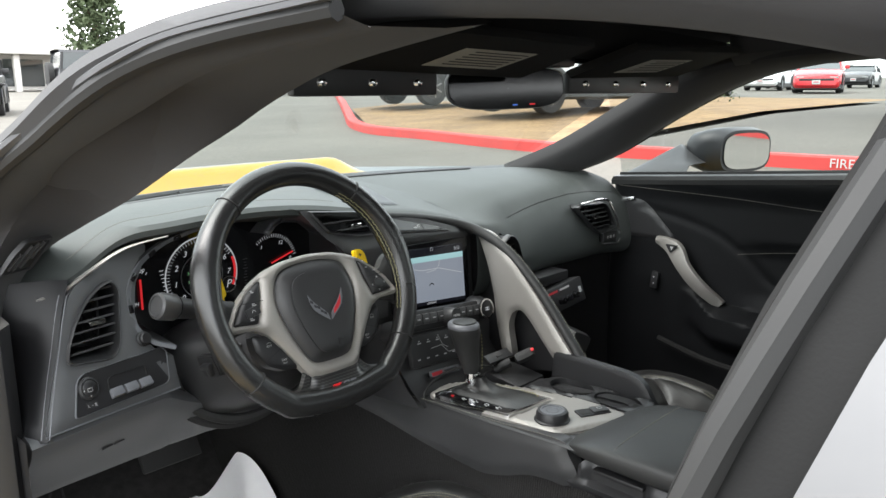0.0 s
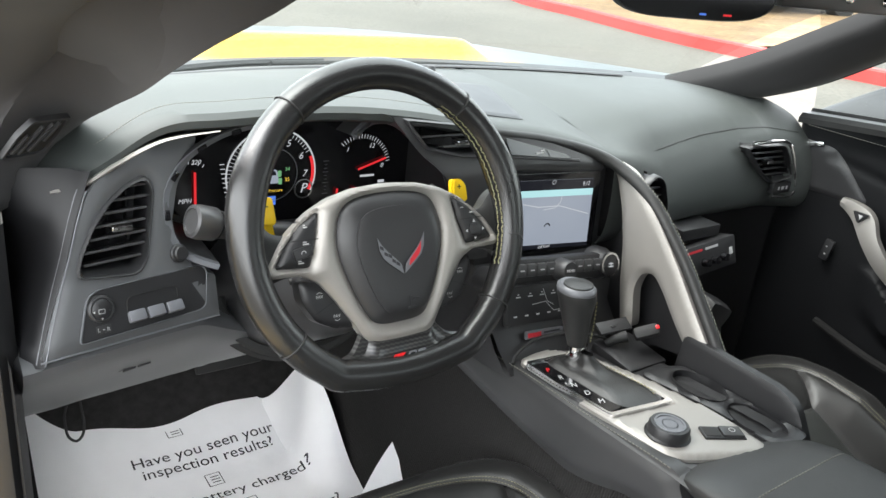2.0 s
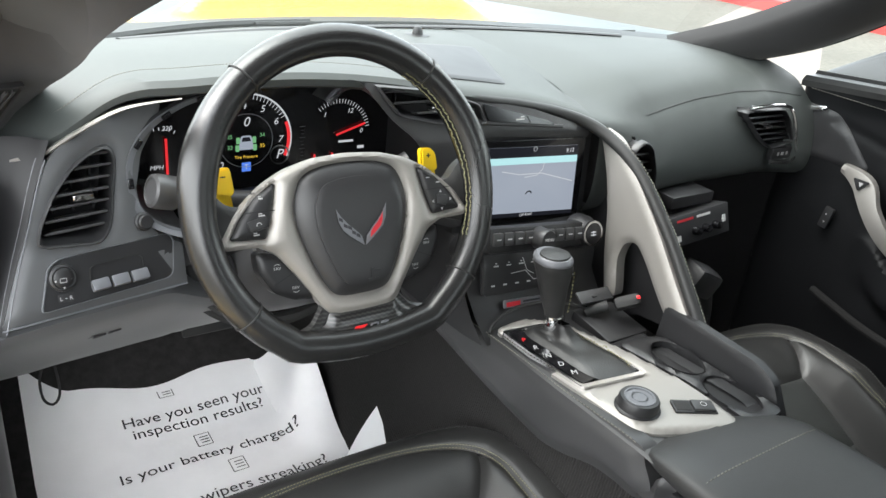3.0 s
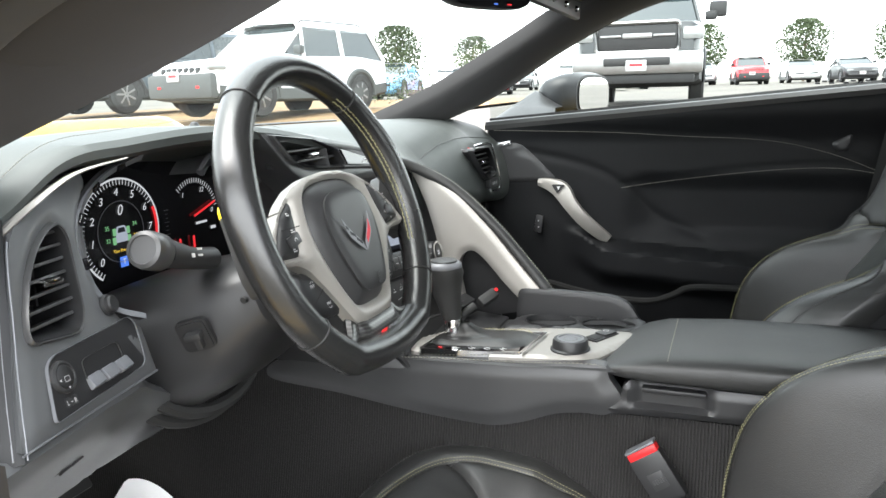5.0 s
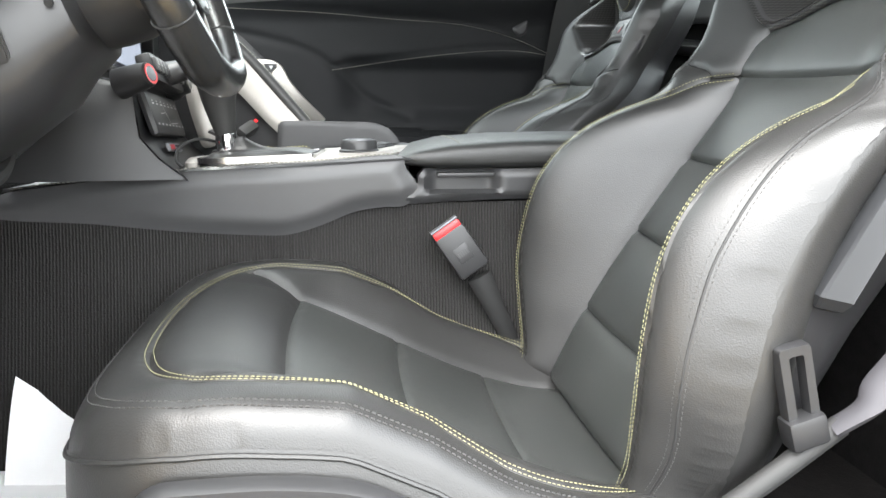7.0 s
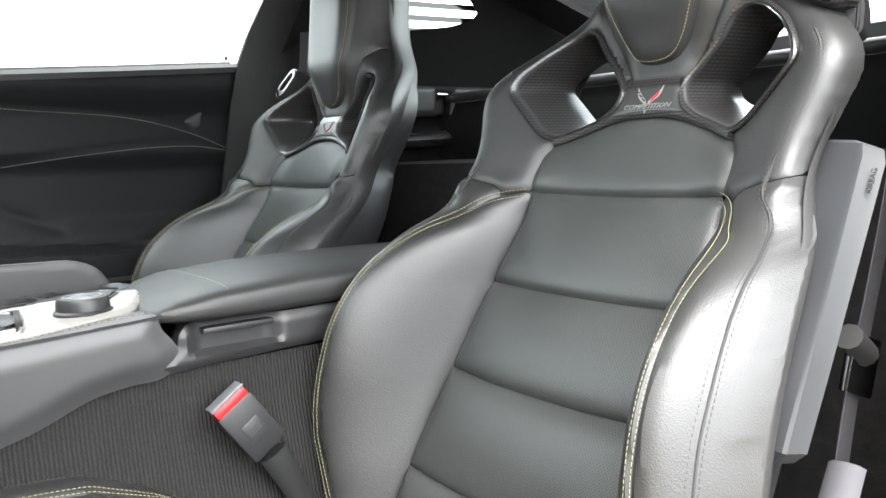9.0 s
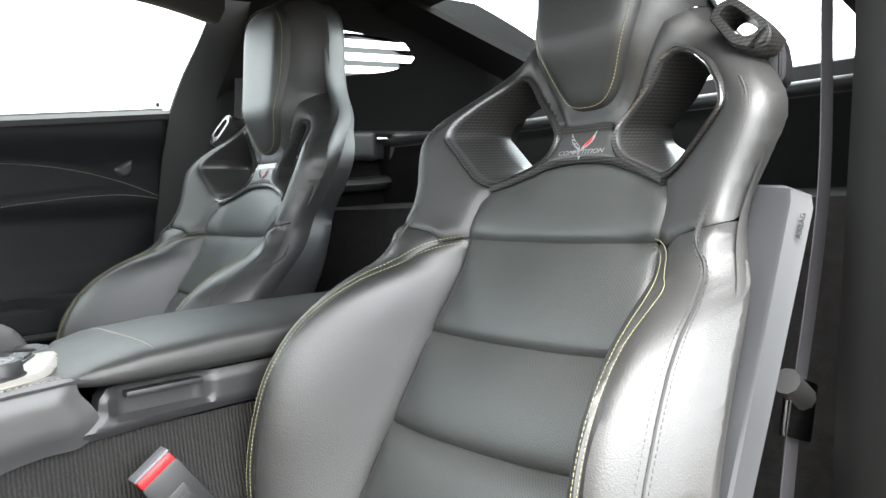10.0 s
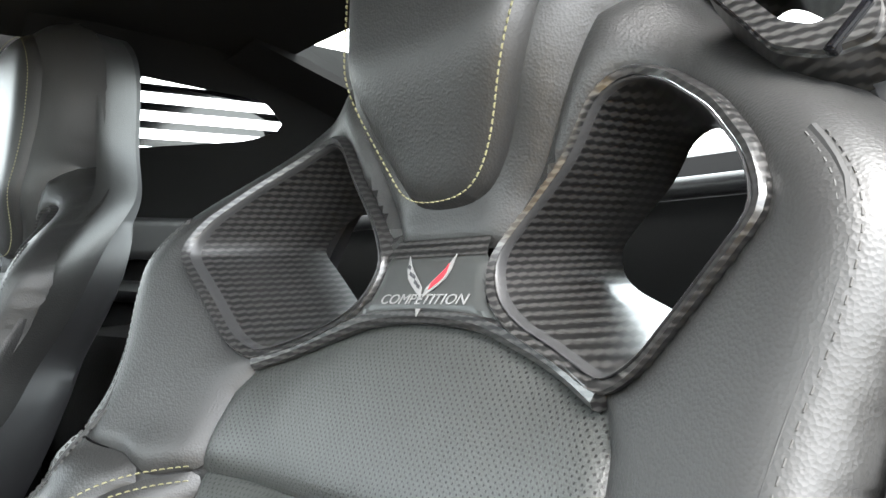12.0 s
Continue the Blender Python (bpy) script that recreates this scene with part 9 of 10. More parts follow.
for (x, y), (dx, dy) in zip(kerb_line, np.gradient(kerb_line, axis=0)):
    n = np.array((dy, -dx)) / np.hypot(dx, dy)
    if n[0] < 0:
        n = -n
    z = float(lot_z(x))
    rowsk.append([((x + n[0] * o) / SIZE, (y + n[1] * o) / SIZE, (z + h) / SIZE) for o, h in ((-0.01, -0.02), (0.0, 0.12), (0.02, 0.14), (0.16, 0.14), (0.17, 0.0))])
setting("kerb", loft(rowsk), KERB, "red painted fire lane kerb", "kerb")
fire_m = place(Vector((7.19, 1.5, float(lot_z(7.19)) + 0.07)) / SIZE, (0.02, -1, 0), (0, 0, 1))
firemark = thing("kerb_marking", tuple(Vector((7.19, 1.5, float(lot_z(7.19)))) / SIZE), "white stencilled word on the red kerb", "marking")
part("lettering", lettering("FIRE", 0.13 / SIZE, fire_m @ Matrix.Translation((0, 0, 0.012)), 0.001), WHITE_PRINT, firemark, "", False)


def patch(poly, lift, mat, name, label, cat):
    me = field(name, np.array(poly), lambda a, b, d: np.stack([a, b, lot_z(a) + lift], 1) / SIZE, 0.5)
    return setting(name, me, mat, label, cat)


patch([(7.15, 4.6), (7.2, 5.6), (7.65, 7.6), (8.2, 9.8), (11.2, 13.8), (24, 16), (22, 4.6)], 0.10, MULCH, "ground_island", "tan mulch on the planted island", "ground")
patch([(7.25, 4.4), (60, 4.4), (70, -60), (8.6, -60), (7.7, -10)], 0.06, ASPHALT, "pavement_lot", "brown-grey asphalt lot beyond the kerb", "pavement")

PAINTS = {}


def paint(name, c, metal=0.0):
    if name not in PAINTS:
        PAINTS[name] = surface(name + "_car_paint", c, 0.28, metal, 400, 0.0, 0.04, 0.35)
    return PAINTS[name]


BRIGHTWORK = surface("vehicle_brightwork", (0.3, 0.3, 0.3), 0.3, 1.0, 300, 0.0, 0.1)
TYRE = surface("tyre_rubber", (0.02, 0.02, 0.02), 0.8, 0, 80, 0.3)
CARGLASS = surface("dark_car_glass", (0.02, 0.028, 0.03), 0.05, 0, 100, 0, 0.1, 0.5)
LAMP = surface("headlamp_glass", (0.25, 0.26, 0.26), 0.15, 0.3, 200, 0.1, 0.1, 0.6)


def build_car(name, label, x, y, turn, L, W, H, hood, clear, wheel_r, col, style, trim=PLASTIC_DARK, detail=True):
    """A parked vehicle; its own +x points to its front. style: suv, pickup, coupe, jeep."""
    z = float(lot_z(x)) + (0.11 if style == "suv" and detail else 0.06 if x > 7.4 and y < 4.4 else 0.0)
    M = out_m(x, y, z, turn)
    car = thing(name, tuple((Vector((x, y, z))) / SIZE), label, "car", "parked vehicles")
    put = lambda bm: (bm.transform(M), bm)[1]
    h2, w2 = L / 2, W / 2
    # lower body as sections from tail to nose: x, half width, belt height, bottom
    nose = hood - (0.1 if style in ("suv", "jeep", "pickup") else 0.22)
    tail = hood + (0.08 if style != "coupe" else 0.02)
    secs = [(-h2, w2 * 0.82, tail - 0.25, clear + 0.22), (-h2 + 0.06, w2 * 0.93, tail - 0.04, clear + 0.1), (-h2 * 0.6, w2, tail, clear), (0, w2, hood + 0.06, clear), (h2 * 0.38, w2, hood + 0.02, clear), (h2 * 0.7, w2 * 0.99, hood - 0.03, clear),
            (h2 - 0.12, w2 * 0.92, nose, clear + 0.06), (h2, w2 * 0.84, nose - 0.2, clear + 0.18)]
    rows = []
    for sx, sw, top, bot in secs:
        mid = bot + (top - bot) * 0.55
        rows.append([(sx, -sw * 0.9, bot), (sx, -sw, bot + 0.1), (sx, -sw, mid), (sx, -sw * 0.97, top - 0.06), (sx, -sw * 0.86, top), (sx, 0, top + 0.03), (sx, sw * 0.86, top), (sx, sw * 0.97, top - 0.06), (sx, sw, mid), (sx, sw, bot + 0.1), (sx, sw * 0.9, bot)])
    body = part("body", put(loft(rows, True, True)), col, car, "", True)
    clad = []
    for sx, sw, top, bot in secs[1:-1]:
        clad.append([(sx, -sw * 0.93, bot - 0.03), (sx, -sw * 1.012, bot + 0.02), (sx, -sw * 1.012, bot + 0.2), (sx, -sw * 0.98, bot + 0.22), (sx, sw * 0.98, bot + 0.22), (sx, sw * 1.012, bot + 0.2), (sx, sw * 1.012, bot + 0.02), (sx, sw * 0.93, bot - 0.03)])
    part("sill_cladding", put(loft(clad, True, True)), trim, car, "dark lower cladding")
    # greenhouse
    rear, front = {"suv": (-h2 * 0.96, h2 * 0.36), "pickup": (-h2 * 0.2, h2 * 0.42), "coupe": (-h2 * 0.75, h2 * 0.35), "jeep": (-h2 * 0.96, h2 * 0.3)}[style]
    rake_f, rake_r = {"suv": (0.7, 0.35), "pickup": (0.55, 0.1), "coupe": (0.8, 0.85), "jeep": (0.3, 0.08)}[style]
    tw = 0.78 if style != "jeep" else 0.86
    gh = [[(rear, -w2 * 0.9, hood), (front, -w2 * 0.9, hood), (front, w2 * 0.9, hood), (rear, w2 * 0.9, hood)], [(rear + rake_r, -w2 * tw, H - 0.1), (front - rake_f, -w2 * tw, H - 0.08), (front - rake_f, w2 * tw, H - 0.08), (rear + rake_r, w2 * tw, H - 0.1)]]
    part("window_glass", put(loft(gh, True, True)), CARGLASS, car, "dark glazed cabin", False)
    roof = [[(px, -w2 * tw * 1.01, H - 0.12), (px, -w2 * tw * 0.9, H - 0.02), (px, 0, H), (px, w2 * tw * 0.9, H - 0.02), (px, w2 * tw * 1.01, H - 0.12)] for px in np.linspace(rear + rake_r - 0.08, front - rake_f + 0.06, 6)]
    part("roof", put(loft(roof)), col, car)
    for s in (-1, 1):
        for (xa, xb) in ((front, front - rake_f), (0.08 * L - 0.2, 0.08 * L - 0.25), (-0.2 * L, -0.2 * L) if style != "pickup" else (rear, rear + rake_r), (rear, rear + rake_r)):
            if not rear - 0.01 <= xa <= front + 0.01:
                continue
            part("window_pillar", put(tube([(xa, s * w2 * 0.91, hood - 0.02), (xb, s * w2 * tw * 1.01, H - 0.1)], 0.045, 6)), col if style != "jeep" else trim, car)
        part("door_mirror", put(box(0.12, 0.2, 0.16, 0.04, Matrix.Translation((front - 0.35, s * (w2 + 0.1), hood + 0.14)))), trim if style != "coupe" else col, car)
    # wheels
    wb = L * (0.29 if style != "pickup" else 0.31)
    for wx in (-wb, wb):
        for s in (-1, 1):
            wm = Matrix.Translation((wx, s * (w2 - 0.11), wheel_r)) @ pose(0, 0, 0, 90 * -s, 0, 0)
            tyre = part("wheel", put(lathe([(wheel_r * 0.62, -0.11), (wheel_r * 0.93, -0.12), (wheel_r, -0.085), (wheel_r, 0.085), (wheel_r * 0.93, 0.12), (wheel_r * 0.66, 0.125), (wheel_r * 0.62, 0.1)], wm, 24)), TYRE, car, "black tyre with bright rim")
            part("rim", put(lathe([(wheel_r * 0.66, 0.118), (wheel_r * 0.6, 0.12), (wheel_r * 0.56, 0.075), (0.0, 0.07)], wm, 24)), SILVERGREY if not detail else PLASTIC_GREY, tyre)
            if detail:
                for k in range(7):
                    a = 360 / 7 * k
                    part("spoke", put(box(wheel_r * 0.56, 0.045, 0.03, 0.01, wm @ pose(0, 0, 0, 0, 0, a) @ Matrix.Translation((wheel_r * 0.3, 0, 0.105)))), BRIGHTWORK, tyre)
            arch = [(wx + (wheel_r + 0.07) * math.cos(t), s * (w2 + 0.004), wheel_r + (wheel_r + 0.07) * math.sin(t)) for t in np.linspace(-0.1, math.pi + 0.1, 18)]
            part("wheel_arch", put(tube(arch, 0.05, 6, False, 0.6, (0, 1, 0))), trim, car, "dark wheel arch")
            well = [[(wx + (wheel_r + r) * math.cos(t), s * (w2 + 0.003), wheel_r + (wheel_r + r) * math.sin(t)) for t in np.linspace(-0.1, math.pi + 0.1, 18)] for r in (-0.06, 0.06)]
            part("wheel_well", put(loft(well)), PLASTIC_DARK, car, "", False)
    # nose
    fx = h2 + 0.005
    if style == "jeep":
        for k in range(7):
            part("grille_slot", put(box(0.05, 0.07, 0.28, 0.02, Matrix.Translation((fx - 0.02, (k - 3) * 0.12, nose - 0.2)))), PLASTIC_DARK, car)
        for s in (-1, 1):
            part("headlamp", put(lathe([(0.1, 0.0), (0.1, 0.04), (0.0, 0.05)], Matrix.Translation((fx - 0.03, s * 0.55, nose - 0.16)) @ pose(0, 0, 0, 0, 90, 0), 16)), LAMP, car, "round headlamp")
            part("fender", put(box(1.0, 0.26, 0.06, 0.02, Matrix.Translation((wb, s * (w2 - 0.02), wheel_r * 2 + 0.1)))), trim, car, "black fender")
        part("bumper", put(box(0.2, W * 0.92, 0.2, 0.04, Matrix.Translation((fx + 0.05, 0, clear + 0.24)))), trim, car, "black front bumper")
        part("spare_wheel", put(lathe([(0.2, 0.0), (wheel_r, 0.02), (wheel_r, 0.2), (0.1, 0.22)], Matrix.Translation((-h2, 0, 1.0)) @ pose(0, 0, 0, 0, -90, 0), 20)), TYRE, car)
    elif style == "pickup":
        g = part("grille", put(box(0.08, W * 0.6, 0.42, 0.04, Matrix.Translation((fx, 0, nose - 0.22)))), PLASTIC_DARK, car, "black mesh grille with bright surround")
        part("surround", put(tube([(fx + 0.05, p[0], p[1]) for p in rounded([(-W * 0.31, nose - 0.45), (W * 0.31, nose - 0.45), (W * 0.31, nose), (-W * 0.31, nose)], 0.06, 4)], 0.03, 6, True)), BRIGHTWORK, g, "bright grille surround")
        for s in (-1, 1):
            part("marker_bar", put(box(0.03, W * 0.16, 0.04, 0.01, Matrix.Translation((fx + 0.05, s * W * 0.2, nose - 0.2)))), BRIGHTWORK, g)
            lamp = part("headlamp", put(box(0.12, 0.32, 0.2, 0.04, Matrix.Translation((fx - 0.04, s * W * 0.41, nose - 0.18)))), LAMP, car, "clear headlamp")
            part("fog_lamp", put(box(0.06, 0.28, 0.13, 0.04, Matrix.Translation((fx + 0.09, s * W * 0.37, clear + 0.36)))), PLASTIC_DARK, car)
            part("towing_mirror", put(box(0.14, 0.3, 0.28, 0.05, Matrix.Translation((front - 0.4, s * (w2 + 0.22), hood + 0.25)))), trim, car, "large black towing mirror")
        part("emblem", put(box(0.03, W * 0.22, 0.08, 0.01, Matrix.Translation((fx + 0.05, 0, nose - 0.2)))), BRIGHTWORK, g, "plain bright emblem bar")
        bump = part("bumper", put(box(0.26, W * 0.98, 0.36, 0.07, Matrix.Translation((fx + 0.0, 0, clear + 0.34)))), BRIGHTWORK, car, "chrome front bumper")
        part("intake", put(box(0.06, W * 0.5, 0.13, 0.03, Matrix.Translation((fx + 0.125, 0, clear + 0.36)))), PLASTIC_DARK, bump)
        part("air_dam", put(box(0.2, W * 0.86, 0.16, 0.03, Matrix.Translation((fx - 0.05, 0, clear + 0.1)))), trim, bump)
    elif style == "suv":
        for k in range(7):
            part("grille_slot", put(box(0.05, 0.11, 0.13, 0.03, Matrix.Translation((fx - 0.04, (k - 3) * 0.15, nose - 0.14)))), PLASTIC_DARK, car)
        for s in (-1, 1):
            part("headlamp", put(box(0.3, 0.3, 0.09, 0.03, Matrix.Translation((fx - 0.17, s * W * 0.39, nose - 0.08)) @ pose(0, 0, 0, 0, 0, -25 * s))), LAMP, car, "slim headlamp")
            part("tow_hook", put(box(0.06, 0.1, 0.05, 0.02, Matrix.Translation((fx + 0.02, s * 0.5, clear + 0.24)))), RED, car, "red tow hook")
            part("roof_rail", put(tube([(rear + rake_r + 0.1, s * w2 * 0.66, H), (rear + rake_r + 0.2, s * w2 * 0.66, H + 0.05), (front - rake_f - 0.2, s * w2 * 0.66, H + 0.05), (front - rake_f - 0.1, s * w2 * 0.66, H)], 0.02, 6)), SILVERGREY, car, "silver roof rail")
        part("bumper", put(box(0.2, W * 0.9, 0.42, 0.08, Matrix.Translation((fx - 0.06, 0, clear + 0.26)))), trim, car, "dark grey front bumper")
    else:
        part("grille", put(box(0.06, W * 0.7, 0.1, 0.03, Matrix.Translation((fx - 0.02, 0, nose - 0.2)))), PLASTIC_DARK, car)
        part("tail_lamp", put(box(0.06, W * 0.8, 0.13, 0.03, Matrix.Translation((-fx + 0.02, 0, tail - 0.16)))), PLASTIC_DARK, car, "dark full-width tail lamp")
        for s in (-1, 1):
            part("headlamp", put(box(0.1, 0.34, 0.1, 0.03, Matrix.Translation((fx - 0.1, s * W * 0.34, nose - 0.12)))), LAMP, car)
    plate = part("number_plate", put(box(0.02, 0.32, 0.17, 0.01, Matrix.Translation((fx + (0.15 if style == "pickup" else 0.16 if style == "jeep" else 0.05), 0 if style != "suv" else -0.1, clear + (0.3 if style != "suv" else 0.42))))), WHITE_PRINT, car, "white dealer plate")
    part("symbol", put(box(0.022, 0.2, 0.04, 0, Matrix.Translation((fx + (0.152 if style == "pickup" else 0.162 if style == "jeep" else 0.052), 0 if style != "suv" else -0.1, clear + (0.31 if style != "suv" else 0.43))))), RED_PRINT, plate, "", False)
    return car


GREYTRIM = surface("grey_cladding", (0.06, 0.065, 0.065), 0.6, 0, 200, 0.1)
build_car("white_suv", "white compact SUV with grey cladding parked on the island", 11.87, 7.9, 167, 4.6, 1.86, 1.68, 1.02, 0.28, 0.37, paint("white", (0.75, 0.76, 0.77)), "suv", GREYTRIM)
build_car("dark_suv", "dark blue-grey SUV with bright multi-spoke wheels", 13.3, 12.1, 167, 5.0, 1.96, 1.8, 1.1, 0.3, 0.4, paint("slate", (0.05, 0.065, 0.08), 0.3), "suv")
build_car("pickup_truck", "grey pickup truck with chrome bumper facing the lot", 14.7, 1.3, 183, 6.0, 2.06, 2.0, 1.42, 0.36, 0.43, paint("granite", (0.025, 0.028, 0.03), 0.2), "pickup")
build_car("off_roader", "grey off-road vehicle facing the lane", 6.4, 26.4, 250, 4.3, 1.88, 1.85, 1.2, 0.35, 0.42, paint("graphite", (0.07, 0.075, 0.085), 0.3), "jeep")
build_car("off_roader", "black off-road vehicle parked side-on", 11.4, 26.6, -10, 4.6, 1.88, 1.85, 1.2, 0.35, 0.42, paint("black", (0.015, 0.015, 0.018)), "jeep")
build_car("red_coupe", "red coupe with a dark tail in the far row", 36.0, 11.0, 195, 5.0, 1.92, 1.45, 0.98, 0.15, 0.36, paint("red", (0.5, 0.012, 0.02)), "coupe", PLASTIC_DARK, False)
random.seed(4)
tones = [("white", (0.75, 0.76, 0.77)), ("white", (0.75, 0.76, 0.77)), ("silver", (0.4, 0.41, 0.43)), ("white", (0.75, 0.76, 0.77)), ("black", (0.015, 0.015, 0.018)), ("red", (0.5, 0.012, 0.02)), ("sky_blue", (0.12, 0.3, 0.5))]
for k in range(15):
    nm, c = tones[(k * 3 + 1) % len(tones)]
    yy = 17.0 - 3.0 * k + (0 if k % 4 else 0.4)
    if abs(yy - 11) < 2.2 and k < 3:
        continue
    style = "coupe" if k % 3 else "suv"
    build_car("parked_car", "%s car parked in the far row" % nm.replace("_", " "), 50 + 3 * (k % 2), yy, 186, 4.6, 1.84, 1.45 if style == "coupe" else 1.65, 0.98 if style == "coupe" else 1.05, 0.2, 0.34, paint(nm, c, 0.2 if nm == "silver" else 0.0), style, PLASTIC_DARK, False)
for k, (x, y, nm, c) in enumerate(((27.0, 12.5, "sky_blue", (0.12, 0.3, 0.5)), (30.0, 16.0, "silver", (0.4, 0.41, 0.43)), (42.0, 15.5, "white", (0.75, 0.76, 0.77)), (41.0, 8.0, "white", (0.75, 0.76, 0.77)), (40.5, 5.0, "silver", (0.4, 0.41, 0.43)), (20.0, 33.0, "red", (0.5, 0.012, 0.02)), (25.0, 34.0, "white", (0.75, 0.76, 0.77)))):
    build_car("parked_car", "%s car parked across the lot" % nm.replace("_", " "), x, y, 190, 4.7, 1.85, 1.45, 0.98, 0.18, 0.34, paint(nm, c), "coupe", PLASTIC_DARK, False)

LEAF = surface("tree_leaves", (0.055, 0.075, 0.035), 0.7, 0, 20, 0.3, 0.3, 0, 0.3, 1.5)
BARK = surface("bark", (0.12, 0.09, 0.06), 0.9, 0, 30, 0.6, 0.2)


def build_tree(x, y, height, spread, kind, label, base=None):
    """A tapered trunk with limbs and a ragged crown of many small leaf clumps."""
    z = float(lot_z(x)) if base is None else base
    rng = np.random.default_rng(int(x * 13 + y * 7) % 1000)
    tree = thing("tree" if kind != "bush" else "bush", tuple(Vector((x, y, z)) / SIZE), label, "tree" if kind != "bush" else "bush")
    M = out_m(x, y, z)
    if kind != "bush":
        t = tube([(0, 0, 0), (0.05, 0, height * 0.3), (0, 0.05, height * 0.6), (0, 0, height * 0.9)], [height * 0.025, height * 0.02, height * 0.012, height * 0.004], 8)
        t.transform(M)
        part("trunk", t, BARK, tree)
        for k in range(6):
            a, h = k * 1.1, height * (0.3 + 0.08 * k)
            lb = tube([(0, 0, h), (spread * 0.4 * math.cos(a), spread * 0.4 * math.sin(a), h + height * 0.12)], [height * 0.01, height * 0.004], 6)
            lb.transform(M)
            part("limb", lb, BARK, tree)
    verts, faces = [], []
    count = 3500 if kind != "bush" else 900
    for _ in range(count):
        u = rng.random()
        if kind == "conifer":
            h = 0.12 + 0.88 * u ** 0.8
            rad = spread * (1.02 - h) ** 0.75 * math.sqrt(rng.random()) * (0.75 + 0.5 * rng.random())
        elif kind == "bush":
            h = u * 0.95
            rad = spread * math.sqrt(max(0.05, 1 - (h - 0.3) ** 2 * 1.6)) * math.sqrt(rng.random())
        else:
            h = 0.35 + 0.65 * u
            rad = spread * math.sqrt(max(0.04, 1 - ((h - 0.62) / 0.4) ** 2)) * math.sqrt(rng.random()) * (0.8 + 0.35 * rng.random())
        a = rng.random() * 2 * math.pi
        c = np.array((rad * math.cos(a), rad * math.sin(a), h * height))
        s = height * (0.01 + 0.02 * rng.random())
        d1, d2 = rng.normal(size=3), rng.normal(size=3)
        d1 /= np.linalg.norm(d1)
        d2 -= d1 * (d1 @ d2)
        d2 /= np.linalg.norm(d2)
        k = len(verts)
        verts += [tuple(c + d1 * s), tuple(c + d2 * s * 0.6), tuple(c - d1 * s), tuple(c - d2 * s * 0.6), tuple(c + np.cross(d1, d2) * s * 0.3)]
        faces += [(k, k + 1, k + 4), (k + 1, k + 2, k + 4), (k + 2, k + 3, k + 4), (k + 3, k, k + 4)]
    me = bpy.data.meshes.new("crown")
    me.from_pydata(verts, [], faces)
    me.transform(M)
    tagged(part("crown", me, LEAF, tree, "ragged green crown", False), "", "", "", "stuff")


build_tree(22, 54, 9.5, 3.0, "conifer", "tall pointed green tree beyond the lot", 0.6)
build_tree(27, 55, 4.6, 3.4, "broad", "rounded green tree beside the pointed one", 0.6)
build_tree(31, 56, 4.4, 3.2, "broad", "rounded green tree in the hedge line", 0.6)
build_tree(18.5, 8.6, 1.7, 1.3, "bush", "loose olive shrub on the island")
build_tree(21.5, 10.2, 1.5, 1.4, "bush", "low shrub behind the white car")
for k, (x, y, h) in enumerate(((69, 2.5, 5.2), (71, -5.5, 5.4), (68, -12, 5.0), (60, 20, 4.5), (58, 26, 5.5), (62, -20, 5.0), (55, 33, 5.0))):
    build_tree(x, y, h, h * 0.42, "broad", "small dark round tree beyond the parked cars", 1.0)
POLE = surface("galvanised_pole", (0.45, 0.46, 0.47), 0.4, 0.5, 300, 0.05)
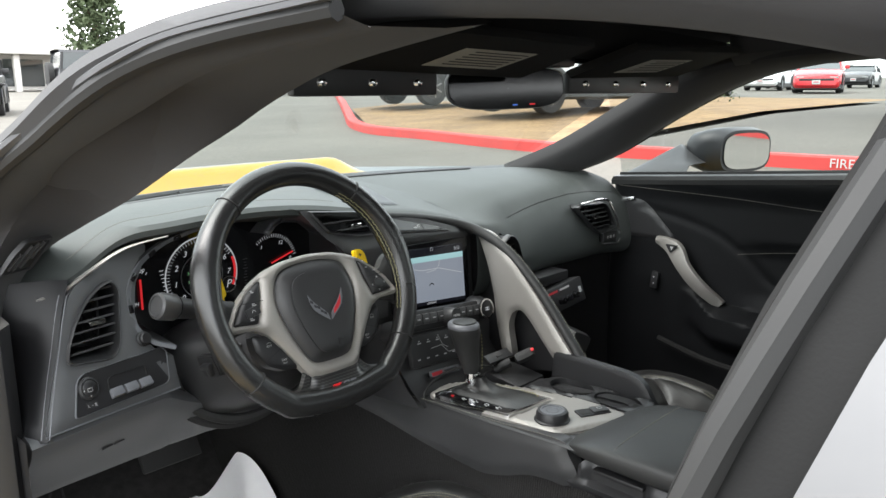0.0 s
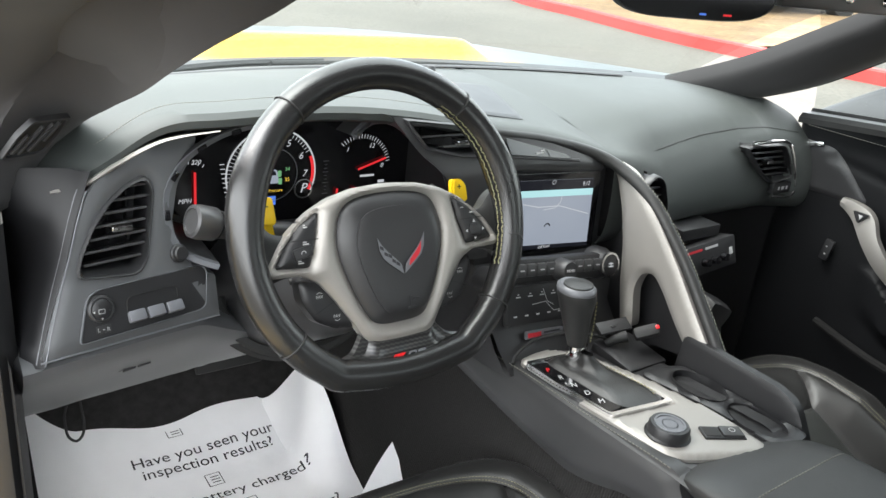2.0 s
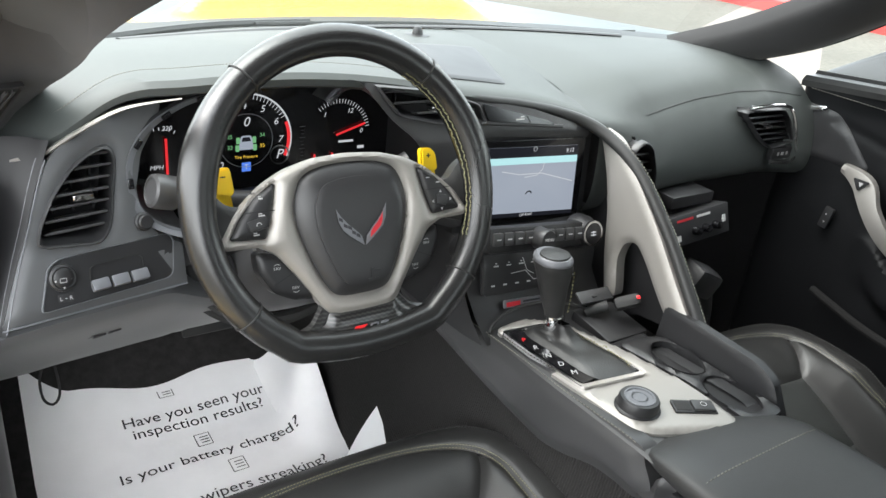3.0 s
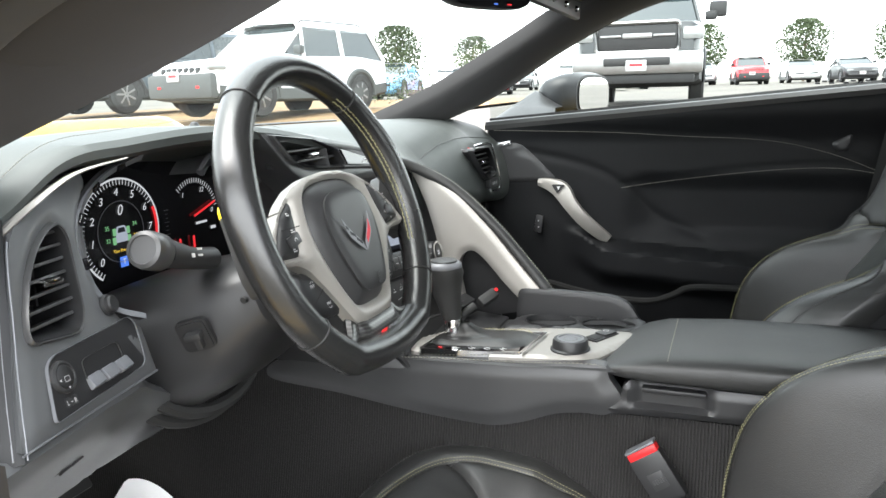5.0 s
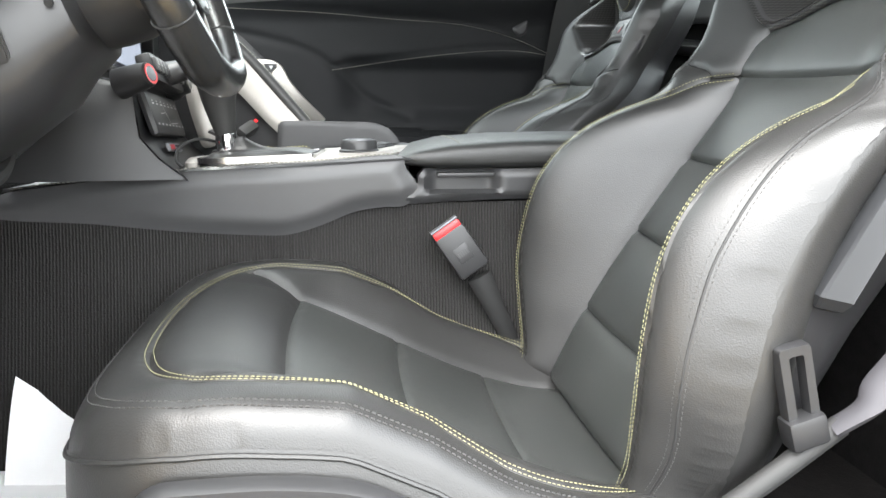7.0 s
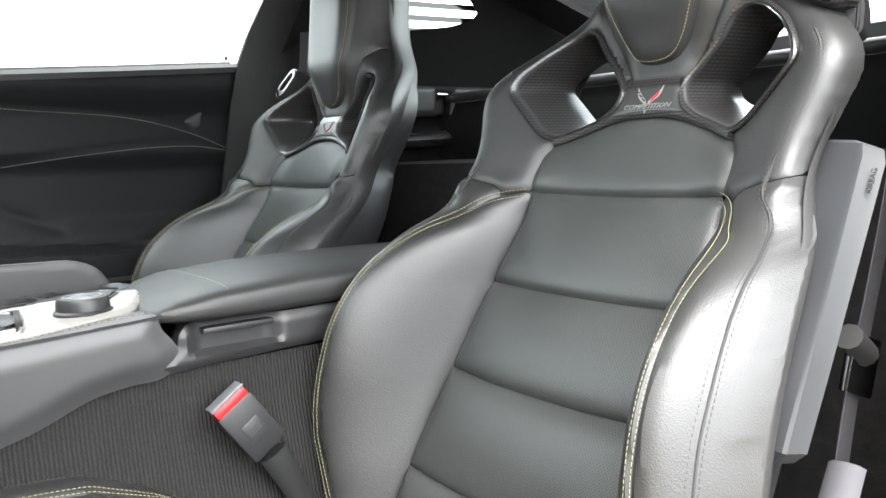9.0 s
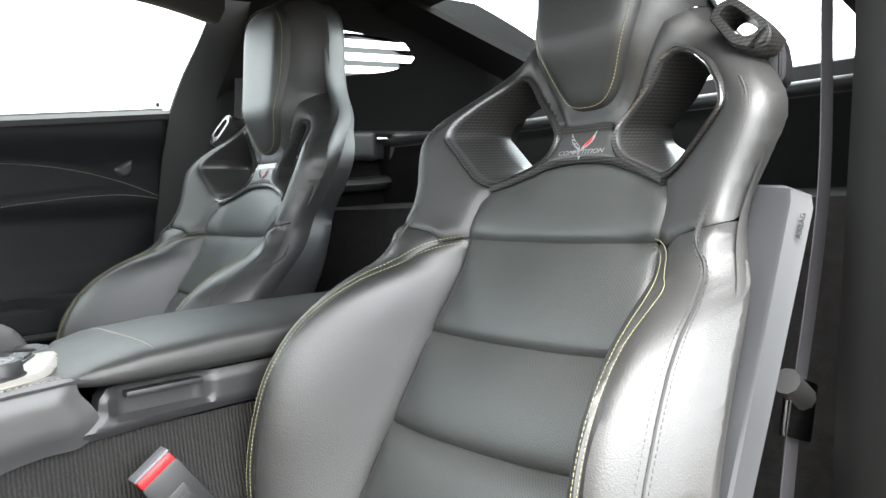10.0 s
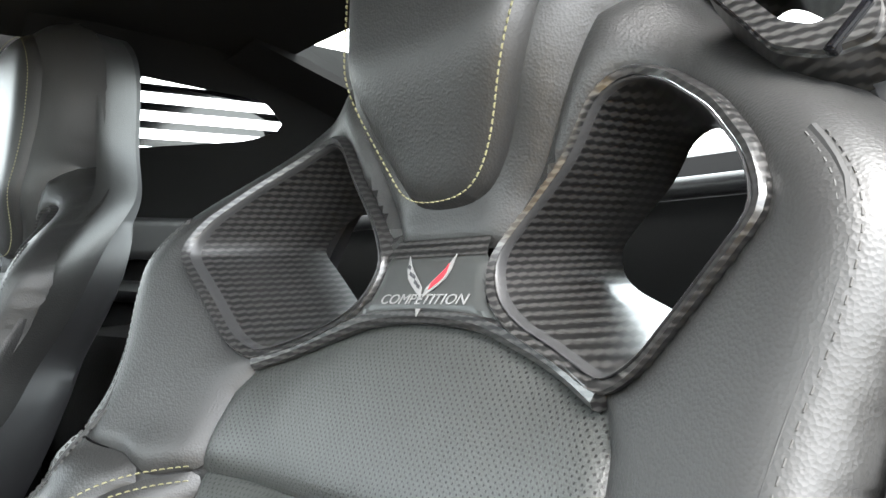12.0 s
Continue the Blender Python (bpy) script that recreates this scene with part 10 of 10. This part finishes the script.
for x, y in ((62, -6.5), (64, -9.5), (75, -14), (60, 14), (70, 30), (55, -30), (-40, -60), (-30, -35), (-52, -38)):
    lp = thing("street_lamp", tuple(Vector((x, y, float(lot_z(x)))) / SIZE), "tall pale car park lamp post", "street lamp", "lamp posts")
    t = tube([(0, 0, 0), (0, 0, 9)], [0.1, 0.06], 8)
    t.transform(out_m(x, y, float(lot_z(x))))
    part("post", t, POLE, lp)
    part("lamp_head", box(1.6, 0.3, 0.1, 0.03, out_m(x, y, float(lot_z(x)) + 9.0)), POLE, lp)
hall = thing("dealership_building", tuple(Vector((24, 78, 0.9)) / SIZE), "pale low dealership building with a flat canopy", "building")
WALLP = surface("pale_render", (0.6, 0.58, 0.55), 0.8, 0, 40, 0.1, 0.06, 0, 0.3, 0.5)
part("wall", box(34, 12, 4.2, 0.05, out_m(18, 82, 3.0)), WALLP, hall)
part("canopy", box(30, 5, 0.9, 0.08, out_m(18, 75, 4.4)), WALLP, hall)
part("parapet", box(14, 3, 1.6, 0.05, out_m(14, 78, 5.8)), WALLP, hall)
for k in range(6):
    part("window", box(3.4, 0.1, 2.4, 0.02, out_m(6 + k * 4.6, 75.96, 2.4)), CARGLASS, hall, "", False)
for k in range(4):
    part("column", box(0.5, 0.5, 3.4, 0.05, out_m(6 + k * 8.5, 73.4, 2.3)), WALLP, hall)
for k, (x, w) in enumerate(((10.6, 1.4), (12.4, 1.2), (14.2, 1.6))):
    part("sign_shape", box(w, 0.1, 0.7, 0.02, out_m(x, 76.4, 6.0)), PLASTIC_GREY, hall, "plain dark sign shape", False)
shed = thing("low_building", tuple(Vector((36, 62, 1.1)) / SIZE), "low tan building with a pitched roof behind the trees", "building")
part("wall", box(14, 8, 2.4, 0.05, out_m(36, 62, 2.2)), WALLP, shed)
gable = loft([[(-7.5, -4.5, 0), (0, -4.5, 2.0), (7.5, -4.5, 0)], [(-7.5, 4.5, 0), (0, 4.5, 2.0), (7.5, 4.5, 0)]])
gable.transform(out_m(36, 62, 3.4))
part("roof", gable, surface("tan_roof", (0.33, 0.25, 0.18), 0.85, 0, 20, 0.3), shed)
